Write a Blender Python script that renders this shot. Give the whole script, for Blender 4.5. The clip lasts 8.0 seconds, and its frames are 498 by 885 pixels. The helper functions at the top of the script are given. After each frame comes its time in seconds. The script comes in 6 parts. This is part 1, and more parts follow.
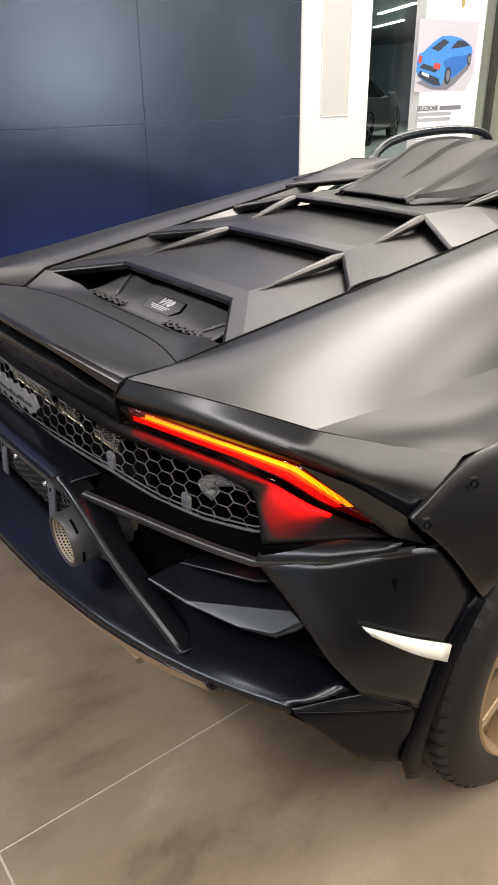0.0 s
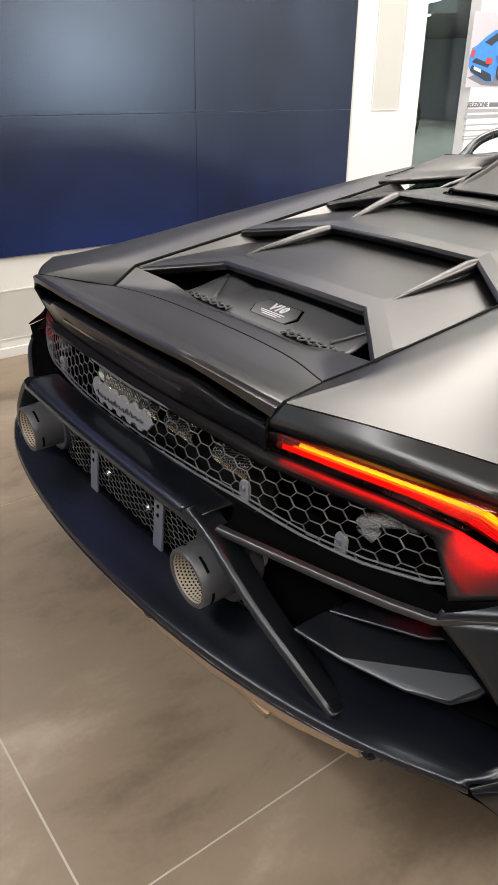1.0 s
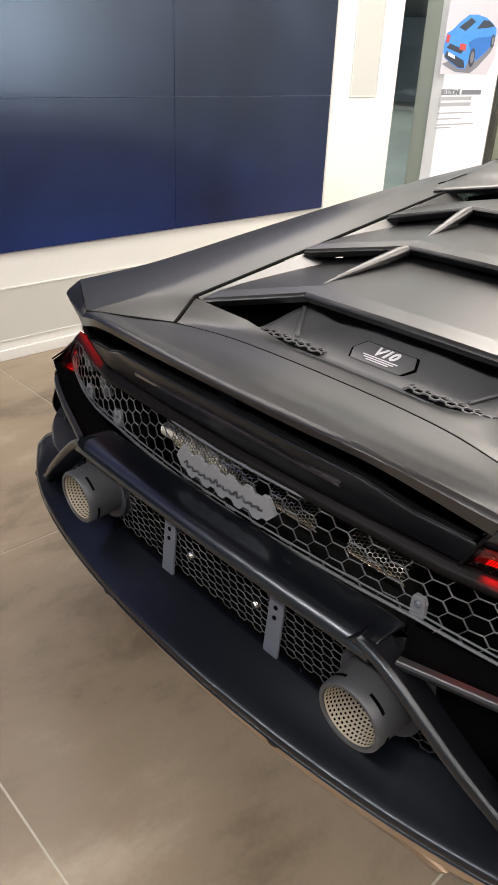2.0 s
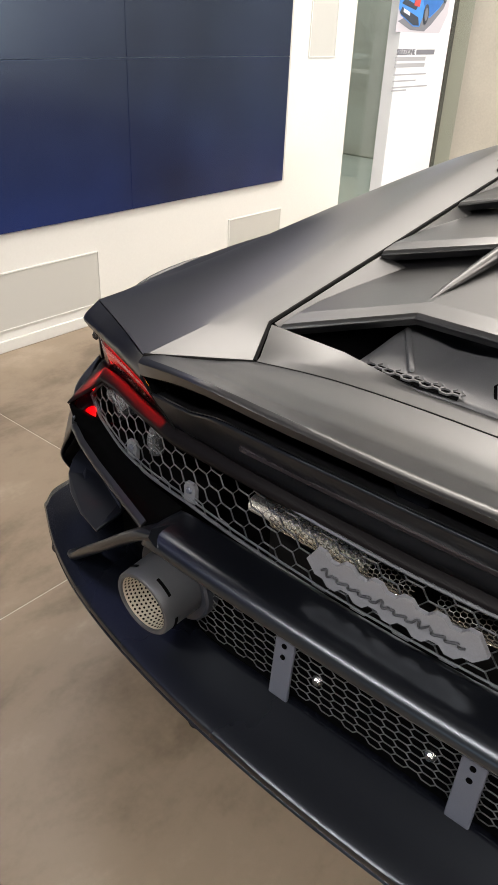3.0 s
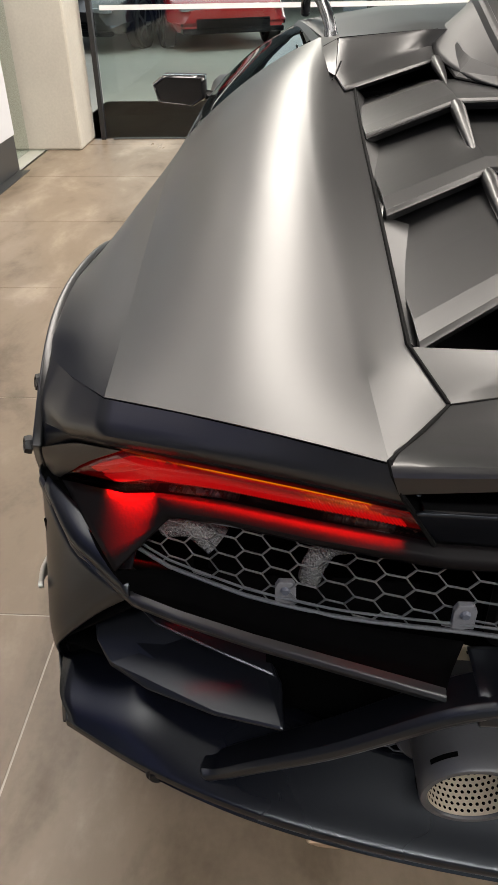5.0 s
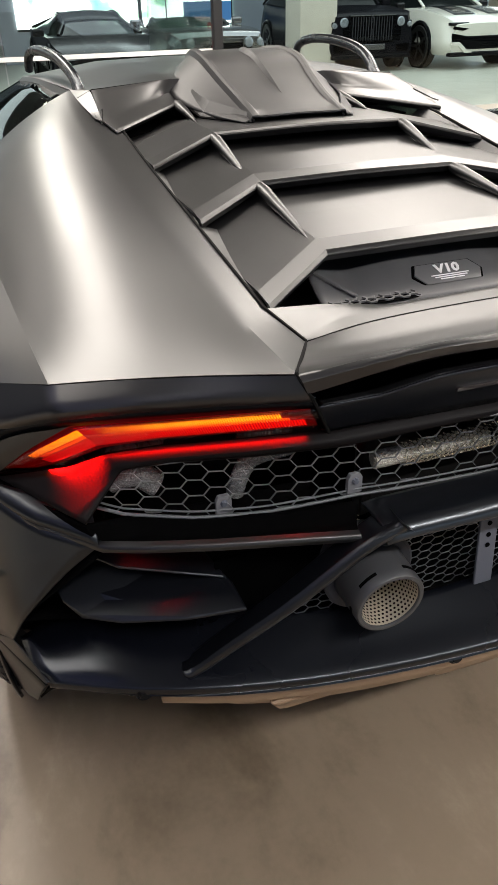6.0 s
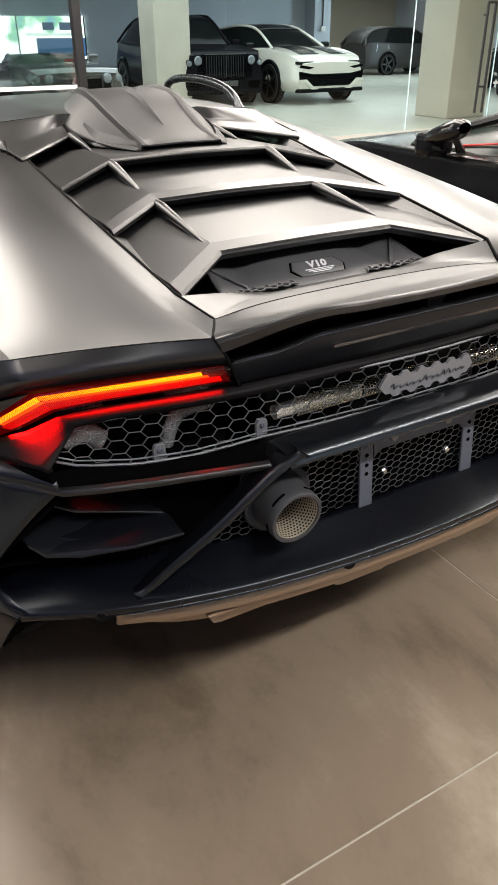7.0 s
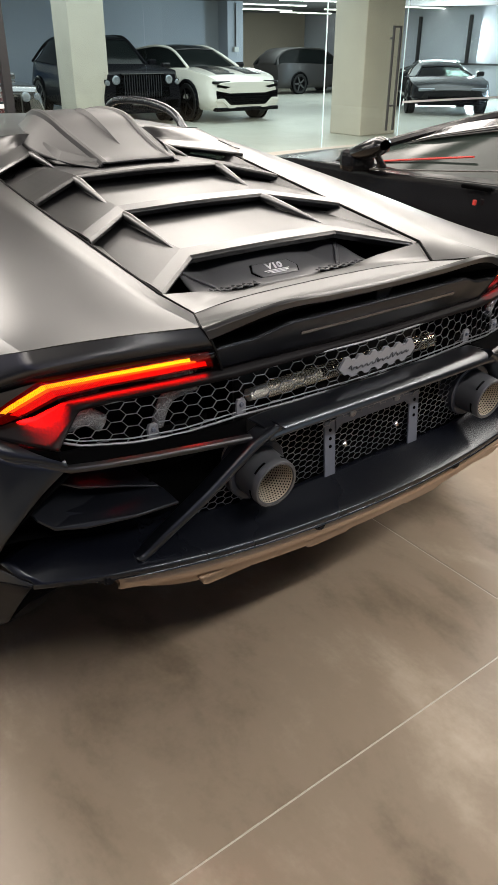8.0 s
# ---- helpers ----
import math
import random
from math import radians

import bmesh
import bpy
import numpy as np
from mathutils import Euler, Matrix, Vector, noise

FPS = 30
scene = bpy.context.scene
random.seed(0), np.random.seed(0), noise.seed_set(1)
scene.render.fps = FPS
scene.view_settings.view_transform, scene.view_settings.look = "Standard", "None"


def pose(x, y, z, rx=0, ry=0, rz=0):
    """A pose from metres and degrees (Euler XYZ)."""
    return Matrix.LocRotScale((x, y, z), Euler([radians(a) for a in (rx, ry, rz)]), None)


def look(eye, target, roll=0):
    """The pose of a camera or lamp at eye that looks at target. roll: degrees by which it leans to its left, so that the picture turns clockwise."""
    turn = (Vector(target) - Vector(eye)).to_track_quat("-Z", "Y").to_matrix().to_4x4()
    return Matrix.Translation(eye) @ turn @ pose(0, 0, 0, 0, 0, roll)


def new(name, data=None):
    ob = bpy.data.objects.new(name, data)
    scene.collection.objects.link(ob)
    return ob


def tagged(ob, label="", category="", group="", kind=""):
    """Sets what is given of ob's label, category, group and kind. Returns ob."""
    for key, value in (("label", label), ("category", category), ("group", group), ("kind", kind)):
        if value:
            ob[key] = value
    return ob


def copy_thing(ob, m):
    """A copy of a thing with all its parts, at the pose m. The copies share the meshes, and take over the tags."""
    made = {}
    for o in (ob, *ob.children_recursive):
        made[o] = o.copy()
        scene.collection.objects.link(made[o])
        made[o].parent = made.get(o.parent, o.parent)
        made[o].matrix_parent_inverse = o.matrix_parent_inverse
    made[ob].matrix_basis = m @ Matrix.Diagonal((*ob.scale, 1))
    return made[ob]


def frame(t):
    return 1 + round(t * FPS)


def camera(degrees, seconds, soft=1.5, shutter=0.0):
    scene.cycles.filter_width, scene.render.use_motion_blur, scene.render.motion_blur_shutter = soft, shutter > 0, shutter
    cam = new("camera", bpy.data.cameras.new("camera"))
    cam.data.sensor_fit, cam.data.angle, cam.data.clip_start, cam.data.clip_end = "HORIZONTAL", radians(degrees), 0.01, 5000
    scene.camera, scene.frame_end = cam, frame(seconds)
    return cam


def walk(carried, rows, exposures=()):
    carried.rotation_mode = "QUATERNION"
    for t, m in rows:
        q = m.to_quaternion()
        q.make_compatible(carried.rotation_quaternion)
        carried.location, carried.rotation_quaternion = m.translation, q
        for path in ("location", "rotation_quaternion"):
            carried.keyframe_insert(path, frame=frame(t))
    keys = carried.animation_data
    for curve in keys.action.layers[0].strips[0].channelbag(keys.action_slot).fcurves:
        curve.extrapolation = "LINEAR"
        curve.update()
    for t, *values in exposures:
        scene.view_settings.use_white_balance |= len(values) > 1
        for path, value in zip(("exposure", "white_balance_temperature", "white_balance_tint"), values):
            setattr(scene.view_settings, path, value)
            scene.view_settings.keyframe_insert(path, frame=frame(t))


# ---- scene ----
# ---------------------------------------------------------------- camera
cam = camera(37.82, 8.0, soft=1.0)
PATH = [
    (0, pose(1.5183, -0.5244, 1.4232, 63.710, 0.636, 52.560)),
    (0.5, pose(1.4241, -0.6124, 1.4105, 63.734, -0.080, 53.614)),
    (1, pose(1.2252, -0.6267, 1.4054, 63.232, -0.722, 53.310)),
    (1.2, pose(1.1462, -0.6257, 1.4081, 63.140, -0.448, 52.957)),
    (2.3, pose(0.6372, -0.7181, 1.4441, 61.215, -2.465, 45.699)),
    (2.5, pose(0.5574, -0.6993, 1.4298, 60.756, -1.961, 44.772)),
    (3, pose(0.2749, -0.6415, 1.4059, 59.561, -2.321, 40.703)),
    (3.5, pose(0.0156, -0.6020, 1.3975, 58.200, -1.863, 35.071)),
    (4, pose(-0.2505, -0.5906, 1.3909, 56.851, -0.782, 27.101)),
    (4.2, pose(-0.3185, -0.5643, 1.3749, 56.418, -0.449, 23.128)),
    (5.3, pose(-0.6513, -0.5275, 1.3605, 55.868, 1.006, -4.692)),
    (5.5, pose(-0.7175, -0.5953, 1.3728, 56.608, 0.864, -9.978)),
    (6, pose(-0.8079, -0.7676, 1.3935, 58.337, 1.135, -20.127)),
    (6.5, pose(-0.8923, -0.9357, 1.4084, 59.851, 0.544, -26.159)),
    (7, pose(-0.9918, -1.0116, 1.4222, 60.431, 0.237, -30.321)),
    (7.5, pose(-1.1232, -1.0673, 1.4395, 60.804, -0.019, -33.576)),
    (8, pose(-1.1899, -1.1247, 1.4459, 61.600, -0.143, -36.477)),
]
walk(cam, PATH, exposures=[(0, -0.07), (2.5, 0.04), (4, 0.0), (5.5, -0.25), (6.0, -0.15), (6.6, -0.04), (8, -0.04)])

# ---------------------------------------------------------------- world and lights
world = bpy.data.worlds.new("world")
scene.world = world
world.use_nodes = True
wn, wl = world.node_tree.nodes, world.node_tree.links
wn["Background"].inputs[0].default_value = (0.9, 0.95, 1.0, 1)
wn["Background"].inputs[1].default_value = 0.25


def area(name, at, target, sx, sy, watts, colour):
    d = bpy.data.lights.new(name, "AREA")
    d.shape, d.size, d.size_y, d.energy, d.color = "RECTANGLE", sx, sy, watts, colour
    ob = new(name, d)
    ob.matrix_world = look(at, target)
    # Serves ceiling lamps, added hall fill and window daylight alike.
    return tagged(ob, "area lamp light", "lamp", kind="structure")


WARM = (1.0, 0.92, 0.838)
COOL = (0.86, 0.94, 1.0)
CEIL = 3.3

# ---------------------------------------------------------------- materials


def mat(name, base=(0.5, 0.5, 0.5), rough=0.5, metal=0.0, spec=0.5, coat=0.0, grain=0.0, gscale=200.0, stain=0.0, sscale=2.0, bump=0.0, bscale=300.0, emit=None, power=0.0, rvar=0.0, pick=0.0):
    m = bpy.data.materials.new(name)
    m.use_nodes = True
    n, l = m.node_tree.nodes, m.node_tree.links
    b = n["Principled BSDF"]
    b.inputs["Roughness"].default_value = rough
    b.inputs["Metallic"].default_value = metal
    b.inputs["Specular IOR Level"].default_value = spec
    b.inputs["Coat Weight"].default_value = coat
    b.inputs["Base Color"].default_value = (*base, 1)
    if emit:
        b.inputs["Emission Color"].default_value = (*emit, 1)
        b.inputs["Emission Strength"].default_value = power
    tc = n.new("ShaderNodeTexCoord")
    if grain or stain or pick:
        fac = None
        for amount, size, detail in ((grain, gscale, 3), (stain, sscale, 6)):
            if not amount:
                continue
            t = n.new("ShaderNodeTexNoise")
            t.inputs["Scale"].default_value, t.inputs["Detail"].default_value = size, detail
            l.new(tc.outputs["Object"], t.inputs["Vector"])
            r = n.new("ShaderNodeMapRange")
            r.inputs[1].default_value, r.inputs[2].default_value = 0.22, 0.78
            r.inputs[3].default_value, r.inputs[4].default_value = 1 - amount, 1 + amount
            l.new(t.outputs["Fac"], r.inputs[0])
            if fac is None:
                fac = r.outputs[0]
            else:
                q = n.new("ShaderNodeMath")
                q.operation = "MULTIPLY"
                l.new(fac, q.inputs[0]), l.new(r.outputs[0], q.inputs[1])
                fac = q.outputs[0]
        if pick:
            oi = n.new("ShaderNodeObjectInfo")
            r = n.new("ShaderNodeMapRange")
            r.inputs[3].default_value, r.inputs[4].default_value = 1 - pick, 1 + pick
            l.new(oi.outputs["Random"], r.inputs[0])
            if fac is None:
                fac = r.outputs[0]
            else:
                q = n.new("ShaderNodeMath")
                q.operation = "MULTIPLY"
                l.new(fac, q.inputs[0]), l.new(r.outputs[0], q.inputs[1])
                fac = q.outputs[0]
        v = n.new("ShaderNodeVectorMath")
        v.operation = "SCALE"
        v.inputs[0].default_value = base
        l.new(fac, v.inputs["Scale"])
        l.new(v.outputs[0], b.inputs["Base Color"])
    if rvar:
        t = n.new("ShaderNodeTexNoise")
        t.inputs["Scale"].default_value, t.inputs["Detail"].default_value = 3.0, 5
        l.new(tc.outputs["Object"], t.inputs["Vector"])
        r = n.new("ShaderNodeMapRange")
        r.inputs[1].default_value, r.inputs[2].default_value = 0.3, 0.7
        r.inputs[3].default_value, r.inputs[4].default_value = rough - rvar, rough + rvar
        l.new(t.outputs["Fac"], r.inputs[0]), l.new(r.outputs[0], b.inputs["Roughness"])
    if bump:
        t = n.new("ShaderNodeTexNoise")
        t.inputs["Scale"].default_value, t.inputs["Detail"].default_value = bscale, 3
        l.new(tc.outputs["Object"], t.inputs["Vector"])
        bp = n.new("ShaderNodeBump")
        bp.inputs["Strength"].default_value, bp.inputs["Distance"].default_value = bump, 0.001
        l.new(t.outputs["Fac"], bp.inputs["Height"]), l.new(bp.outputs[0], b.inputs["Normal"])
    return m


def glass(name, tint=(0.9, 0.95, 0.92), rough=0.0, clear=0.9, shine=0.04):
    """Thin clear pane: mostly see-through, with a mirror coat by Fresnel."""
    m = bpy.data.materials.new(name)
    m.use_nodes = True
    n, l = m.node_tree.nodes, m.node_tree.links
    n.remove(n["Principled BSDF"])
    tr, gl, mx, lw = n.new("ShaderNodeBsdfTransparent"), n.new("ShaderNodeBsdfGlossy"), n.new("ShaderNodeMixShader"), n.new("ShaderNodeLayerWeight")
    tr.inputs[0].default_value = (*[c * clear for c in tint], 1)
    gl.inputs["Roughness"].default_value = rough
    lw.inputs["Blend"].default_value = 0.5
    pw, ml = n.new("ShaderNodeMath"), n.new("ShaderNodeMath")
    pw.operation, ml.operation = "POWER", "MULTIPLY_ADD"
    pw.inputs[1].default_value, ml.inputs[1].default_value, ml.inputs[2].default_value = 4.0, 0.7, shine
    l.new(lw.outputs["Facing"], pw.inputs[0]), l.new(pw.outputs[0], ml.inputs[0]), l.new(ml.outputs[0], mx.inputs[0])
    l.new(tr.outputs[0], mx.inputs[1]), l.new(gl.outputs[0], mx.inputs[2])
    l.new(mx.outputs[0], n["Material Output"].inputs[0])
    return m


def glow(name, colour, power):
    return mat(name, (0.002, 0.002, 0.002), 0.5, spec=0.0, emit=colour, power=power)


PAINT = mat("satin_black_paint", (0.0055, 0.0055, 0.006), 0.345, spec=0.8, grain=0.05, gscale=900, rvar=0.015, bump=0.012, bscale=1500)
PLASTIC = mat("black_trim", (0.0024, 0.0027, 0.0040), 0.30, spec=0.10, grain=0.1, gscale=700, bump=0.02, bscale=1800)
TRIM = mat("satin_trim", (0.0020, 0.0024, 0.0044), 0.27, spec=0.55, grain=0.1, gscale=700, rvar=0.02, bump=0.01, bscale=1500)
GLOSS = mat("gloss_black", (0.008, 0.008, 0.009), 0.17, spec=0.5, coat=0.6, rvar=0.02)
# Near-black whose colour also stands in for shade in recesses and undersides.
DEEP = mat("matte_black_and_shade", (0.0014, 0.0014, 0.0015), 0.9, spec=0.02, grain=0.2, gscale=60)
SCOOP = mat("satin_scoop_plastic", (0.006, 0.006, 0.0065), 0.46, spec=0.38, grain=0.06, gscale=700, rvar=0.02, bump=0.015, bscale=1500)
BARSKIN = mat("satin_bar_plastic", (0.0020, 0.0023, 0.0036), 0.28, spec=0.9, grain=0.06, gscale=700, bump=0.01, bscale=1500)
TAILSKIN = mat("satin_tail_plastic", (0.0036, 0.0040, 0.0058), 0.32, spec=0.40, grain=0.08, gscale=700, bump=0.01, bscale=1500)
STRUT = mat("satin_strut_plastic", (0.0026, 0.0029, 0.0044), 0.33, spec=0.62, grain=0.08, gscale=700, bump=0.01, bscale=1500)
for m in (PLASTIC, TRIM, STRUT, TAILSKIN, BARSKIN):
    m.node_tree.nodes["Principled BSDF"].inputs["Specular Tint"].default_value = (0.86, 0.93, 1.0, 1)
COVER = mat("moulded_cover", (0.085, 0.085, 0.088), 0.42, grain=0.1, gscale=500, bump=0.04, bscale=1500)
NAMEPLATE = mat("name_plate_grey", (0.24, 0.24, 0.255), 0.35, metal=0.3, grain=0.08, gscale=500)
SURROUND = mat("lamp_surround_black", (0.0052, 0.0042, 0.0044), 0.45, spec=0.08, grain=0.08, gscale=800)
SEAM = mat("seam_rubber", (0.004, 0.004, 0.004), 0.8, spec=0.1, grain=0.2, gscale=300)
GRILLE = mat("grille_grey", (0.20, 0.205, 0.215), 0.30, metal=0.6, grain=0.15, gscale=400)
CLIP = mat("clip_grey", (0.15, 0.15, 0.16), 0.45, grain=0.08, gscale=500)
BRACKET = mat("bracket_grey", (0.085, 0.092, 0.115), 0.5, grain=0.08, gscale=600, bump=0.05)
COLLAR = mat("collar_grey", (0.026, 0.028, 0.036), 0.45, grain=0.08, gscale=600)
TIPGREY = mat("exhaust_grey", (0.060, 0.061, 0.066), 0.45, metal=0.3, grain=0.08, gscale=900, bump=0.06, bscale=2500)
LINER = mat("champagne_metal", (0.62, 0.55, 0.44), 0.42, metal=0.6, grain=0.06, gscale=300)
BRONZE = mat("bronze_skid", (0.32, 0.225, 0.15), 0.42, metal=0.45, grain=0.06, gscale=700, rvar=0.04)
RUBBER = mat("tyre_rubber", (0.012, 0.012, 0.012), 0.50, spec=0.30, grain=0.2, gscale=120, bump=0.2, bscale=500)
GOLD = mat("bronze_wheel", (0.42, 0.31, 0.19), 0.35, metal=0.6, grain=0.05)
FOIL = mat("heat_foil", (0.97, 0.92, 0.80), 0.25, metal=0.5, grain=0.5, gscale=500, bump=1.0, bscale=330)
FOIL.node_tree.nodes["Bump"].inputs["Distance"].default_value = 0.006
WEAVE = mat("woven_sleeve", (0.34, 0.34, 0.34), 0.25, metal=0.6, grain=0.6, gscale=450, bump=1.0, bscale=420)
WEAVE.node_tree.nodes["Bump"].inputs["Distance"].default_value = 0.006
SHIELD = mat("warm_bright_metal", (0.85, 0.78, 0.66), 0.22, metal=0.9, grain=0.15, gscale=300)
SILVER = mat("bright_metal", (0.6, 0.6, 0.6), 0.25, metal=1.0, grain=0.1, gscale=300)
WHITEPRINT = mat("white_print", (0.8, 0.8, 0.8), 0.5, grain=0.02)
PLAQUE = mat("plaque_grey", (0.11, 0.11, 0.113), 0.3, grain=0.08, gscale=500)
REFLECT = mat("pale_reflector", (0.75, 0.74, 0.66), 0.25, coat=0.4, grain=0.05, gscale=250)
RED_LENS = mat("red_lens", (0.10, 0.003, 0.004), 0.1, coat=0.6, grain=0.1, gscale=90, emit=(1.0, 0.008, 0.005), power=0.10)
DARK_LENS = glass("lamp_lens", (1.0, 0.75, 0.72), 0.02, 0.9)
LED_RED = glow("led_red", (1.0, 0.006, 0.003), 1.6)
LED_HOT = glow("led_orange", (1.0, 0.42, 0.004), 7.0)
LED_AMBER = glow("led_amber", (1.0, 0.12, 0.002), 4.0)
LED_SIDE = glow("led_side_red", (1.0, 0.008, 0.012), 0.62)
# Opaque pale green paints in the light seen in the rear glass.
REARGLASS = mat("green_lit_glass", (0.22, 0.26, 0.21), 0.15, spec=0.5, grain=0.1, gscale=30)
DARKGLASS = mat("dark_car_glass", (0.006, 0.008, 0.008), 0.08, spec=0.10, grain=0.1, gscale=30)
TINT = glass("tinted_glass", (0.30, 0.36, 0.34), 0.01, 0.8)

def floor_stone():
    """Honed stoneware: cloudy brown-grey drifts, fine grain, uneven polish."""
    m = mat("floor_tile", (0.2, 0.16, 0.12), 0.34, spec=0.4, bump=0.03, bscale=120)
    n, l = m.node_tree.nodes, m.node_tree.links
    b = n["Principled BSDF"]
    g, mp = n.new("ShaderNodeNewGeometry"), n.new("ShaderNodeMapping")
    mp.inputs["Rotation"].default_value, mp.inputs["Scale"].default_value = (0, 0, 0.6), (1.0, 0.55, 1.0)
    l.new(g.outputs["Position"], mp.inputs["Vector"])
    big, fine, ramp = n.new("ShaderNodeTexNoise"), n.new("ShaderNodeTexNoise"), n.new("ShaderNodeValToRGB")
    big.inputs["Scale"].default_value, big.inputs["Detail"].default_value, big.inputs["Roughness"].default_value, big.inputs["Distortion"].default_value = 2.6, 9.0, 0.60, 0.25
    fine.inputs["Scale"].default_value, fine.inputs["Detail"].default_value = 70.0, 4.0
    l.new(mp.outputs[0], big.inputs["Vector"]), l.new(g.outputs["Position"], fine.inputs["Vector"])
    mix, oi, add = n.new("ShaderNodeMath"), n.new("ShaderNodeObjectInfo"), n.new("ShaderNodeMath")
    mix.operation, mix.inputs[1].default_value = "MULTIPLY_ADD", 0.06
    l.new(fine.outputs["Fac"], mix.inputs[0]), l.new(big.outputs["Fac"], mix.inputs[2])
    add.operation, add.inputs[1].default_value = "MULTIPLY_ADD", 0.07
    l.new(oi.outputs["Random"], add.inputs[0]), l.new(mix.outputs[0], add.inputs[2])
    ramp.color_ramp.interpolation = "EASE"
    e = ramp.color_ramp.elements
    e[0].position, e[0].color = 0.36, (0.122, 0.091, 0.061, 1)
    e[1].position, e[1].color = 0.84, (0.42, 0.345, 0.265, 1)
    k = e.new(0.56)
    k.color = (0.232, 0.180, 0.128, 1)
    l.new(add.outputs[0], ramp.inputs[0]), l.new(ramp.outputs[0], b.inputs["Base Color"])
    r = n.new("ShaderNodeMapRange")
    r.inputs[1].default_value, r.inputs[2].default_value, r.inputs[3].default_value, r.inputs[4].default_value = 0.15, 0.85, 0.46, 0.22
    l.new(big.outputs["Fac"], r.inputs[0]), l.new(r.outputs[0], b.inputs["Roughness"])
    return m


FLOORTILE = floor_stone()
GROUT = mat("pale_grout", (0.46, 0.41, 0.34), 0.7, grain=0.1, gscale=60)
WHITE = mat("white_wall_paint", (0.62, 0.615, 0.585), 0.6, grain=0.02, gscale=80, stain=0.02, sscale=1.5, bump=0.04, bscale=250)
PANELGREY = mat("pale_grey_panel", (0.44, 0.435, 0.405), 0.7, grain=0.05, gscale=300, bump=0.1, bscale=600)
CEILING = mat("ceiling_paint", (0.16, 0.16, 0.165), 0.8, grain=0.04, stain=0.04)
CONCRETE = mat("concrete", (0.52, 0.48, 0.41), 0.75, grain=0.06, gscale=60, stain=0.08, sscale=2.5, bump=0.15, bscale=120)
HALLFLOOR = mat("hall_floor", (0.46, 0.46, 0.40), 0.35, grain=0.05, gscale=40, stain=0.08, sscale=0.7, rvar=0.06)
HALLWALL = mat("hall_wall", (0.40, 0.43, 0.48), 0.75, grain=0.03, stain=0.06, sscale=0.6)
HALLWARM = mat("hall_wall_timber", (0.36, 0.31, 0.25), 0.7, grain=0.05, stain=0.08, sscale=1.0)
HALLCEIL = mat("hall_ceiling", (0.10, 0.10, 0.105), 0.85, grain=0.1, stain=0.1)
FRAME = mat("black_frame", (0.012, 0.012, 0.013), 0.4, grain=0.1)
STEEL = mat("dark_steel", (0.10, 0.10, 0.10), 0.35, metal=0.7, grain=0.1)
PANE = glass("clear_pane", (0.93, 0.98, 0.95), 0.0, 0.95)
# Weak emission paints the light that the glass edges catch.
EDGE = mat("pane_edge_glint", (0.70, 0.85, 0.85), 0.2, grain=0.05, emit=(0.7, 0.85, 1.0), power=0.25)
LAMPWHITE = glow("lamp_white", (1.0, 0.97, 0.92), 9.0)

# ---------------------------------------------------------------- mesh helpers


def mesh(name, verts, faces, material, parent=None, label="", smooth=False, angle=None):
    me = bpy.data.meshes.new(name)
    me.from_pydata([tuple(v) for v in verts], [], faces)
    me.materials.append(material)
    if smooth:
        for p in me.polygons:
            p.use_smooth = True
        me.set_sharp_from_angle(angle=radians(38))
    me.update()
    ob = new(name, me)
    if parent is not None:
        ob.parent = parent
    if label:
        ob["label"] = label
    return ob


def thing(name, label, category, group="", at=(0, 0, 0)):
    ob = new(name)
    ob.location = at
    ob.empty_display_size = 0.1
    return tagged(ob, label, category, group)


def catmull(pts, n, smooth=True):
    pts = [Vector(p) for p in pts]
    if not smooth:
        out = []
        k = len(pts) - 1
        for i in range(n):
            u = i / (n - 1) * k
            j = min(int(u), k - 1)
            out.append(pts[j].lerp(pts[j + 1], u - j))
        return out
    ext = [pts[0] * 2 - pts[1]] + pts + [pts[-1] * 2 - pts[-2]]
    out, k = [], len(pts) - 1
    for i in range(n):
        u = i / (n - 1) * k
        j = min(int(u), k - 1)
        t = u - j
        a, b, c, d = ext[j:j + 4]
        out.append(0.5 * (2 * b + (c - a) * t + (2 * a - 5 * b + 4 * c - d) * t * t + (3 * b - a - 3 * c + d) * t ** 3))
    return out


def sheet(rows, nu=12, nv=12, su=True, sv=True):
    """A grid through rows of points: nu along a row, nv across the rows."""
    lines = [catmull(r, nu, su) for r in rows]
    cols = [catmull([l[i] for l in lines], nv, sv) for i in range(nu)]
    verts = [cols[i][j] for i in range(nu) for j in range(nv)]
    faces = [(i * nv + j, (i + 1) * nv + j, (i + 1) * nv + j + 1, i * nv + j + 1) for i in range(nu - 1) for j in range(nv - 1)]
    return verts, faces


def turned(verts):
    return [Vector((-v[0], v[1], v[2])) for v in verts]


def shell(ob, thick, bevel=0.0, offset=0.0):
    s = ob.modifiers.new("shell", "SOLIDIFY")
    s.thickness, s.offset = thick, offset
    if bevel:
        b = ob.modifiers.new("edge", "BEVEL")
        b.width, b.segments, b.limit_method, b.angle_limit = bevel, 2, "ANGLE", radians(40)
    elif ob.data.materials[0] == PAINT:
        e = ob.modifiers.new("crisp", "EDGE_SPLIT")
        e.split_angle = radians(72)
    return ob


def rounded(ob, width, segments=2):
    b = ob.modifiers.new("edge", "BEVEL")
    b.width, b.segments, b.limit_method, b.angle_limit = width, segments, "ANGLE", radians(35)
    return ob


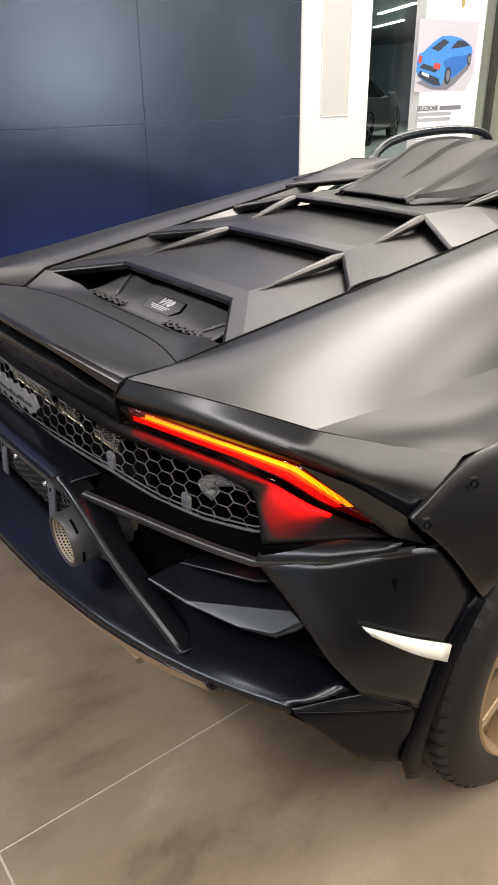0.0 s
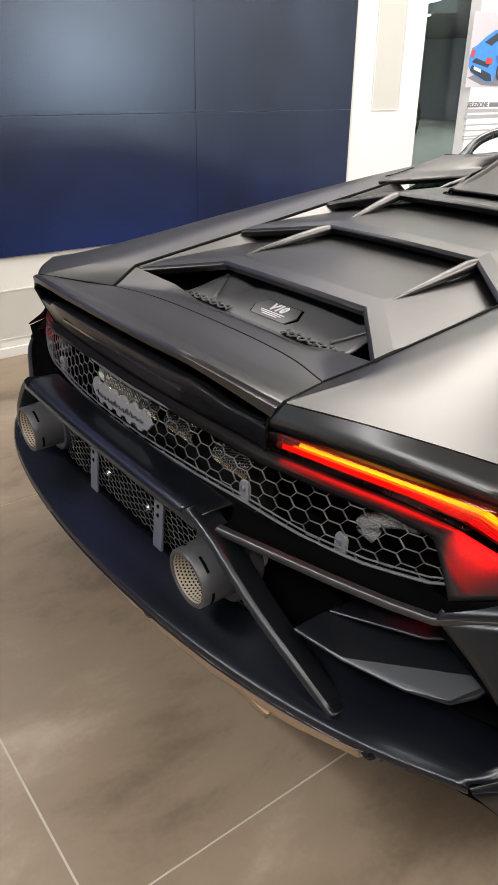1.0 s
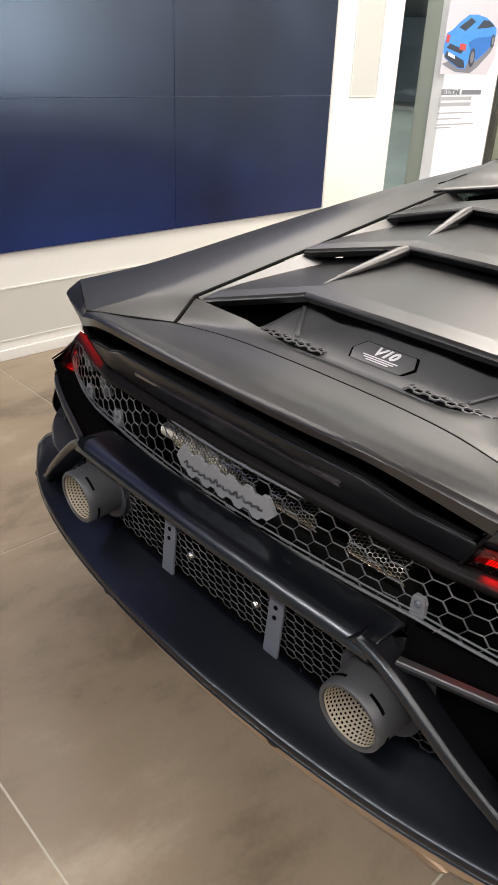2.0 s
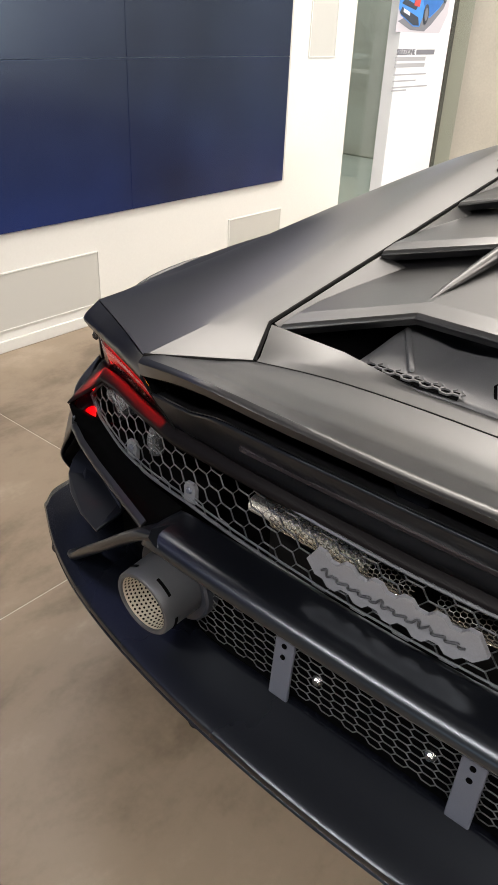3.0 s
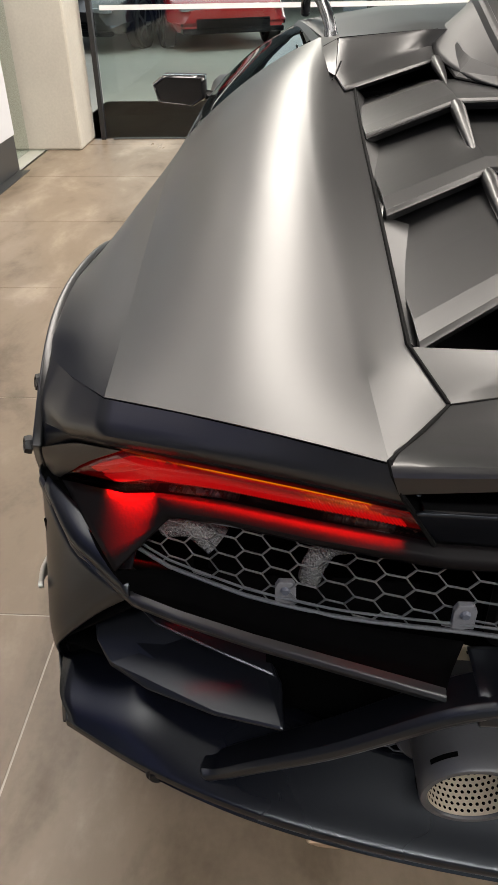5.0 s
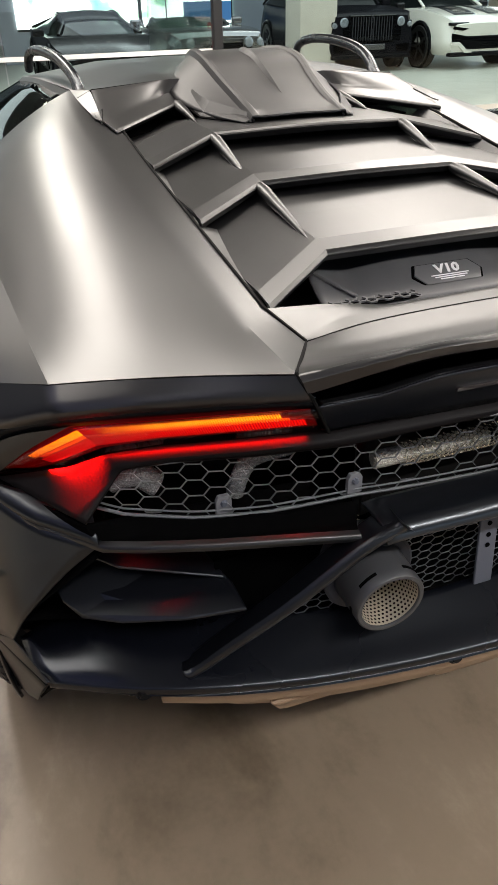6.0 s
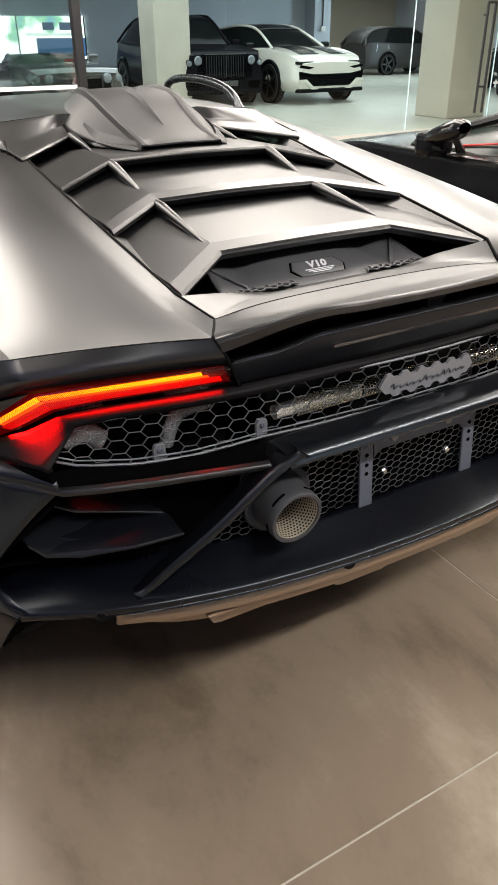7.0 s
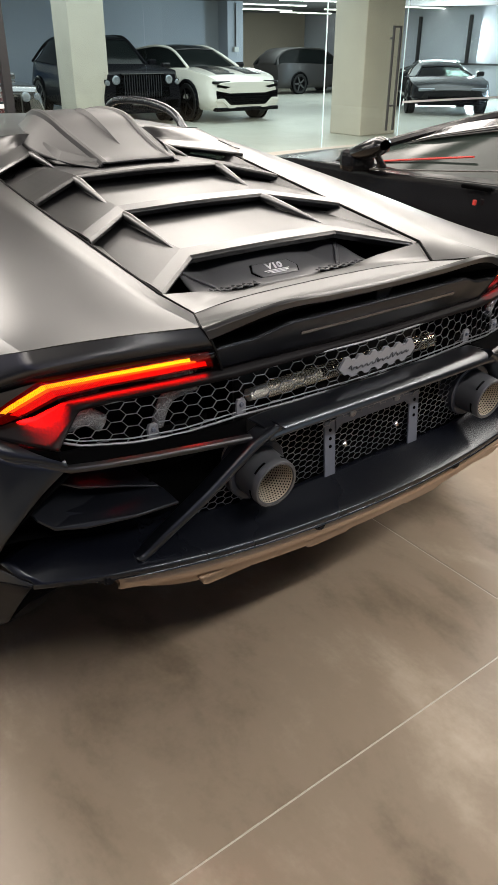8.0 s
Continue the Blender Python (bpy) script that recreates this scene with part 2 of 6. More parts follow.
def panel(name, rows, material, parent, label="", nu=12, nv=12, su=True, sv=True, thick=0.004, both=True, smooth=True, bevel=0.0):
    if both and all(abs(r[0][0]) < 1e-6 for r in rows):
        rows, nu, both = [[(-p[0], p[1], p[2]) for p in reversed(r[1:])] + list(r) for r in rows], 2 * nu - 1, False
    verts, faces = sheet(rows, nu, nv, su, sv)
    obs = [shell(mesh(name, verts, faces, material, parent, label, smooth), thick, bevel)]
    if both:
        obs.append(shell(mesh(name, turned(verts), [tuple(reversed(f)) for f in faces], material, parent, label, smooth), thick, bevel))
    return obs


def solid(name, outline, shift, material, parent, label="", both=True, bevel=0.004):
    """A plate: the outline and its copy moved by shift, closed round the side."""
    a = [Vector(p) for p in outline]
    b = [p + Vector(shift) for p in a]
    n = len(a)
    faces = [tuple(range(n)), tuple(reversed(range(n, 2 * n)))] + [(i, i + n, (i + 1) % n + n, (i + 1) % n) for i in range(n)]
    obs = [mesh(name, a + b, faces, material, parent, label)]
    if both:
        obs.append(mesh(name, turned(a + b), [tuple(reversed(f)) for f in faces], material, parent, label))
    for ob in obs:
        bm = bmesh.new()
        bm.from_mesh(ob.data)
        bmesh.ops.recalc_face_normals(bm, faces=bm.faces)
        bm.to_mesh(ob.data), bm.free()
        if bevel:
            rounded(ob, bevel)
    return obs


def box_data(lo, hi):
    x0, y0, z0 = lo
    x1, y1, z1 = hi
    v = [(x0, y0, z0), (x1, y0, z0), (x1, y1, z0), (x0, y1, z0), (x0, y0, z1), (x1, y0, z1), (x1, y1, z1), (x0, y1, z1)]
    f = [(0, 3, 2, 1), (4, 5, 6, 7), (0, 1, 5, 4), (1, 2, 6, 5), (2, 3, 7, 6), (3, 0, 4, 7)]
    return v, f


def box(name, lo, hi, material, parent=None, label="", bevel=0.0):
    v, f = box_data(lo, hi)
    ob = mesh(name, v, f, material, parent, label)
    return rounded(ob, bevel) if bevel else ob


def tube_data(path, radius, seg=12, caps=True):
    path = [Vector(p) for p in path]
    n = len(path)
    rad = radius if isinstance(radius, (list, tuple)) else [radius] * n
    verts, faces = [], []
    up = Vector((0.03, 0.05, 1))
    for i, p in enumerate(path):
        d = (path[min(i + 1, n - 1)] - path[max(i - 1, 0)]).normalized()
        a = d.cross(up)
        if a.length < 0.1:
            a = d.cross(Vector((1, 0, 0)))
        a.normalize()
        b = d.cross(a)
        for k in range(seg):
            t = 2 * math.pi * k / seg
            verts.append(p + (a * math.cos(t) + b * math.sin(t)) * rad[i])
    for i in range(n - 1):
        for k in range(seg):
            k2 = (k + 1) % seg
            faces.append((i * seg + k, i * seg + k2, (i + 1) * seg + k2, (i + 1) * seg + k))
    if caps:
        faces.append(tuple(reversed(range(seg))))
        faces.append(tuple((n - 1) * seg + k for k in range(seg)))
    return verts, faces


def tube(name, path, radius, material, parent=None, label="", seg=12, caps=True, smooth=True):
    v, f = tube_data(path, radius, seg, caps)
    return mesh(name, v, f, material, parent, label, smooth)


def lathe_data(profile, axis, centre, seg=32):
    """Turn (radius, along) pairs round an axis: 'x' or 'y'."""
    verts, faces = [], []
    n = len(profile)
    for k in range(seg):
        t = 2 * math.pi * k / seg
        for r, s in profile:
            if axis == "x":
                verts.append(Vector(centre) + Vector((s, r * math.cos(t), r * math.sin(t))))
            else:
                verts.append(Vector(centre) + Vector((r * math.cos(t), s, r * math.sin(t))))
    for k in range(seg):
        for i in range(n - 1):
            a, b = k * n + i, ((k + 1) % seg) * n + i
            faces.append((a, b, b + 1, a + 1))
    return verts, faces


def honeycomb(name, place, u0, u1, v0, v1, half_u, half_v, wire, depth, keep, material, parent, label):
    """Flat-topped hexagon wires over (u, v); place(u, v, w) gives the point, w metres out of the surface."""
    edges = {}
    cols, rows = int((u1 - u0) / (1.5 * half_u)) + 2, int((v1 - v0) / (2 * half_v)) + 2
    for c in range(cols):
        for r in range(rows):
            cu, cv = u0 + c * 1.5 * half_u, v0 + (r * 2 + c % 2) * half_v
            pts = [(cu + half_u * a, cv + half_v * b) for a, b in ((1, 0), (0.5, 1), (-0.5, 1), (-1, 0), (-0.5, -1), (0.5, -1))]
            for i in range(6):
                p, q = pts[i], pts[(i + 1) % 6]
                if keep((p[0] + q[0]) / 2, (p[1] + q[1]) / 2):
                    key = tuple(sorted(((round(p[0], 4), round(p[1], 4)), (round(q[0], 4), round(q[1], 4)))))
                    edges[key] = (p, q)
    verts, faces = [], []
    for p, q in edges.values():
        du, dv = q[0] - p[0], q[1] - p[1]
        ln = math.hypot(du, dv)
        nu_, nv_ = -dv / ln * wire / 2, du / ln * wire / 2
        eu, ev = du / ln * wire / 3, dv / ln * wire / 3
        k = len(verts)
        for w in (0, depth):
            for s, e in ((p, -1), (q, 1)):
                for side in (1, -1):
                    verts.append(place(s[0] + e * eu + side * nu_, s[1] + e * ev + side * nv_, w))
        faces += [(k + 4, k + 5, k + 7, k + 6), (k, k + 4, k + 6, k + 2), (k + 1, k + 3, k + 7, k + 5), (k, k + 2, k + 3, k + 1)]
    return mesh(name, verts, faces, material, parent, label)


def merge(*parts):
    verts, faces = [], []
    for v, f in parts:
        k = len(verts)
        verts += [Vector(p) for p in v]
        faces += [tuple(i + k for i in q) for q in f]
    return verts, faces


def writing(name, text, size, m, material, parent=None, label="", depth=0.0008, bold=0.0, slant=0.0):
    """Letters of the built-in font, turned into a mesh, centred on the pose m."""
    cu = bpy.data.curves.new(name, "FONT")
    cu.body, cu.size, cu.extrude, cu.align_x, cu.align_y = text, size, depth, "CENTER", "CENTER"
    cu.resolution_u, cu.offset, cu.shear = 2, bold, slant
    tmp = new(name + "_curve", cu)
    me = bpy.data.meshes.new_from_object(tmp.evaluated_get(bpy.context.evaluated_depsgraph_get()))
    bpy.data.objects.remove(tmp)
    bpy.data.curves.remove(cu)
    me.materials.clear()
    me.materials.append(material)
    ob = new(name, me)
    ob.matrix_world = m
    if parent is not None:
        ob.parent = parent
    if label:
        ob["label"] = label
    return ob

# ---------------------------------------------------------------- the showroom
DARKWALL = mat("dark_wall_paint", (0.10, 0.10, 0.11), 0.7, grain=0.03, stain=0.05)
XJ, YJ, TX, TY = 0.419, -0.358, 1.53, 1.042
ROOM_Y1 = 8.65
WX = -2.61
floor = tagged(box("floor", (-26, -9.2, -0.12), (22, 30, -0.0015), GROUT), "warm grey-brown tiled showroom floor with pale joints", "floor", kind="structure")
tagged(box("hall_floor", (1.4, ROOM_Y1 + 0.02, -0.0015), (22, 30, 0.0), HALLFLOOR), "pale green-grey polished floor beyond the glass", "floor", kind="structure")
tagged(box("side_floor", (-2.62, 6.12, -0.0015), (1.4, 30, 0.0), HALLFLOOR), "pale polished hall floor beyond the near glass", "floor", kind="structure")
tagged(box("west_floor", (-26, 3.74, -0.0015), (-2.62, 30, 0.0), HALLFLOOR), "pale polished floor beyond the side glass", "floor", kind="structure")
tagged(box("far_floor", (12.7, -9.2, -0.0015), (22, 8.64, 0.0), HALLFLOOR), "pale polished floor", "floor", kind="structure")

tagged(box("wall_west", (-2.81, -9.0, 0), (WX, 3.725, CEIL), WHITE), "white painted display wall", "wall", kind="structure")
for lo, hi in (((-2.75, 0.0), (22, 0.5)), ((-2.75, 2.7), (22, CEIL)), ((-2.75, 0.5), (-2.0, 2.7)), ((7.0, 0.5), (22, 2.7))):
    tagged(box("wall_south", (lo[0], -9.2, lo[1]), (hi[0], -9.0, hi[1]), DARKWALL), "dark grey painted wall round the street window", "wall", kind="structure")
tagged(box("wall_east", (15.0, -9.0, 0), (15.2, 6.0, CEIL), DARKWALL), "dark grey painted side wall", "wall", kind="structure")
tagged(box("ceiling", (-26, -9.2, CEIL), (22, 8.65, CEIL + 0.1), CEILING), "grey showroom ceiling", "ceiling", kind="structure")
tagged(box("baseboard", (WX, -9.0, 0.0), (WX + 0.014, 3.739, 0.055), WHITE, bevel=0.003), "white skirting board", "baseboard", kind="structure")

for i, (y0, y1, z0, z1) in enumerate(((2.597, 3.075, 0.108, 0.364), (0.50, 1.617, 0.105, 0.362), (-2.4, -1.3, 0.105, 0.362), (3.265, 3.52, 1.212, 2.6))):
    g = thing("wall_grille", "pale grey flush grille panel in the white wall", "vent panel", "wall grilles")
    verts, faces = box_data((WX, y0, z0), (WX + 0.0035, y1, z1))
    mesh("plate", verts, faces, PANELGREY, g)
    mesh("rim", *merge(*[box_data(a, b) for a, b in (((WX, y0 - 0.006, z0 - 0.006), (WX + 0.007, y0, z1 + 0.006)), ((WX, y1, z0 - 0.006), (WX + 0.007, y1 + 0.006, z1 + 0.006)), ((WX, y0, z0 - 0.006), (WX + 0.007, y1, z0)), ((WX, y0, z1), (WX + 0.007, y1, z1 + 0.006)))]), WHITE, g)

# video wall: screens side by side, the lower ones showing deep blue


def screen_material():
    m = mat("screen_glass", (0.006, 0.007, 0.010), 0.26, spec=0.45)
    n, l = m.node_tree.nodes, m.node_tree.links
    b = n["Principled BSDF"]
    g = n.new("ShaderNodeNewGeometry")
    s = n.new("ShaderNodeSeparateXYZ")
    l.new(g.outputs["Position"], s.inputs[0])
    r = n.new("ShaderNodeMapRange")
    r.inputs[1].default_value, r.inputs[2].default_value = 0.55, 2.8
    l.new(s.outputs["Z"], r.inputs[0])
    ramp = n.new("ShaderNodeValToRGB")
    e = ramp.color_ramp.elements
    e[0].position, e[0].color = 0.0, (0.005, 0.013, 0.065, 1)
    e[1].position, e[1].color = 1.0, (0.28, 0.29, 0.60, 1)
    for at, c in ((0.27, (0.013, 0.018, 0.042, 1)), (0.60, (0.030, 0.037, 0.058, 1)), (0.66, (0.045, 0.055, 0.10, 1)), (0.80, (0.18, 0.19, 0.44, 1))):
        k = ramp.color_ramp.elements.new(at)
        k.color = c
    t = n.new("ShaderNodeTexNoise")
    t.inputs["Scale"].default_value = 1.3
    l.new(g.outputs["Position"], t.inputs["Vector"])
    mr = n.new("ShaderNodeMapRange")
    mr.inputs[1].default_value, mr.inputs[2].default_value, mr.inputs[3].default_value, mr.inputs[4].default_value = 0.3, 0.7, 0.55, 1.5
    l.new(t.outputs["Fac"], mr.inputs[0])
    l.new(r.outputs[0], ramp.inputs[0])
    l.new(ramp.outputs[0], b.inputs["Emission Color"])
    l.new(mr.outputs[0], b.inputs["Emission Strength"])
    return m


SCREEN = screen_material()
video_wall = thing("video_wall", "dark navy glowing video wall of large joined screens", "screen", at=(-2.585, 0, 0.54))
for i in range(6):
    for j in range(4):
        y1, z0 = 3.052 - 1.214 * i, 0.542 + 0.674 * j
        ob = box("screen_panel", (WX + 0.001, y1 - 1.2115, z0 + 0.0015), (-2.585, y1 - 0.0015, z0 + 0.672), SCREEN)
        ob.parent = video_wall
        ob.matrix_parent_inverse = Matrix.Translation((2.585, 0, -0.54))
ob = box("bezel", (WX, 3.054, 0.538), (-2.589, 3.069, 3.24), PANELGREY)
ob.parent = video_wall
ob.matrix_parent_inverse = Matrix.Translation((2.585, 0, -0.54))

# totem with a poster
POSTER = mat("poster_white", (0.70, 0.70, 0.72), 0.35, coat=0.2, grain=0.02)
POSTGREY = mat("poster_grey", (0.48, 0.45, 0.49), 0.35, grain=0.03)
PRINTGREY = mat("print_grey", (0.16, 0.16, 0.18), 0.5, grain=0.05)
BARGREY = mat("bar_grey", (0.33, 0.33, 0.34), 0.5, grain=0.05)
POSTBLUE = mat("poster_blue", (0.05, 0.22, 0.62), 0.35, grain=0.1, gscale=30)
POSTDARK = mat("poster_dark", (0.03, 0.035, 0.05), 0.35, grain=0.1)
POSTRED = mat("poster_red", (0.55, 0.05, 0.04), 0.35, grain=0.1)
totem = thing("poster_totem", "white freestanding totem with a blue car poster and dark base", "sign", at=(-2.68, 4.66, 0))
TI = Matrix.Translation((2.68, -4.66, 0))


def on_totem(ob):
    ob.parent, ob.matrix_parent_inverse = totem, TI
    return ob


on_totem(box("floor_plate", (-2.80, 4.318, 0.0), (-2.56, 5.03, 0.005), STEEL, bevel=0.001))
on_totem(box("base", (-2.722, 4.322, 0.005), (-2.636, 5.025, 0.253), STEEL, bevel=0.003))
on_totem(box("body", (-2.728, 4.315, 0.253), (-2.63, 5.03, 2.35), POSTER, bevel=0.004))


def flat(name, pts, x, material, label=""):
    """A thin print on the totem's face: (y, z) outline."""
    a = [Vector((x, y, z)) for y, z in pts]
    b = [p - Vector((0.0012, 0, 0)) for p in a]
    n = len(a)
    f = [tuple(range(n)), tuple(reversed(range(n, 2 * n)))] + [(i, (i + 1) % n, (i + 1) % n + n, i + n) for i in range(n)]
    return on_totem(mesh(name, a + b, f, material, None, label))


PX = -2.6285
PZ = 1.38
CARZ = lambda z: 1.386 + (z - 0.09) * 0.688
CARY = lambda y: 4.25 + (y - 4.135) * 1.09
flat("picture_ground", [(4.245, PZ - 0.03), (4.86, PZ - 0.03), (4.945, PZ + 0.09), (4.945, PZ + 0.46), (4.245, PZ + 0.46)], PX, POSTGREY, "pale grey ground of the poster picture")
flat("pictured_shadow", [(CARY(y), CARZ(z)) for y, z in ((4.14, 0.13), (4.30, 0.06), (4.48, 0.05), (4.56, 0.11), (4.70, 0.26), (4.73, 0.33), (4.40, 0.24))], PX + 0.0014, PRINTGREY)
flat("pictured_car", [(CARY(y), CARZ(z)) for y, z in ((4.135, 0.32), (4.135, 0.24), (4.17, 0.18), (4.33, 0.09), (4.41, 0.09), (4.45, 0.20), (4.53, 0.17), (4.64, 0.26), (4.715, 0.36), (4.735, 0.43), (4.725, 0.49), (4.66, 0.54), (4.58, 0.58), (4.47, 0.60), (4.37, 0.59), (4.28, 0.52), (4.20, 0.44), (4.15, 0.41))], PX + 0.0022, POSTBLUE, "blue car shape printed on the poster")
flat("pictured_flank", [(CARY(y), CARZ(z)) for y, z in ((4.41, 0.34), (4.46, 0.24), (4.53, 0.18), (4.64, 0.27), (4.71, 0.36), (4.72, 0.42), (4.60, 0.40), (4.50, 0.39))], PX + 0.0032, mat("poster_blue_dark", (0.025, 0.13, 0.42), 0.35, grain=0.1, gscale=30))
flat("pictured_window", [(CARY(y), CARZ(z)) for y, z in ((4.27, 0.47), (4.35, 0.44), (4.46, 0.535), (4.40, 0.565))], PX + 0.0032, POSTDARK)
flat("pictured_side_window", [(CARY(y), CARZ(z)) for y, z in ((4.48, 0.47), (4.62, 0.49), (4.695, 0.51), (4.62, 0.555), (4.55, 0.555))], PX + 0.0032, POSTDARK)
flat("pictured_bumper", [(CARY(y), CARZ(z)) for y, z in ((4.15, 0.20), (4.33, 0.10), (4.40, 0.10), (4.38, 0.17), (4.17, 0.25))], PX + 0.0042, POSTDARK)
flat("pictured_grille", [(CARY(y), CARZ(z)) for y, z in ((4.16, 0.28), (4.34, 0.23), (4.36, 0.27), (4.20, 0.32))], PX + 0.0042, POSTDARK)
flat("pictured_plate", [(CARY(y), CARZ(z)) for y, z in ((4.19, 0.21), (4.27, 0.18), (4.27, 0.21), (4.19, 0.24))], PX + 0.005, POSTER)
flat("pictured_lamp", [(CARY(y), CARZ(z)) for y, z in ((4.145, 0.33), (4.175, 0.32), (4.185, 0.39), (4.15, 0.40))], PX + 0.005, POSTRED)
flat("pictured_lamp", [(CARY(y), CARZ(z)) for y, z in ((4.31, 0.27), (4.38, 0.26), (4.385, 0.32), (4.315, 0.325))], PX + 0.005, POSTRED)
for cy, cz, rr in ((4.475, 0.20, 0.046), (4.70, 0.37, 0.032)):
    flat("pictured_wheel", [(CARY(cy) + rr * 0.82 * math.cos(k * math.pi / 8), CARZ(cz) + rr * 1.35 * math.sin(k * math.pi / 8)) for k in range(16)], PX + 0.005, POSTDARK)
    flat("pictured_rim", [(CARY(cy) + rr * 0.5 * math.cos(k * math.pi / 8), CARZ(cz) + rr * 0.85 * math.sin(k * math.pi / 8)) for k in range(16)], PX + 0.0062, PRINTGREY)
flat("emblem", [(4.71, 1.945), (4.73, 1.92), (4.75, 1.945), (4.75, 1.985), (4.71, 1.985)], PX, mat("emblem_gold", (0.35, 0.25, 0.08), 0.4, grain=0.1), "small gold shield emblem")
tx = Matrix(((0, 0, 1, PX + 0.001), (1, 0, 0, 4.45), (0, 1, 0, PZ - 0.15), (0, 0, 0, 1)))
on_totem(writing("heading", "SELEZIONE", 0.050, tx @ Matrix.Translation((-0.03, 0, 0)), PRINTGREY, bold=0.002))
flat("heading_bar", [(4.565, PZ - 0.166), (4.83, PZ - 0.166), (4.83, PZ - 0.134), (4.565, PZ - 0.134)], PX, PRINTGREY, "grey bar in place of a brand word")
for k, (wid, th) in enumerate(((0.42, 0.026), (0.42, 0.026), (0.46, 0.010), (0.32, 0.010), (0.5, 0.010), (0.2, 0.010))):
    z = PZ - (0.205, 0.245, 0.295, 0.335, 0.375, 0.395)[k]
    flat("text_bar", [(4.29, z), (4.29 + wid, z), (4.29 + wid, z + th), (4.29, z + th)], PX, BARGREY)

# glass between the wall's end and the pillar, and the concrete pillar
side_glass = thing("window_1", "clear glass side panel with dark frame", "window", at=(-2.7, 4.6, 0))
side_glass["kind"] = "structure"
SG = Matrix.Translation((2.7, -4.6, 0))
for nm, lo, hi, mt in (("pane", (-2.745, 3.74, 0.02), (-2.735, 5.58, CEIL), PANE), ("sill", (-2.76, 3.74, 0.0), (-2.72, 4.31, 0.02), STEEL)):
    ob = box(nm, lo, hi, mt)
    ob.parent, ob.matrix_parent_inverse = side_glass, SG
    if nm == "pane":
        ob.visible_shadow = False
tagged(box("concrete_pillar", (-3.05, 5.68, 0), (-2.325, 6.16, CEIL), CONCRETE, bevel=0.02), "pale smooth concrete square pillar", "pillar", "concrete pillars", kind="structure")
tagged(box("door_post", (-2.955, 5.585, 0), (-2.905, 5.65, CEIL), FRAME, bevel=0.004), "slim black glazing post", "post")
tagged(box("door_post", (-2.255, 6.07, 0), (-2.215, 6.13, CEIL), FRAME, bevel=0.004), "slim black glazing post beside the pillar", "post")

tagged(box("concrete_pillar", (-5.0, 7.26, 0), (-4.4, 7.86, CEIL), CONCRETE, bevel=0.02), "pale concrete square pillar beyond the side glass", "pillar", "concrete pillars", kind="structure")

# glass front towards the hall
glass_front = thing("window_2", "frameless glass front towards the car hall", "window", at=(5, ROOM_Y1, 0))
glass_front["kind"] = "structure"
GF = Matrix.Translation((-5, -ROOM_Y1, 0))
xs = (1.45, 4.3, 7.55, 9.35, 12.5)
for a, b in zip(xs, xs[1:]):
    ob = box("pane", (a + 0.006, ROOM_Y1 - 0.006, 0.01), (b - 0.006, ROOM_Y1 + 0.006, CEIL - 0.01), PANE)
    ob.visible_shadow = False
    ob.parent, ob.matrix_parent_inverse = glass_front, GF
for a in xs[2:4]:
    ob = box("pane_joint", (a - 0.006, ROOM_Y1 - 0.008, 0.01), (a + 0.006, ROOM_Y1 + 0.008, CEIL - 0.01), EDGE)
    ob.parent, ob.matrix_parent_inverse = glass_front, GF
for a, b in ((9.4, 12.5),):
    for z in (0.62,):
        ob = box("marking_strip", (a, ROOM_Y1 - 0.0085, z), (b, ROOM_Y1 - 0.0065, z + 0.035), WHITEPRINT, label="white safety stripe")
        ob.parent, ob.matrix_parent_inverse = glass_front, GF
near_glass = thing("window_5", "frameless near glass screen with a white stripe", "window", at=(-0.4, 6.1, 0))
near_glass["kind"] = "structure"
for nm, lo, hi, mt in (("pane", (-1.80, -0.006, 0.01), (0.0, 0.006, CEIL - 0.01), PANE), ("pane", (0.012, -0.006, 0.01), (1.76, 0.006, CEIL - 0.01), PANE), ("pane", (1.80, 0.05, 0.01), (1.812, 2.54, CEIL - 0.01), PANE), ("marking_strip", (-1.75, -0.0085, 0.965), (1.76, -0.0065, 1.0), WHITEPRINT), ("sill", (-1.75, -0.02, 0.0), (1.76, 0.02, 0.0095), STEEL)):
    ob = box(nm, lo, hi, mt, near_glass)
    if nm == "pane":
        ob.visible_shadow = False
tagged(box("door_post", (1.37, 6.06, 0), (1.45, 6.14, CEIL), FRAME, bevel=0.004), "dark grey glazing post", "post")
handle = thing("pull_handle", "tall dark steel bar handle on the glass door", "door handle", at=(9.05, ROOM_Y1 - 0.06, 1.0))
HI = Matrix.Translation((-9.05, -(ROOM_Y1 - 0.06), -1.0))
for nm, v, f in (("grip", *box_data((8.96, ROOM_Y1 - 0.09, 0.2), (8.99, ROOM_Y1 - 0.06, 1.80))), ("grip", *box_data((9.12, ROOM_Y1 - 0.09, 0.2), (9.15, ROOM_Y1 - 0.06, 1.80))), ("crossbar", *box_data((8.992, ROOM_Y1 - 0.09, 1.77), (9.118, ROOM_Y1 - 0.06, 1.80))), ("crossbar", *box_data((8.992, ROOM_Y1 - 0.09, 0.58), (9.118, ROOM_Y1 - 0.06, 0.61))), ("standoff", *box_data((8.96, ROOM_Y1 - 0.058, 1.6), (8.99, ROOM_Y1 - 0.008, 1.63)))):
    ob = mesh(nm, v, f, STEEL)
    ob.parent, ob.matrix_parent_inverse = handle, HI

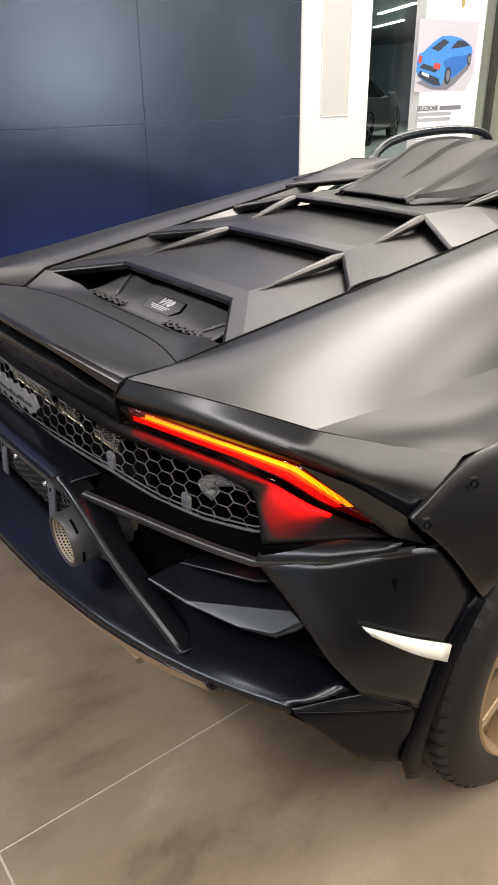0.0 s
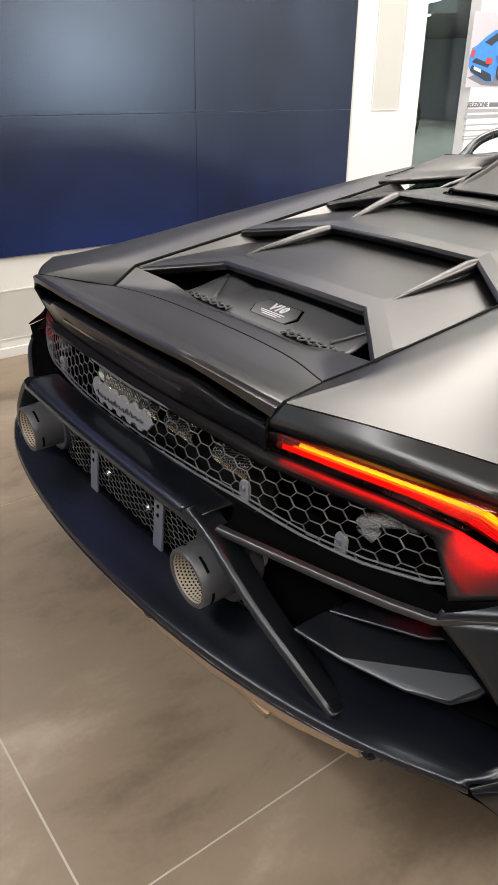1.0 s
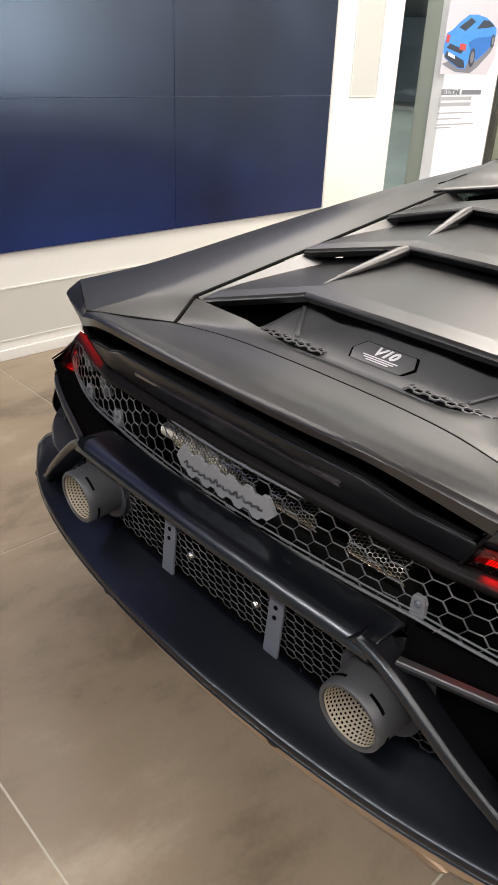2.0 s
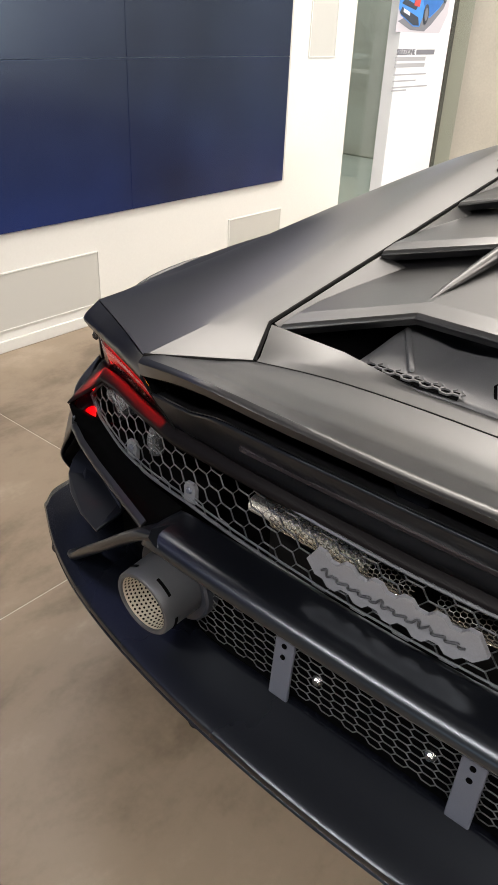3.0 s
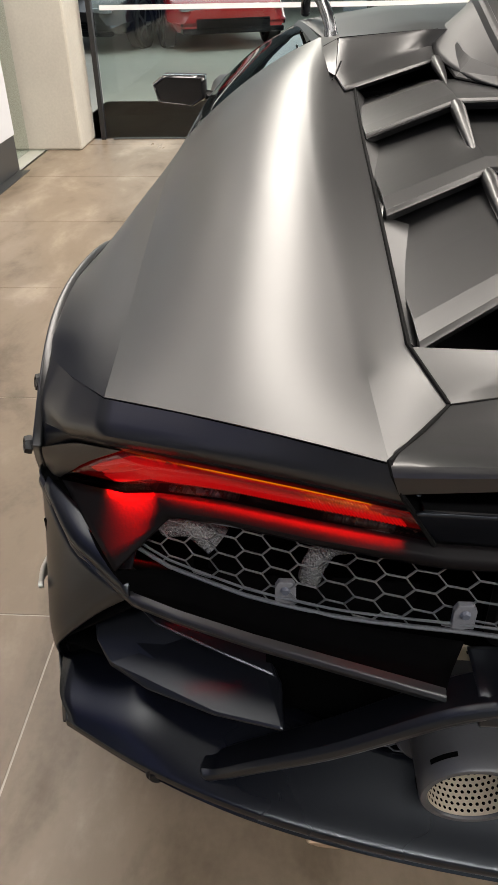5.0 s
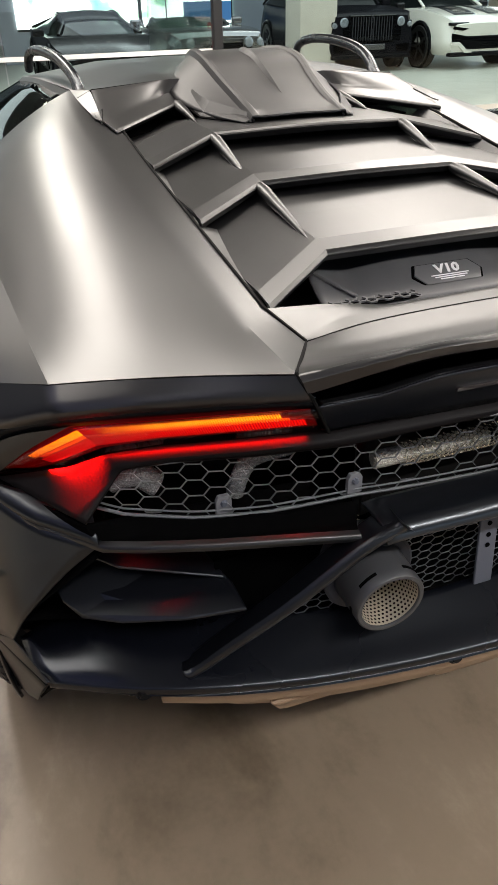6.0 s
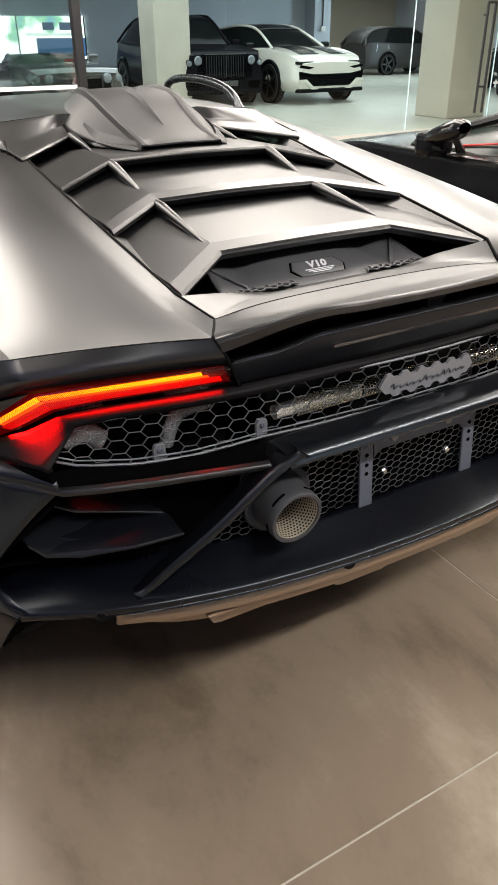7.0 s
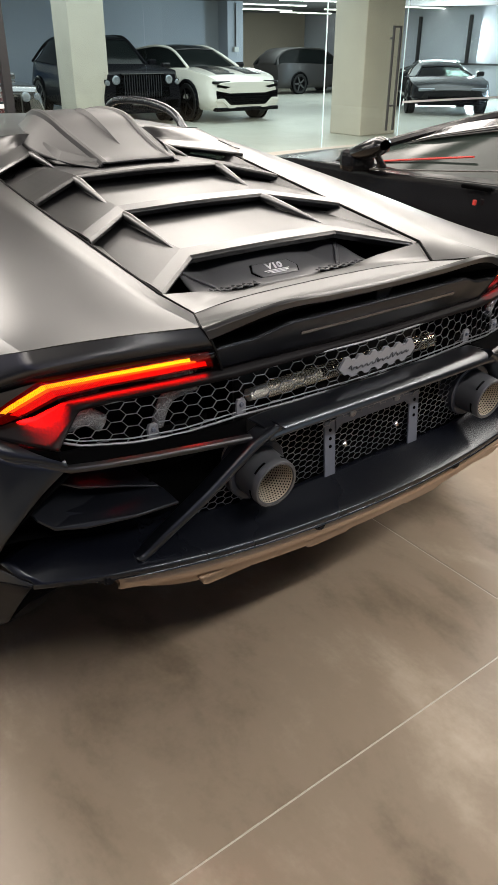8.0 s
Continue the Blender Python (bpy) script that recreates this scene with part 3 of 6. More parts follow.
# hall beyond the glass
tagged(box("wall_hall_back", (0.5, 20.5, 0), (14.0, 20.7, 2.75), HALLWALL), "blue-grey hall back wall", "wall", kind="structure")
tagged(box("wall_hall_left", (-26.0, 24.0, 0), (0.5, 24.2, 2.75), HALLWALL), "grey hall wall", "wall", kind="structure")
tagged(box("wall_hall_recess", (14.0, 26.0, 0), (22.0, 26.2, 2.75), HALLWARM), "warm lit timber-coloured wall of the recess", "wall", kind="structure")
tagged(box("wall_hall_right", (21.8, -9.2, 0), (22.0, 26.0, 3.3), HALLWALL), "grey hall side wall", "wall", kind="structure")
tagged(box("wall_hall_west", (-26.2, 3.6, 0), (-26.0, 24.2, 3.3), HALLWALL), "grey hall side wall", "wall", kind="structure")
tagged(box("wall_side_back", (-26.0, 3.525, 0), (-2.82, 3.725, 3.3), HALLWALL), "grey wall behind the display wall", "wall", kind="structure")
tagged(box("hall_pilaster", (13.6, 20.0, 0), (14.2, 20.5, 2.75), HALLWALL, bevel=0.01), "blue-grey square wall pilaster in the hall", "pillar")
tagged(box("ceiling_hall", (-26, 8.65, 2.75), (22, 26.2, 2.85), HALLCEIL), "dark hall ceiling", "ceiling", kind="structure")
tagged(box("ceiling_drop", (-26, 8.66, 2.85), (22, 8.76, 3.3), HALLCEIL), "dark ceiling step", "ceiling", kind="structure")
tagged(box("concrete_pillar", (5.64, 14.0, 0), (6.42, 14.75, 2.75), CONCRETE, bevel=0.02), "pale concrete square pillar in the hall", "pillar", "concrete pillars")
tagged(box("concrete_pillar", (9.35, 9.6, 0), (10.3, 10.45, 2.75), CONCRETE, bevel=0.02), "pale concrete square pillar behind the glass", "pillar", "concrete pillars")
tube("conduit", [(13.9, 19.98, 2.7), (13.9, 19.98, 1.5)], 0.02, STEEL)
tagged(bpy.data.objects["conduit"], "grey conduit with a socket box on the pilaster", "conduit")
box("socket_box", (13.82, 19.93, 1.38), (13.98, 19.998, 1.52), WHITE, bpy.data.objects["conduit"])

# hall strip lamps
strips = [(14.0, 22.5, 2.6, 88), (17.6, 23.3, 2.6, 88), (20.2, 21.5, 2.6, 84), (20.4, 24.3, 2.6, 84), (20.9, 18.6, 2.6, 86), (6.2, 15.5, 1.7, 90), (9.0, 13.0, 2.2, 75), (10.8, 13.2, 2.2, 75), (12.6, 17.2, 2.6, 80), (15.4, 18.0, 2.6, 80), (15.8, 20.5, 2.6, 80), (16.5, 23.0, 2.6, 80), (12.9, 11.0, 2.6, 80), (15.5, 12.5, 2.6, 80), (1.0, 13, 2.4, 90), (-3.5, 12, 2.4, 90), (-9, 9.5, 2.4, 60), (-10, 12, 2.4, 60), (-13, 15, 2.4, 60), (-5, 6.2, 2.0, 60)]
strip = None
for sx, sy, ln, turn in strips:
    z = 2.742 if sy > 8.7 else 3.292
    if strip is None:
        strip = thing("strip_lamp", "white linear ceiling lamp, lit", "lamp", "hall strip lamps", at=(sx, sy, z))
        strip.rotation_euler = (0, 0, radians(turn - 90))
        box("diffuser", (-1.2, -0.04, -0.035), (1.2, 0.04, -0.012), LAMPWHITE, strip)
        box("housing", (-1.21, -0.05, -0.0115), (1.21, 0.05, 0.008), WHITE, strip)
    else:
        copy_thing(strip, pose(sx, sy, z, 0, 0, turn - 90))

# showroom ceiling lamps, out of view: lit channels placed for highlights on the car
for lx, ly, sx, sy, w in ((2.35, 3.8, 0.7, 4.4, 190), (-1.12, 4.55, 0.6, 5.5, 185), (-0.30, 1.85, 0.8, 1.2, 50), (-2.25, 1.8, 0.35, 3.0, 45), (-2.35, 5.0, 0.35, 2.0, 14), (3.3, 5.4, 0.8, 1.5, 50), (3.6, 1.2, 0.7, 7.6, 300), (6.8, 4.2, 0.8, 7.6, 450), (0.70, 2.25, 0.6, 0.9, 28)):
    area("ceiling_channel_lamp", (lx, ly, CEIL - 0.03), (lx, ly + 0.001, 0), sx, sy, w, WARM)
area("ceiling_channel_lamp", (0.95, -2.1, CEIL - 0.03), (0.95, -2.099, 0), 5.2, 0.14, 210, (1.0, 0.97, 0.95))
# Broad fill lights, added on top of the hall strip lamps.
for lx, ly, sx, sy, w in ((7, 13, 9, 6, 380), (17, 20, 5, 8, 260), (-1, 14, 8, 6, 260), (-5.8, 6.5, 4, 5, 110), (-14, 15, 9, 8, 340), (14, 12, 6, 4, 160)):
    area("hall_fill_lamp", (lx, ly, (2.7 if ly > 8.7 else CEIL - 0.04)), (lx, ly + 0.001, 0), sx, sy, w, COOL)

# daylight windows at the hall's right end
day = thing("window_4", "long daylight window at the end of the hall", "window", at=(21.79, 15.0, 1.05))
day["kind"] = "structure"
for y in (-4.5, -2.25, 0.0, 2.25, 4.5):
    box("window_frame", (-0.09, y - 0.05, 0.0), (-0.002, y + 0.05, 1.45), FRAME, day)
box("window_sill", (-0.12, -4.6, -0.06), (-0.002, 4.6, -0.003), FRAME, day)
street = thing("window_5", "wide daylight window in the wall behind the cars", "window", at=(2.5, -9.06, 0.5))
street["kind"] = "structure"
for x in (-4.47, -1.5, 1.5, 4.47):
    box("window_frame", (x - 0.03, -0.05, 0.0), (x + 0.03, 0.05, 2.2), FRAME, street)
box("window_sill", (-4.44, -0.10, -0.04), (4.44, 0.10, -0.002), FRAME, street)
area("window_daylight", (2.5, -9.16, 1.6), (2.5, 0.0, 1.6), 8.9, 2.1, 70, (0.66, 0.82, 1.0))
area("window_daylight", (21.70, 11.6, 2.0), (0.0, 6.0, 1.4), 4.6, 1.3, 1700, (0.62, 0.80, 1.0))
area("window_daylight", (21.70, 17.0, 1.75), (6.0, 6.0, 1.4), 3.4, 1.2, 900, (0.88, 0.95, 1.0))

# ---------------------------------------------------------------- the sports car
car = thing("sports_car", "satin black mid-engine sports car with louvred engine cover", "car", at=(0, 1.8, 0))
CI = Matrix.Translation((0, -1.8, 0))


def fit_car():
    for ob in scene.objects:
        if ob.parent == car:
            ob.matrix_parent_inverse = CI


AXLE, WHEEL_R = 0.692, 0.358

# broad rear haunch between the pillar crease and the shoulder line, gently domed
CREASE = [(0.466, 0.012, 0.972), (0.481, 0.250, 0.987), (0.506, 0.600, 1.037), (0.522, 0.950, 1.086), (0.524, 1.300, 1.134), (0.504, 1.580, 1.168)]
SHOULDER = [(0.768, 0.172, 0.940), (0.784, 0.400, 0.944), (0.804, 0.690, 0.956), (0.824, 0.980, 0.962), (0.838, 1.280, 0.960), (0.845, 1.500, 0.950)]
rows = []
for k, (c, s) in enumerate(zip(CREASE, SHOULDER)):
    dome = (0.006, 0.026, 0.034, 0.038, 0.040, 0.030)[k]
    rows.append([tuple(Vector(c).lerp(Vector(s), u) + Vector((0.35, 0, 1)) * dome * 2.8 * u * (1 - u)) for u in (0, 0.125, 0.25, 0.375, 0.5, 0.625, 0.75, 0.875, 1)])
BAND = [(0.383, 0.164, 0.9405), (0.423, 0.248, 0.973), (0.430, 0.590, 1.022), (0.438, 0.920, 1.071), (0.440, 1.220, 1.118), (0.430, 1.440, 1.158)]
NV = 44
hv, _ = sheet(rows, 25, NV)
edge = catmull(BAND, NV, False)
bv = [a.lerp(c, u) for u in (0, 0.333, 0.667) for a, c in zip(edge, hv[:NV])]
verts = bv[:3 * NV] + hv
faces = [(i * NV + j, (i + 1) * NV + j, (i + 1) * NV + j + 1, i * NV + j + 1) for i in range(27) for j in range(NV - 1)]
for flip in (False, True):
    ob = mesh("rear_haunch", turned(verts) if flip else verts, [tuple(reversed(f)) for f in faces] if flip else faces, PAINT, car, smooth=True)
    ob.data.set_sharp_from_angle(angle=radians(16))
    shell(ob, 0.0014)
line = [(0.384, 0.163, 0.9415), (0.424, 0.088, 0.9573), (0.4655, 0.012, 0.9735), (0.4625, 0.002, 0.966), (0.452, -0.006, 0.946), (0.438, 0.001, 0.921), (0.411, 0.019, 0.868)]
for s in (1, -1):
    tube("panel_gap", [(s * x, y, z) for x, y, z in line], 0.0028, SEAM, car, seg=6)
    tube("panel_gap", [(s * x, y, z) for x, y, z in [(0.3835, 0.166, 0.9425), (0.402, 0.206, 0.9575)] + catmull([(0.4212, 0.248, 0.9735), (0.428, 0.590, 1.0235), (0.436, 0.920, 1.0725), (0.438, 1.220, 1.119)], 24)], 0.0032, SEAM, car, seg=6)
# edge strip over the lamp, round to the wheel arch
BROW_TOP = [tuple(p - Vector((0, 0.001, 0.001))) for p in (catmull(rows[0], 25)[0], catmull(rows[0], 25)[8], catmull(rows[0], 25)[16], catmull(rows[0], 25)[24])] + [(0.838, 0.275, 0.908), (0.898, 0.377, 0.882)]
BROW_LIP = [(0.452, -0.004, 0.945), (0.560, 0.044, 0.940), (0.665, 0.088, 0.932), (0.768, 0.136, 0.917), (0.842, 0.222, 0.874), (0.903, 0.325, 0.850)]
BROW_LOW = [(0.446, -0.001, 0.934), (0.556, 0.047, 0.926), (0.659, 0.092, 0.915), (0.761, 0.140, 0.899), (0.835, 0.217, 0.860), (0.896, 0.292, 0.829)]
panel("lamp_brow", [BROW_TOP, BROW_LIP, BROW_LOW], PAINT, car, nu=36, nv=8, su=False, thick=0.0014)
panel("lamp_brow_return", [BROW_LOW, [(0.437, 0.004, 0.921), (0.550, 0.058, 0.907), (0.650, 0.106, 0.893), (0.752, 0.158, 0.878), (0.824, 0.215, 0.850), (0.890, 0.262, 0.808)]], PLASTIC, car, nu=36, nv=3, su=False, thick=0.0014)
panel("corner_fill", [
    [(0.752, 0.157, 0.878), (0.812, 0.204, 0.827), (0.868, 0.250, 0.767)],
    [(0.824, 0.213, 0.850), (0.852, 0.232, 0.815), (0.880, 0.256, 0.766)],
    [(0.890, 0.262, 0.808), (0.893, 0.266, 0.788), (0.905, 0.300, 0.748)],
], PAINT, car, nu=8, nv=8, su=False, sv=False)
# top of the rear wing between shoulder and arch
panel("rear_wing_top", [
    [SHOULDER[0], (0.838, 0.276, 0.908), (0.899, 0.378, 0.882)],
    [SHOULDER[1], (0.852, 0.420, 0.921), (0.914, 0.460, 0.890)],
    [SHOULDER[2], (0.872, 0.680, 0.931), (0.930, 0.670, 0.890)],
    [SHOULDER[3], (0.880, 0.980, 0.926), (0.924, 0.980, 0.858)],
    [SHOULDER[4], (0.872, 1.270, 0.915), (0.900, 1.250, 0.820)],
    [SHOULDER[5], (0.868, 1.500, 0.900), (0.890, 1.500, 0.800)],
], PAINT, car, nu=10, nv=44, thick=0.0014)
# bolted wheel arch flare
outer = [(0.891, 0.258, 0.810), (0.900, 0.379, 0.880), (0.920, 0.530, 0.896), (0.930, 0.700, 0.892), (0.928, 0.880, 0.874), (0.920, 1.020, 0.835), (0.905, 1.160, 0.770)]
inner = [(0.940, 0.405, 0.620), (0.955, 0.445, 0.665), (0.968, 0.545, 0.735), (0.976, 0.700, 0.768), (0.972, 0.870, 0.742), (0.960, 0.980, 0.675), (0.945, 1.060, 0.600)]
mid = [((a[0] + b[0]) / 2 + 0.012, (a[1] + b[1]) / 2, (a[2] + b[2]) / 2 + 0.012) for a, b in zip(outer, inner)]
panel("wheel_arch_flare", [[(p[0] + 0.006, p[1], p[2]) for p in outer], mid, [(p[0] + 0.012, p[1], p[2]) for p in inner]], PAINT, car, "black bolted wheel arch flare", nu=26, nv=9, thick=0.014, bevel=0.003)
panel("arch_return", [[(p[0] + 0.010, p[1], p[2] - 0.001) for p in inner], [(p[0] - 0.16, p[1], p[2] - 0.012) for p in inner]], DEEP, car, nu=24, nv=3, thick=0.004)
for side in (1, -1):
    for bx, by, bz in ((0.916, 0.376, 0.842), (0.909, 0.277, 0.800)):
        verts, faces = lathe_data([(0.0001, 0.006), (0.0045, 0.006), (0.005, 0.002), (0.008, 0.002), (0.0085, 0.006), (0.0115, 0.006), (0.013, 0.0), (0.013, -0.004)], "x", (0, 0, 0), 6)
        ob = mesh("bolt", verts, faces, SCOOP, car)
        ob.data.transform(Matrix.Diagonal((side, 1, 1, 1)) @ Matrix.Translation((bx + 0.007, by, bz)) @ Matrix.Rotation(radians(-26), 4, "Z") @ Matrix.Rotation(radians(-14), 4, "Y"))

# bumper corner below the lamp, with its pale reflector
panel("bumper_corner", [
    [(0.742, 0.075, 0.722), (0.825, 0.145, 0.737), (0.900, 0.262, 0.752), (0.918, 0.310, 0.742)],
    [(0.800, 0.098, 0.662), (0.862, 0.152, 0.662), (0.915, 0.275, 0.652), (0.938, 0.400, 0.620)],
    [(0.866, 0.122, 0.580), (0.890, 0.165, 0.578), (0.920, 0.255, 0.552), (0.936, 0.338, 0.525)],
    [(0.897, 0.180, 0.486), (0.908, 0.205, 0.474), (0.924, 0.250, 0.444), (0.934, 0.296, 0.410)],
], STRUT, car, nu=16, nv=16)
LEDGE = [(0.742, 0.075, 0.722, 1.0), (0.790, 0.116, 0.731, 0.95), (0.835, 0.158, 0.7385, 0.8), (0.890, 0.245, 0.749, 0.3)]
panel("bumper_ledge", [[(x + dx * g, y + dy * g, z + dz * g) for x, y, z, g in LEDGE] for dx, dy, dz in ((0.0, 0.0, -0.003), (0.002, -0.002, 0.006), (0.002, 0.003, 0.015), (0.001, 0.020, 0.024), (0.000, 0.050, 0.030))], STRUT, car, nu=14, nv=12)
panel("reflector", [[(0.897, 0.170, 0.638), (0.927, 0.256, 0.590), (0.947, 0.344, 0.542)], [(0.903, 0.186, 0.616), (0.936, 0.264, 0.556), (0.951, 0.332, 0.512)]], REFLECT, car, "pale side reflector", nu=10, nv=3, thick=0.006)
panel("arch_liner", [[(0.939, 0.402, 0.618), (0.938, 0.335, 0.520), (0.935, 0.296, 0.405), (0.926, 0.272, 0.300), (0.920, 0.300, 0.215)], [(0.948, 0.416, 0.604), (0.947, 0.357, 0.504), (0.944, 0.320, 0.394), (0.936, 0.308, 0.290), (0.928, 0.320, 0.210)], [(0.925, 0.430, 0.600), (0.922, 0.372, 0.499), (0.920, 0.336, 0.388), (0.912, 0.324, 0.285), (0.906, 0.332, 0.210)], [(0.70, 0.46, 0.60), (0.70, 0.42, 0.50), (0.70, 0.40, 0.39), (0.70, 0.38, 0.29), (0.70, 0.37, 0.21)]], PLASTIC, car, nu=18, nv=10, thick=0.006)

# tail lamp: clear lens over red and orange light bars
LENS_TOP = [(0.436, 0.003, 0.919), (0.550, 0.056, 0.905), (0.650, 0.104, 0.891), (0.749, 0.155, 0.877), (0.810, 0.205, 0.826), (0.866, 0.250, 0.768)]
LENS_BOT = [(0.411, 0.022, 0.872), (0.530, 0.070, 0.858), (0.630, 0.112, 0.847), (0.712, 0.138, 0.836), (0.760, 0.180, 0.800), (0.806, 0.238, 0.764)]
for side in (1, -1):
    lamp = new("tail_lamp")
    lamp.parent = car
    flip = (lambda v: v) if side > 0 else turned

    def lp(name, rows, material, nu, nv, thick, label="", smooth=False, off=0.0):
        rows = [[Vector(p) + Vector((-0.25, 1, 0.1)) * off for p in r] for r in rows]
        verts, faces = sheet(rows, nu, nv, smooth, smooth)
        return shell(mesh(name, flip(verts), faces, material, lamp, label, True), thick)

    lp("lens", [LENS_TOP, LENS_BOT], DARK_LENS, 26, 3, 0.002, "clear red-tinted lens").visible_shadow = False
    lp("housing", [[Vector(p) + Vector((0, 0, 0.006)) for p in LENS_TOP], [Vector(p) + Vector((0, 0, -0.006)) for p in LENS_BOT]], GLOSS, 26, 3, 0.004, off=0.022)

    def along(s, t):
        a, b = catmull(LENS_TOP, 41, False), catmull(LENS_BOT, 41, False)
        k = s * 40
        i = min(int(k), 39)
        f = k - i
        return a[i].lerp(a[i + 1], f).lerp(b[i].lerp(b[i + 1], f), t)

    # ribbed light guides: the faces turned outboard glow orange, those turned inboard red
    for t0, t1, s0, s1, hot in ((0.20, 0.40, 0.085, 0.86, LED_HOT), (0.42, 0.52, 0.07, 0.84, LED_AMBER), (0.54, 0.82, 0.04, 0.86, LED_RED)):
        count = 130
        step = (along(0.5, t0) - along(0.4, t0)).length / 0.1 * (s1 - s0) / count
        for name, mt, part in (("light_guide", hot, 0), ("light_guide_rib", LED_SIDE, 1)):
            verts, faces = [], []
            for i in range(count):
                sa, sb = s0 + (s1 - s0) * i / count, s0 + (s1 - s0) * (i + 1) / count
                rise = Vector((0.46, -0.89, 0)) * step * (1.0 if sa < 0.6 else 0.5) + Vector((-0.25, 1, 0.1)) * 0.007
                sunk = Vector((-0.25, 1, 0.1)) * 0.007
                crest = [along(sa + (sb - sa) * 0.10, t) + rise for t in (t0, t1)]
                foot = [along(sb if part == 0 else sa, t) + sunk for t in (t0, t1)]
                q = len(verts)
                verts += crest + foot
                faces.append((q, q + 1, q + 3, q + 2))
                if part:
                    verts.append(along(sb, t0) + sunk)
                    faces.append((q, q + 2, q + 4))
            mesh(name, flip(verts), faces, mt, lamp, "glowing orange ribbed light guide" if mt in (LED_HOT, LED_AMBER) else "glowing red ribbed light guide")
    for s0, s1, watts, back, spread in ((0.05, 0.60, 0.34, 0.12, 66), (0.60, 0.90, 3.2, 0.70, 66)):
        a, b = along(s0, 0.8), along(s1, 0.8)
        a, b = Vector((a.x * side, a.y - 0.006, a.z)), Vector((b.x * side, b.y - 0.006, b.z))
        d = bpy.data.lights.new("tail_light_glow", "AREA")
        d.shape, d.size, d.size_y, d.energy, d.color = "RECTANGLE", (b - a).length, 0.008, watts, (1.0, 0.001, 0.001)
        d.spread = radians(spread)
        gl = new("tail_light_glow", d)
        xa = (b - a).normalized()
        za = (Vector((0, back, 1)) - xa * Vector((0, back, 1)).dot(xa)).normalized()
        ya = za.cross(xa)
        gl.matrix_world = Matrix.Translation((a + b) / 2) @ Matrix((xa, ya, za)).transposed().to_4x4()
    lp("red_reflector", [[along(0.02 + 0.97 * i / 20, 0.03) for i in range(21)], [along(0.02 + 0.97 * i / 20, 0.97) for i in range(21)]], RED_LENS, 21, 2, 0.002, off=0.011)

# glow-lit surround between lamp and grille
panel("lamp_surround", [
    [(0.000, 0.004, 0.874), (0.220, 0.006, 0.874), (0.405, 0.020, 0.870), (0.530, 0.066, 0.856), (0.630, 0.108, 0.845), (0.712, 0.134, 0.834), (0.762, 0.176, 0.798), (0.866, 0.248, 0.762)],
    [(0.000, -0.012, 0.864), (0.220, -0.006, 0.864), (0.402, 0.006, 0.859), (0.528, 0.045, 0.848), (0.625, 0.086, 0.837), (0.698, 0.110, 0.827), (0.742, 0.124, 0.795), (0.812, 0.162, 0.762)],
    [(0.000, -0.014, 0.857), (0.220, -0.008, 0.857), (0.400, 0.006, 0.850), (0.525, 0.048, 0.838), (0.620, 0.088, 0.828), (0.691, 0.109, 0.820), (0.724, 0.094, 0.792), (0.757, 0.075, 0.764)],
], SURROUND, car, nu=44, nv=7, su=False)

# tail panel under the ducktail, with the slim brake light
panel("tail_panel", [
    [(0.000, -0.038, 0.957), (0.150, -0.040, 0.959), (0.278, -0.035, 0.957), (0.350, -0.012, 0.931), (0.405, -0.002, 0.926), (0.438, 0.000, 0.925)],
    [(0.000, -0.030, 0.930), (0.150, -0.032, 0.932), (0.275, -0.024, 0.930), (0.345, -0.004, 0.912), (0.400, 0.006, 0.904), (0.434, 0.006, 0.908)],
    [(0.000, -0.004, 0.876), (0.150, -0.002, 0.876), (0.275, 0.006, 0.875), (0.330, 0.014, 0.873), (0.375, 0.018, 0.871), (0.409, 0.022, 0.870)],
], TAILSKIN, car, nu=30, nv=10, su=False)
verts, faces = sheet([[(-0.242, -0.0292, 0.9290), (0, -0.0335, 0.930), (0.242, -0.0292, 0.9290)], [(-0.242, -0.0272, 0.9225), (0, -0.0310, 0.9235), (0.242, -0.0272, 0.9225)]], 14, 2)
shell(mesh("brake_light", verts, faces, mat("smoked_lens", (0.03, 0.025, 0.026), 0.12, coat=0.5, grain=0.1), car, "slim dark high brake light"), 0.004)
# ducktail deck
panel("ducktail", [
    [(0.000, 0.210, 0.940), (0.150, 0.207, 0.940), (0.270, 0.195, 0.940), (0.383, 0.164, 0.940)],
    [(0.000, 0.130, 0.943), (0.150, 0.128, 0.943), (0.280, 0.120, 0.944), (0.420, 0.105, 0.951)],
    [(0.000, 0.060, 0.955), (0.160, 0.056, 0.956), (0.300, 0.050, 0.958), (0.448, 0.060, 0.962)],
    [(0.000, 0.010, 0.978), (0.160, 0.008, 0.981), (0.304, 0.004, 0.984), (0.460, 0.030, 0.969)],
    [(0.000, -0.038, 0.999), (0.170, -0.041, 1.004), (0.310, -0.046, 1.010), (0.464, 0.008, 0.971)],
    [(0.000, -0.047, 0.997), (0.170, -0.050, 1.001), (0.314, -0.053, 1.007), (0.462, -0.001, 0.966)],
    [(0.000, -0.042, 0.986), (0.170, -0.045, 0.989), (0.312, -0.048, 0.994), (0.456, -0.004, 0.950)],
], PAINT, car, nu=26, nv=26, sv=False)
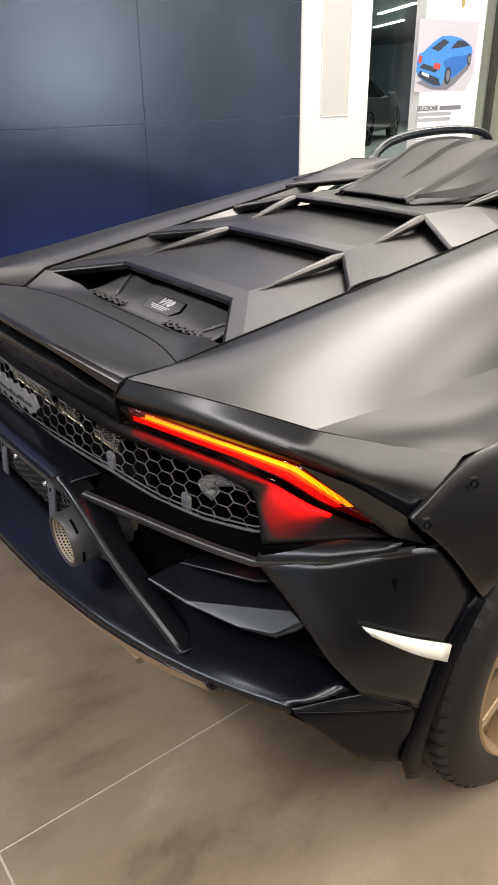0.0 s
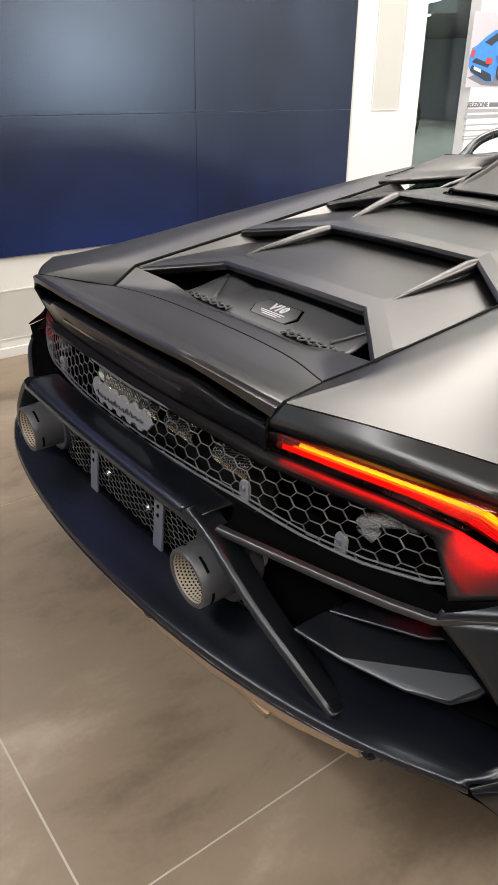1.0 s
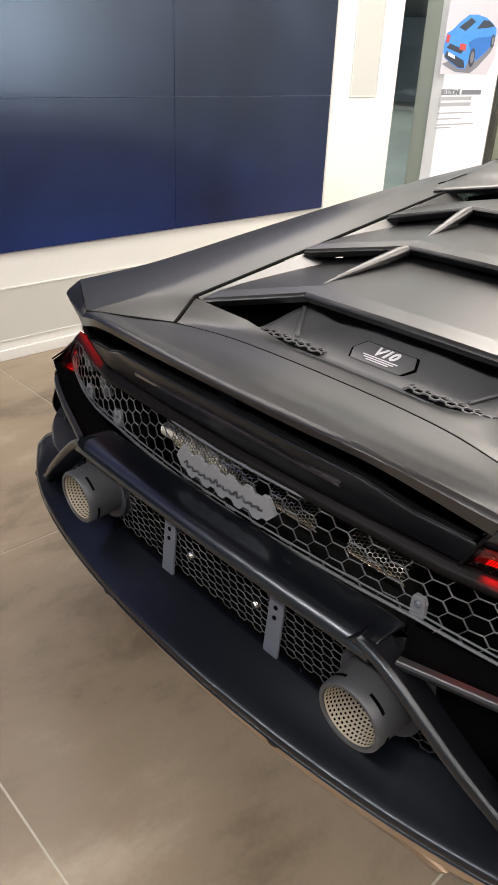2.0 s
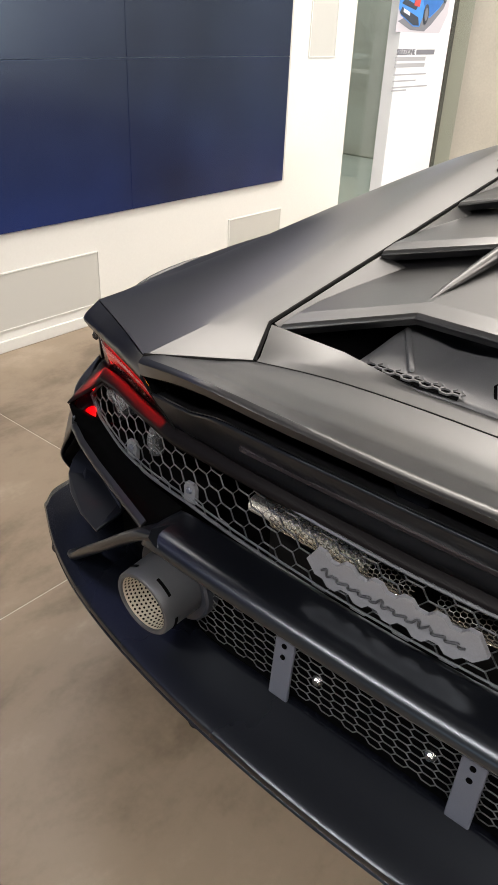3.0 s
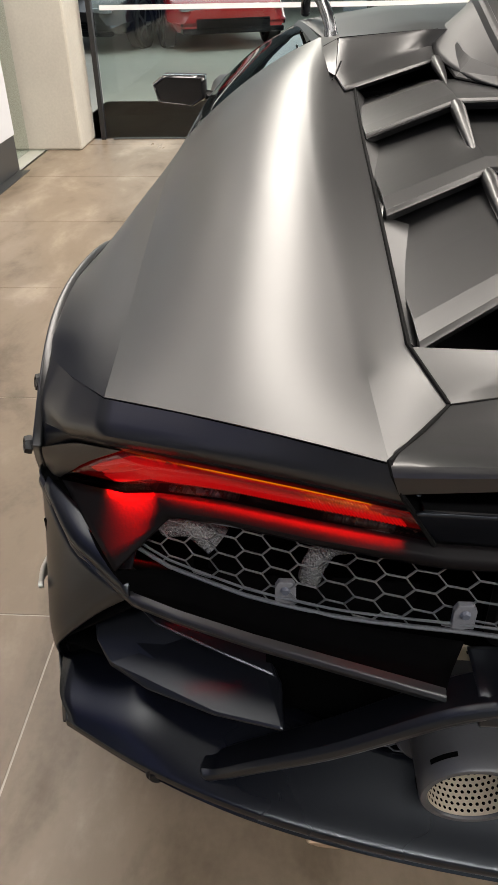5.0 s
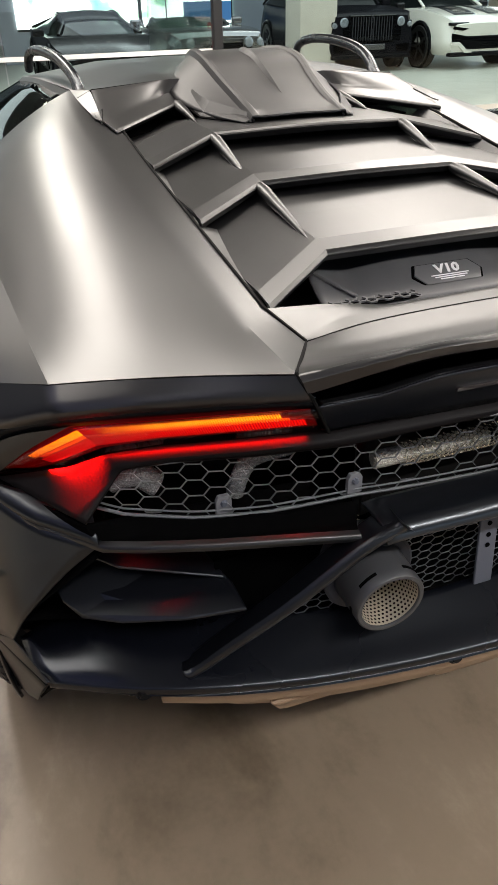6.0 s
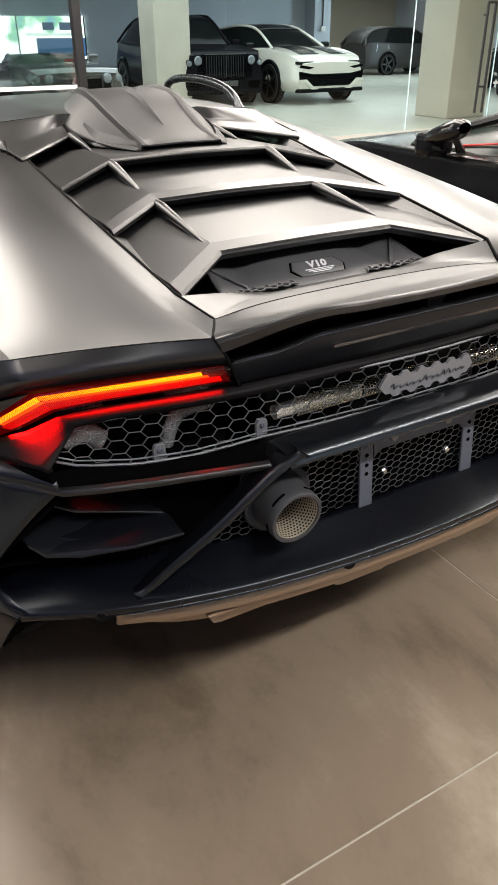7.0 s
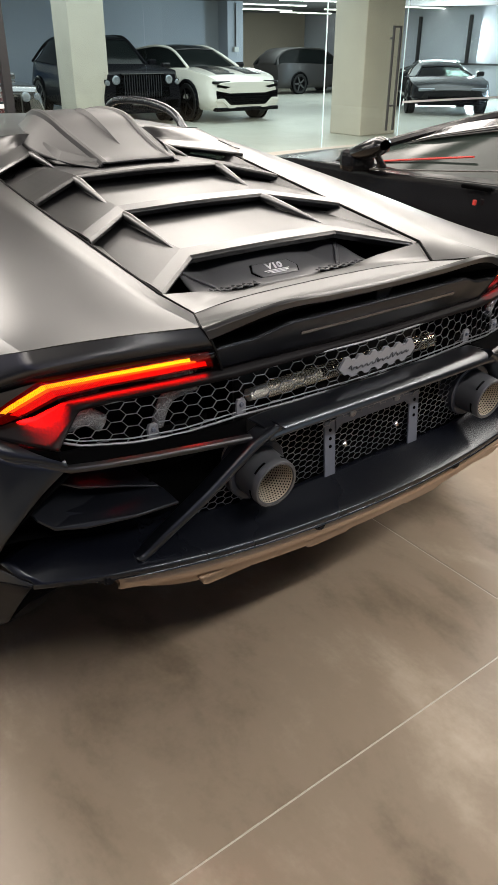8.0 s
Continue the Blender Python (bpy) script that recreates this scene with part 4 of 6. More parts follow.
# Underside near-black: the shade below the deck is in its colour.
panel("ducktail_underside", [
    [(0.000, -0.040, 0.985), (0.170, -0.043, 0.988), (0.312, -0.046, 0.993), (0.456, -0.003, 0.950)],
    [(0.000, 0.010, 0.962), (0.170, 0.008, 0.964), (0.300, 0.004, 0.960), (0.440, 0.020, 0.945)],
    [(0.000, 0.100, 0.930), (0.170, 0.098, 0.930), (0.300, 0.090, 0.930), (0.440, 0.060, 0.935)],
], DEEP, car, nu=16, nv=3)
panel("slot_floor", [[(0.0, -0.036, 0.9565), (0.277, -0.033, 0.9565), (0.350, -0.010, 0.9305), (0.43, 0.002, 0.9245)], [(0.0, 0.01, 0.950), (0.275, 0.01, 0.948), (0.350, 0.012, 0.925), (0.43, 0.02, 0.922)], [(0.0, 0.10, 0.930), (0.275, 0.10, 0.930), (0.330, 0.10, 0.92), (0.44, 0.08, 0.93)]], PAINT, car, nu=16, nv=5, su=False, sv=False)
solid("slot_web", [(-0.016, -0.02, 0.948), (0.016, -0.02, 0.948), (0.028, -0.03, 0.985), (-0.028, -0.03, 0.985)], (0, 0.022, -0.012), PLASTIC, car, both=False, bevel=0.002)
panel("deck_seam", [[(0.0, 0.2125, 0.9405), (0.15, 0.2095, 0.9405), (0.27, 0.1975, 0.9405), (0.383, 0.167, 0.9405)], [(0.0, 0.208, 0.9415), (0.15, 0.205, 0.9415), (0.27, 0.193, 0.9415), (0.383, 0.163, 0.9415)]], SEAM, car, nu=14, nv=2, thick=0.003)
# Slot ends get the same near-black in place of recess shade.
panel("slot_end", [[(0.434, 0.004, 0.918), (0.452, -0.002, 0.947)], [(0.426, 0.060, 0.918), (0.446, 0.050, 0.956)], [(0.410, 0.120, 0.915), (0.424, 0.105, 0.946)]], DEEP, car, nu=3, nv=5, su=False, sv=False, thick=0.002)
# strip between the deck seam and the engine bay
panel("bay_edge", [
    [(0.000, 0.212, 0.939), (0.150, 0.209, 0.939), (0.290, 0.194, 0.939), (0.381, 0.168, 0.939)],
    [(0.000, 0.265, 0.936), (0.150, 0.262, 0.936), (0.290, 0.242, 0.937), (0.384, 0.180, 0.943)],
    [(0.000, 0.290, 0.922), (0.150, 0.288, 0.922), (0.300, 0.290, 0.944), (0.418, 0.248, 0.969)],
], PAINT, car, nu=19, nv=9, su=False, sv=False)
panel("bay_floor", [[(0.0, 0.285, 0.918), (0.30, 0.270, 0.925), (0.40, 0.255, 0.945)], [(0.0, 0.42, 0.905), (0.30, 0.42, 0.910), (0.40, 0.42, 0.93)], [(0.0, 0.75, 0.93), (0.30, 0.75, 0.93), (0.42, 0.75, 0.95)], [(0.0, 1.2, 0.98), (0.30, 1.2, 0.98), (0.43, 1.2, 1.0)]], DEEP, car, nu=10, nv=10)
# moulded engine cover with the plaque
panel("engine_cover", [
    [(0.000, 0.300, 0.920), (0.120, 0.300, 0.920), (0.200, 0.295, 0.918), (0.285, 0.290, 0.924)],
    [(0.000, 0.360, 0.930), (0.100, 0.360, 0.930), (0.200, 0.350, 0.922), (0.280, 0.350, 0.935)],
    [(0.000, 0.430, 0.955), (0.090, 0.430, 0.953), (0.180, 0.430, 0.935), (0.270, 0.420, 0.955)],
    [(0.000, 0.520, 0.962), (0.090, 0.520, 0.960), (0.180, 0.520, 0.945), (0.260, 0.500, 0.962)],
], COVER, car, nu=16, nv=14, su=False)
PL = Matrix.Translation((0, 0.368, 0.9355)) @ Matrix.Rotation(radians(20), 4, "X")
hexa = [(-0.072, 0.0), (-0.058, 0.028), (0.058, 0.028), (0.072, 0.0), (0.058, -0.028), (-0.058, -0.028)]
pl = solid("engine_plaque", [(a, b, 0) for a, b in hexa], (0, 0, 0.004), PLAQUE, car, "hexagonal grey engine plaque", both=False, bevel=0.001)[0]
pl.matrix_basis = PL
writing("plaque_letters", "V10", 0.033, PL @ Matrix.Translation((0, 0.009, 0.0046)), WHITEPRINT, car, "white letters", bold=0.0011, slant=0.25)
for s in (1, -1):
    solid("cover_rib", [(s * 0.200, 0.345, 0.924), (s * 0.208, 0.340, 0.925), (s * 0.268, 0.420, 0.956), (s * 0.258, 0.425, 0.955)], (0, 0.003, 0.006), COVER, car, both=False, bevel=0.002)
bd = solid("plaque_border", [(a * 1.07, b * 1.12, -0.002) for a, b in hexa], (0, 0, 0.004), DEEP, car, both=False, bevel=0.001)[0]
bd.matrix_basis = PL
for k, (dy, w) in enumerate(((-0.008, 0.082), (-0.0135, 0.070), (-0.019, 0.052))):
    ob = box("plaque_line", (-w / 2, dy - 0.0012, 0.0046), (w / 2, dy + 0.0012, 0.0052), WHITEPRINT, car)
    ob.matrix_basis = PL
for side in (1, -1):
    solid("vent_backing", [(side * 0.102, 0.299, 0.9262), (side * 0.274, 0.299, 0.9262), (side * 0.268, 0.321, 0.9288), (side * 0.108, 0.321, 0.9288)], (0, 0, 0.0006), DEEP, car, both=False, bevel=0.0002)
    honeycomb("bay_mesh", lambda u, v, w: Vector((side * u, 0.302 + v, 0.928 + 0.12 * v + w)), 0.11, 0.27, 0.0, 0.016, 0.011, 0.007, 0.003, 0.003, lambda u, v: 0.10 < u < 0.275 and -0.002 < v < 0.018, COVER, car, "small honeycomb vent")

# louvres: three stepped slats, each with a flat middle and two folded wings
KINK = [(0.240, 0.397, 0.996), (0.236, 0.737, 1.050), (0.250, 1.004, 1.112)]
TIP = [(0.406, 0.255, 0.967), (0.420, 0.578, 1.026), (0.430, 0.898, 1.070)]
FRONT_K = [(0.236, 0.800, 1.022), (0.246, 1.080, 1.080), (0.255, 1.440, 1.088)]
FRONT_T = [(0.424, 0.640, 0.996), (0.432, 0.960, 1.045), (0.446, 1.290, 1.064)]
for i in range(3):
    k, t, fk, ft = (Vector(p[i]) for p in (KINK, TIP, FRONT_K, FRONT_T))
    bow = Vector((0, -0.012, 0.006))
    ck, cf = Vector((0, k.y, k.z)) + bow, Vector((0, fk.y, fk.z + 0.004))
    slat = new("louvre_slat")
    slat.parent = car
    drop = Vector((0, 0.012, -0.016))
    rear = [turned([t])[0], turned([k])[0], ck, k, t]
    front = [turned([ft])[0], turned([fk])[0], cf, fk, ft]
    for nm, a, b in (("slat_middle", 1, 3), ("slat_wing", 3, 4), ("slat_wing", 0, 1)):
        r, f = rear[a:b + 1], front[a:b + 1]
        verts, faces = sheet([[p + drop for p in r], [p + Vector((0, 0.001, -0.004)) for p in r], [p.lerp(q, 0.02) + Vector((0, 0, 0.0012)) for p, q in zip(r, f)], [p.lerp(q, 0.13) + Vector((0, 0, 0.0055)) for p, q in zip(r, f)], [p.lerp(q, 0.5) + Vector((0, 0, 0.004 if i < 2 else 0.015)) for p, q in zip(r, f)], f], 13 if b - a > 1 else 8, 21, b - a > 1, False)
        ob = mesh(nm, verts, faces, PAINT, slat, smooth=False)
        shell(ob, 0.005)
        rounded(ob, 0.002)
    # stay between two slats
    ends = [(0.240, 0.737, 1.040), (0.254, 1.004, 1.102), (0.243, 1.372, 1.136)]
    foot = (0.250, 0.460, 1.0022), (0.2476, 0.7925, 1.0470), (0.246, 1.166, 1.1125)
    n0, n1 = Vector(ends[i]), Vector(foot[i])
    for s in (1, -1):
        a, b = Vector((s * n0.x, n0.y, n0.z)), Vector((s * n1.x, n1.y, n1.z))
        lift = Vector((0, 0, 0.004))
        path = [a + lift * 0.5, a.lerp(b, 0.12) + lift, a.lerp(b, 0.4) + lift, a.lerp(b, 0.75) + lift, b + lift * 0.6]
        v, f = tube_data(path, [0.0125, 0.014, 0.0115, 0.007, 0.0015], 10)
        mesh("stay", v, f, PAINT, slat, smooth=True)
# side strips between the louvre wings and the seam
panel("louvre_side", [
    [(0.416, 0.249, 0.965), (0.402, 0.262, 0.945)], [(0.424, 0.580, 1.014), (0.405, 0.590, 0.985)], [(0.434, 0.900, 1.064), (0.415, 0.910, 1.035)], [(0.436, 1.200, 1.112), (0.420, 1.200, 1.090)],
], PAINT, car, nu=3, nv=20, su=False)
def band_at(y, dx, dz):
    ys = [p[1] for p in BAND]
    return Vector((float(np.interp(y, ys, [p[0] for p in BAND])) + dx, y, float(np.interp(y, ys, [p[2] for p in BAND])) + dz))


ENDS = TIP[1:] + [(0.442, 1.190, 1.110)]
for t, e, w in zip(TIP, ENDS, (0.040, 0.038, 0.030)):
    t, e = Vector(t), Vector(e)
    inner_end = e + Vector((-w, 0.03, -0.026))
    us_ = [k / 8 for k in range(9)]
    panel("louvre_side_wedge", [[band_at(t.y + (e.y + 0.01 - t.y) * u, -0.0055, -0.003) for u in us_], [(t + Vector((0.003, 0.004, -0.005))).lerp(inner_end, u) for u in us_]], PAINT, car, nu=9, nv=4, su=False, sv=False, thick=0.002)

# roof, with the raised intake
panel("roof", [
    [(0.000, 1.400, 1.128), (0.242, 1.384, 1.130), (0.456, 1.160, 1.102)],
    [(0.000, 1.370, 1.137), (0.242, 1.364, 1.139), (0.460, 1.140, 1.111)],
    [(0.000, 1.374, 1.141), (0.242, 1.368, 1.143), (0.461, 1.144, 1.1145)],
    [(0.000, 1.437, 1.156), (0.253, 1.434, 1.160), (0.476, 1.225, 1.1275)],
    [(0.000, 1.452, 1.189), (0.240, 1.449, 1.193), (0.462, 1.444, 1.177)],
    [(0.000, 1.560, 1.197), (0.260, 1.560, 1.199), (0.498, 1.570, 1.168)],
    [(0.000, 2.000, 1.206), (0.280, 2.000, 1.200), (0.540, 2.000, 1.165)],
    [(0.000, 2.400, 1.190), (0.280, 2.400, 1.184), (0.560, 2.400, 1.145)],
], PAINT, car, nu=17, nv=43, su=False, sv=False, bevel=0.0012)
panel("roof_corner", [[(0.4765, 1.222, 1.1280), (0.4640, 1.444, 1.1775), (0.4985, 1.570, 1.1690)], [(0.490, 1.252, 1.1315), (0.5015, 1.460, 1.157), (0.5005, 1.575, 1.1685)]], PAINT, car, nu=14, nv=4, su=False, sv=False, thick=0.002)
for s in (1, -1):
    tube("panel_gap", [(s * x, y, z) for x, y, z in [(0.232, 1.4505, 1.1935), (0.350, 1.4485, 1.1860), (0.460, 1.4455, 1.1790), (0.498, 1.462, 1.159)]], 0.0022, SEAM, car, seg=6)
    tube("panel_gap", [(s * x, y, z) for x, y, z in [(0.462, 1.300, 1.1465), (0.476, 1.226, 1.1290), (0.484, 1.196, 1.1245)]], 0.0018, SEAM, car, seg=6)
    verts, faces = sheet([[(s * 0.275, 1.415, 1.1300), (s * 0.375, 1.330, 1.1150)], [(s * 0.275, 1.425, 1.1550), (s * 0.375, 1.340, 1.1400)]], 6, 3)
    shell(mesh("rear_window", verts, faces, REARGLASS, car, "window pane under the roof edge with its pale green light painted in"), 0.003)
box("slot_back", (-0.43, 1.452, 0.98), (0.43, 1.460, 1.150), DEEP, car)
sc = new("roof_scoop")
sc.parent = car
rows = []
for y, w, wb, zt, zb in ((1.078, 0.124, 0.150, 1.130, 1.120), (1.085, 0.123, 0.154, 1.137, 1.121), (1.180, 0.124, 0.196, 1.160, 1.126), (1.300, 0.134, 0.232, 1.199, 1.140), (1.400, 0.143, 0.245, 1.236, 1.155), (1.500, 0.138, 0.232, 1.251, 1.176), (1.600, 0.126, 0.190, 1.250, 1.188), (1.690, 0.112, 0.160, 1.236, 1.194)):
    edge = 0.007 if y > 1.1 else 0.002
    half = [(wb, y, zb), (wb * 0.6 + w * 0.4, y, zb * 0.60 + zt * 0.40), (w + 0.010, y, zt - 0.010), (w + 0.004, y, zt + edge * 0.5), (w - 0.002, y, zt + edge), (w - 0.009, y, zt + edge), (w - 0.015, y, zt)]
    rows.append([(-p[0], p[1], p[2]) for p in half] + [(0.0, y, zt + 0.002)] + list(reversed(half)))
verts, faces = sheet(rows, 57, 30, False, True)
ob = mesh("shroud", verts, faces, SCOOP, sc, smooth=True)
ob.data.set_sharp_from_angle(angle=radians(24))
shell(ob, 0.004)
fin = []
for y, h, w in ((1.185, 0.000, 0.001), (1.26, 0.009, 0.005), (1.36, 0.015, 0.011), (1.44, 0.016, 0.017), (1.50, 0.010, 0.013), (1.555, 0.000, 0.001)):
    zt = float(np.interp(y, (1.07, 1.18, 1.30, 1.40, 1.50, 1.60), (1.139, 1.160, 1.199, 1.236, 1.251, 1.250))) + 0.002
    fin.append([(-w, y, zt), (0, y, zt + h), (w, y, zt)])
verts, faces = sheet(fin, 5, 14, False, True)
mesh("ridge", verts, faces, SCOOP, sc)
for s in (1, -1):
    base = [(s * 0.126, 1.074, 1.119), (s * 0.170, 1.135, 1.120), (s * 0.219, 1.221, 1.122), (s * 0.224, 1.290, 1.132), (s * 0.226, 1.345, 1.142)]
    crown = [(s * 0.116, 1.086, 1.138), (s * 0.150, 1.150, 1.147), (s * 0.188, 1.236, 1.157), (s * 0.198, 1.290, 1.166), (s * 0.202, 1.345, 1.177)]
    verts, faces = sheet([base, crown], 13, 4, False, False)
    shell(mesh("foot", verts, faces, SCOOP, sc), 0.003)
    tube("foot_seal", base, 0.0032, SEAM, sc, seg=6)
    rail = new("roof_rail")
    rail.parent = car
    pts = [(s * 0.474, 1.560, 1.165), (s * 0.480, 1.610, 1.198), (s * 0.490, 1.680, 1.222), (s * 0.500, 1.800, 1.240), (s * 0.515, 2.000, 1.248), (s * 0.528, 2.200, 1.240), (s * 0.536, 2.320, 1.215), (s * 0.538, 2.360, 1.170)]
    tube("bar", catmull(pts, 26), 0.016, TRIM, rail, "black roof rail bar", seg=10)
    tube("foot", [(s * 0.474, 1.552, 1.155), (s * 0.477, 1.59, 1.182)], [0.022, 0.017], TRIM, rail, seg=10)

# cabin, doors, nose
panel("side_glass", [[(0.520, 1.640, 1.150), (0.550, 2.000, 1.155), (0.575, 2.420, 1.130)], [(0.690, 1.560, 1.045), (0.700, 2.000, 1.060), (0.715, 2.500, 1.050)], [(0.835, 1.560, 0.955), (0.850, 2.050, 0.950), (0.850, 2.700, 0.930)]], TINT, car, nu=12, nv=8)
panel("cant_rail", [[(0.500, 1.562, 1.165), (0.540, 2.000, 1.166), (0.560, 2.400, 1.146)], [(0.522, 1.640, 1.148), (0.552, 2.000, 1.154), (0.577, 2.420, 1.129)]], PAINT, car, nu=12, nv=3)
panel("windscreen", [[(0.000, 2.400, 1.188), (0.560, 2.400, 1.143)], [(0.000, 2.800, 1.080), (0.660, 2.800, 1.020)], [(0.000, 3.350, 0.860), (0.780, 3.300, 0.840)]], TINT, car, nu=8, nv=10)
panel("door", [[(0.838, 1.300, 0.958), (0.852, 2.050, 0.948), (0.860, 2.750, 0.925)], [(0.900, 1.300, 0.800), (0.925, 2.050, 0.800), (0.930, 2.750, 0.780)], [(0.905, 1.250, 0.560), (0.900, 2.050, 0.520), (0.920, 2.750, 0.500)], [(0.930, 1.150, 0.300), (0.940, 2.050, 0.300), (0.940, 2.800, 0.300)]], PAINT, car, nu=14, nv=14)
panel("bonnet", [[(0.000, 3.350, 0.860), (0.500, 3.320, 0.850), (0.800, 3.250, 0.840)], [(0.000, 3.900, 0.740), (0.500, 3.900, 0.740), (0.850, 3.750, 0.800)], [(0.000, 4.360, 0.560), (0.500, 4.300, 0.560), (0.880, 4.000, 0.640)]], PAINT, car, nu=12, nv=12)
panel("front_wing", [[(0.860, 2.750, 0.925), (0.830, 3.300, 0.860), (0.880, 4.000, 0.640)], [(0.930, 2.750, 0.780), (0.960, 3.300, 0.820), (0.930, 4.050, 0.560)], [(0.940, 2.800, 0.300), (0.960, 2.950, 0.500), (0.900, 4.150, 0.250)]], PAINT, car, nu=12, nv=10)
panel("nose", [[(0.000, 4.360, 0.560), (0.500, 4.300, 0.560), (0.880, 4.000, 0.640)], [(0.000, 4.390, 0.400), (0.500, 4.340, 0.400), (0.920, 4.100, 0.400)], [(0.000, 4.350, 0.200), (0.500, 4.300, 0.200), (0.900, 4.100, 0.200)]], PLASTIC, car, nu=12, nv=8)
for s in (1, -1):
    mir = new("door_mirror")
    mir.parent = car
    rows = []
    for y, g in ((2.55, 0.90), (2.58, 1.0), (2.66, 0.95), (2.74, 0.55)):
        rows.append([(s * (1.02 + g * a), y, 0.905 + g * b) for a, b in ((-0.10, 0.045), (0.06, 0.050), (0.105, 0.020), (0.085, -0.045), (-0.05, -0.060), (-0.10, -0.030), (-0.10, 0.045))])
    verts, faces = sheet(rows, 25, 8, False, True)
    shell(mesh("shell", verts, faces, GLOSS, mir, smooth=True), 0.004)
    v2 = [Vector((p[0], 2.556, p[2])) for p in rows[0][:6]]
    # Gloss black puts a dark reflection into the mirror's colour.
    mesh("mirror_glass", v2, [tuple(range(6))], GLOSS, mir)
    tube("stalk", [(s * 0.84, 2.66, 0.85), (s * 0.90, 2.64, 0.87), (s * 0.94, 2.62, 0.88)], [0.026, 0.02, 0.02], GLOSS, mir, seg=8)
box("underbody", (-0.80, 0.48, 0.24), (0.80, 4.1, 0.80), DEEP, car)
# Added black block that keeps the cabin looking dark.
box("cabin_dark", (-0.42, 1.26, 0.80), (0.42, 2.2, 1.09), DEEP, car)
box("rear_structure", (-0.66, 0.16, 0.42), (0.66, 0.50, 0.86), DEEP, car)

# ---------------------------------------------------------------- tail: grilles, bumper bar, diffuser, exhausts


def up_y(x):
    return -0.022 + 0.28 * x * x


def up_top(x):
    x = abs(x)
    return float(np.interp(x, (0, 0.22, 0.40, 0.525, 0.62, 0.691), (0.858, 0.858, 0.851, 0.839, 0.829, 0.821)))


def up_bot(x):
    x = abs(x)
    return float(np.interp(x, (0, 0.20, 0.37, 0.50, 0.60, 0.70, 0.755), (0.768, 0.766, 0.758, 0.742, 0.738, 0.746, 0.764)))


def up_keep(u, v):
    if abs(u) > 0.755 or v > up_top(min(abs(u), 0.691)) or v < up_bot(u):
        return False
    return abs(u) < 0.691 or v < 0.821 - (abs(u) - 0.691) * 0.9


honeycomb("upper_grille", lambda u, v, w: Vector((u, up_y(u) + 0.15 * (v - 0.80) - w, v)), -0.78, 0.78, 0.735, 0.87, 0.0205, 0.0126, 0.0011, 0.0022, up_keep, GRILLE, car, "dark grey honeycomb grille")
us = [i / 40 * 0.755 for i in range(-40, 41)]
for nm, fn in (("grille_rim", lambda u: up_bot(u)), ("grille_rim", lambda u: up_top(min(abs(u), 0.691)) - max(0, abs(u) - 0.691) * 0.9)):
    tube(nm, [(u, up_y(u) + 0.15 * (fn(u) - 0.80) - 0.003, fn(u)) for u in us], 0.0028, GRILLE, car, seg=6)
tube("grille_rim", [(u, up_y(u) + 0.15 * (up_bot(u) - 0.80) - 0.001, up_bot(u) + 0.009) for u in us if abs(u) < 0.74], 0.0016, GRILLE, car, seg=6)
# brackets behind the grille
for x in (0.558, -0.558, 0.37, -0.37):
    y, z = up_y(x) - 0.008, float(np.interp(abs(x), (0.37, 0.558), (0.778, 0.755)))
    ob = solid("grille_clip", [(x - 0.012, y, z - 0.018), (x + 0.012, y, z - 0.018), (x + 0.012, y, z + 0.008), (x + 0.008, y, z + 0.016), (x - 0.008, y, z + 0.016), (x - 0.012, y, z + 0.008)], (0, 0.008, 0), CLIP, car, "grey clip with a screw", both=False, bevel=0.001)[0]
    v, f = lathe_data([(0.0001, -0.003), (0.004, -0.003), (0.006, 0.0), (0.006, 0.004)], "y", (x, y - 0.001, z + 0.004), 8)
    mesh("clip_screw", v, f, BRACKET, car)
# crinkled exhaust foil behind
for pts, r in (([(-0.30, 0.080, 0.758), (-0.20, 0.078, 0.760), (-0.09, 0.078, 0.758)], 0.015), ([(-0.53, 0.090, 0.750), (-0.525, 0.082, 0.780), (-0.505, 0.080, 0.812), (-0.45, 0.062, 0.832)], 0.014), ([(0.59, 0.105, 0.765), (0.57, 0.095, 0.785), (0.62, 0.115, 0.808), (0.655, 0.125, 0.812)], 0.013), ([(-0.705, 0.150, 0.778), (-0.67, 0.135, 0.790), (-0.64, 0.125, 0.770)], 0.020)):
    tube("heat_shield", catmull(pts, 20), r, FOIL if abs(pts[0][0]) < 0.4 else WEAVE, car, "crinkled metal foil on the exhaust" if abs(pts[0][0]) < 0.4 else "woven metal sleeve on the exhaust", seg=14)
box("silencer", (-0.30, 0.112, 0.60), (0.30, 0.155, 0.83), mat("silencer_steel", (0.03, 0.029, 0.028), 0.5, metal=0.8, grain=0.2, gscale=20), car, bevel=0.02)
for u0, u1 in ((-0.255, -0.01), (0.02, 0.13), (0.20, 0.31)):
    honeycomb("perforated_shield", lambda u, v, w: Vector((u, 0.080 - (0.0225 - w) * math.cos(v / 0.0225), 0.760 + (0.0225 - w) * math.sin(v / 0.0225))), u0, u1, -0.020, 0.034, 0.0052, 0.0036, 0.0013, 0.0020, lambda u, v: u0 < u < u1 and -0.019 < v < 0.033, SHIELD, car, "bright perforated metal exhaust shield")
# name plate: hexagon-edged plate with a plain wavy relief
HU = 0.0205
top_edge, low_edge = [], []
for k in range(-5, 6):
    x0 = k * HU
    step_up = 0.0085 if k % 2 else 0.0
    top_edge += [(x0 - HU * 0.30, 0.828 + step_up), (x0 + HU * 0.30, 0.828 + step_up)]
    low_edge += [(x0 - HU * 0.30, 0.787 + step_up), (x0 + HU * 0.30, 0.787 + step_up)]
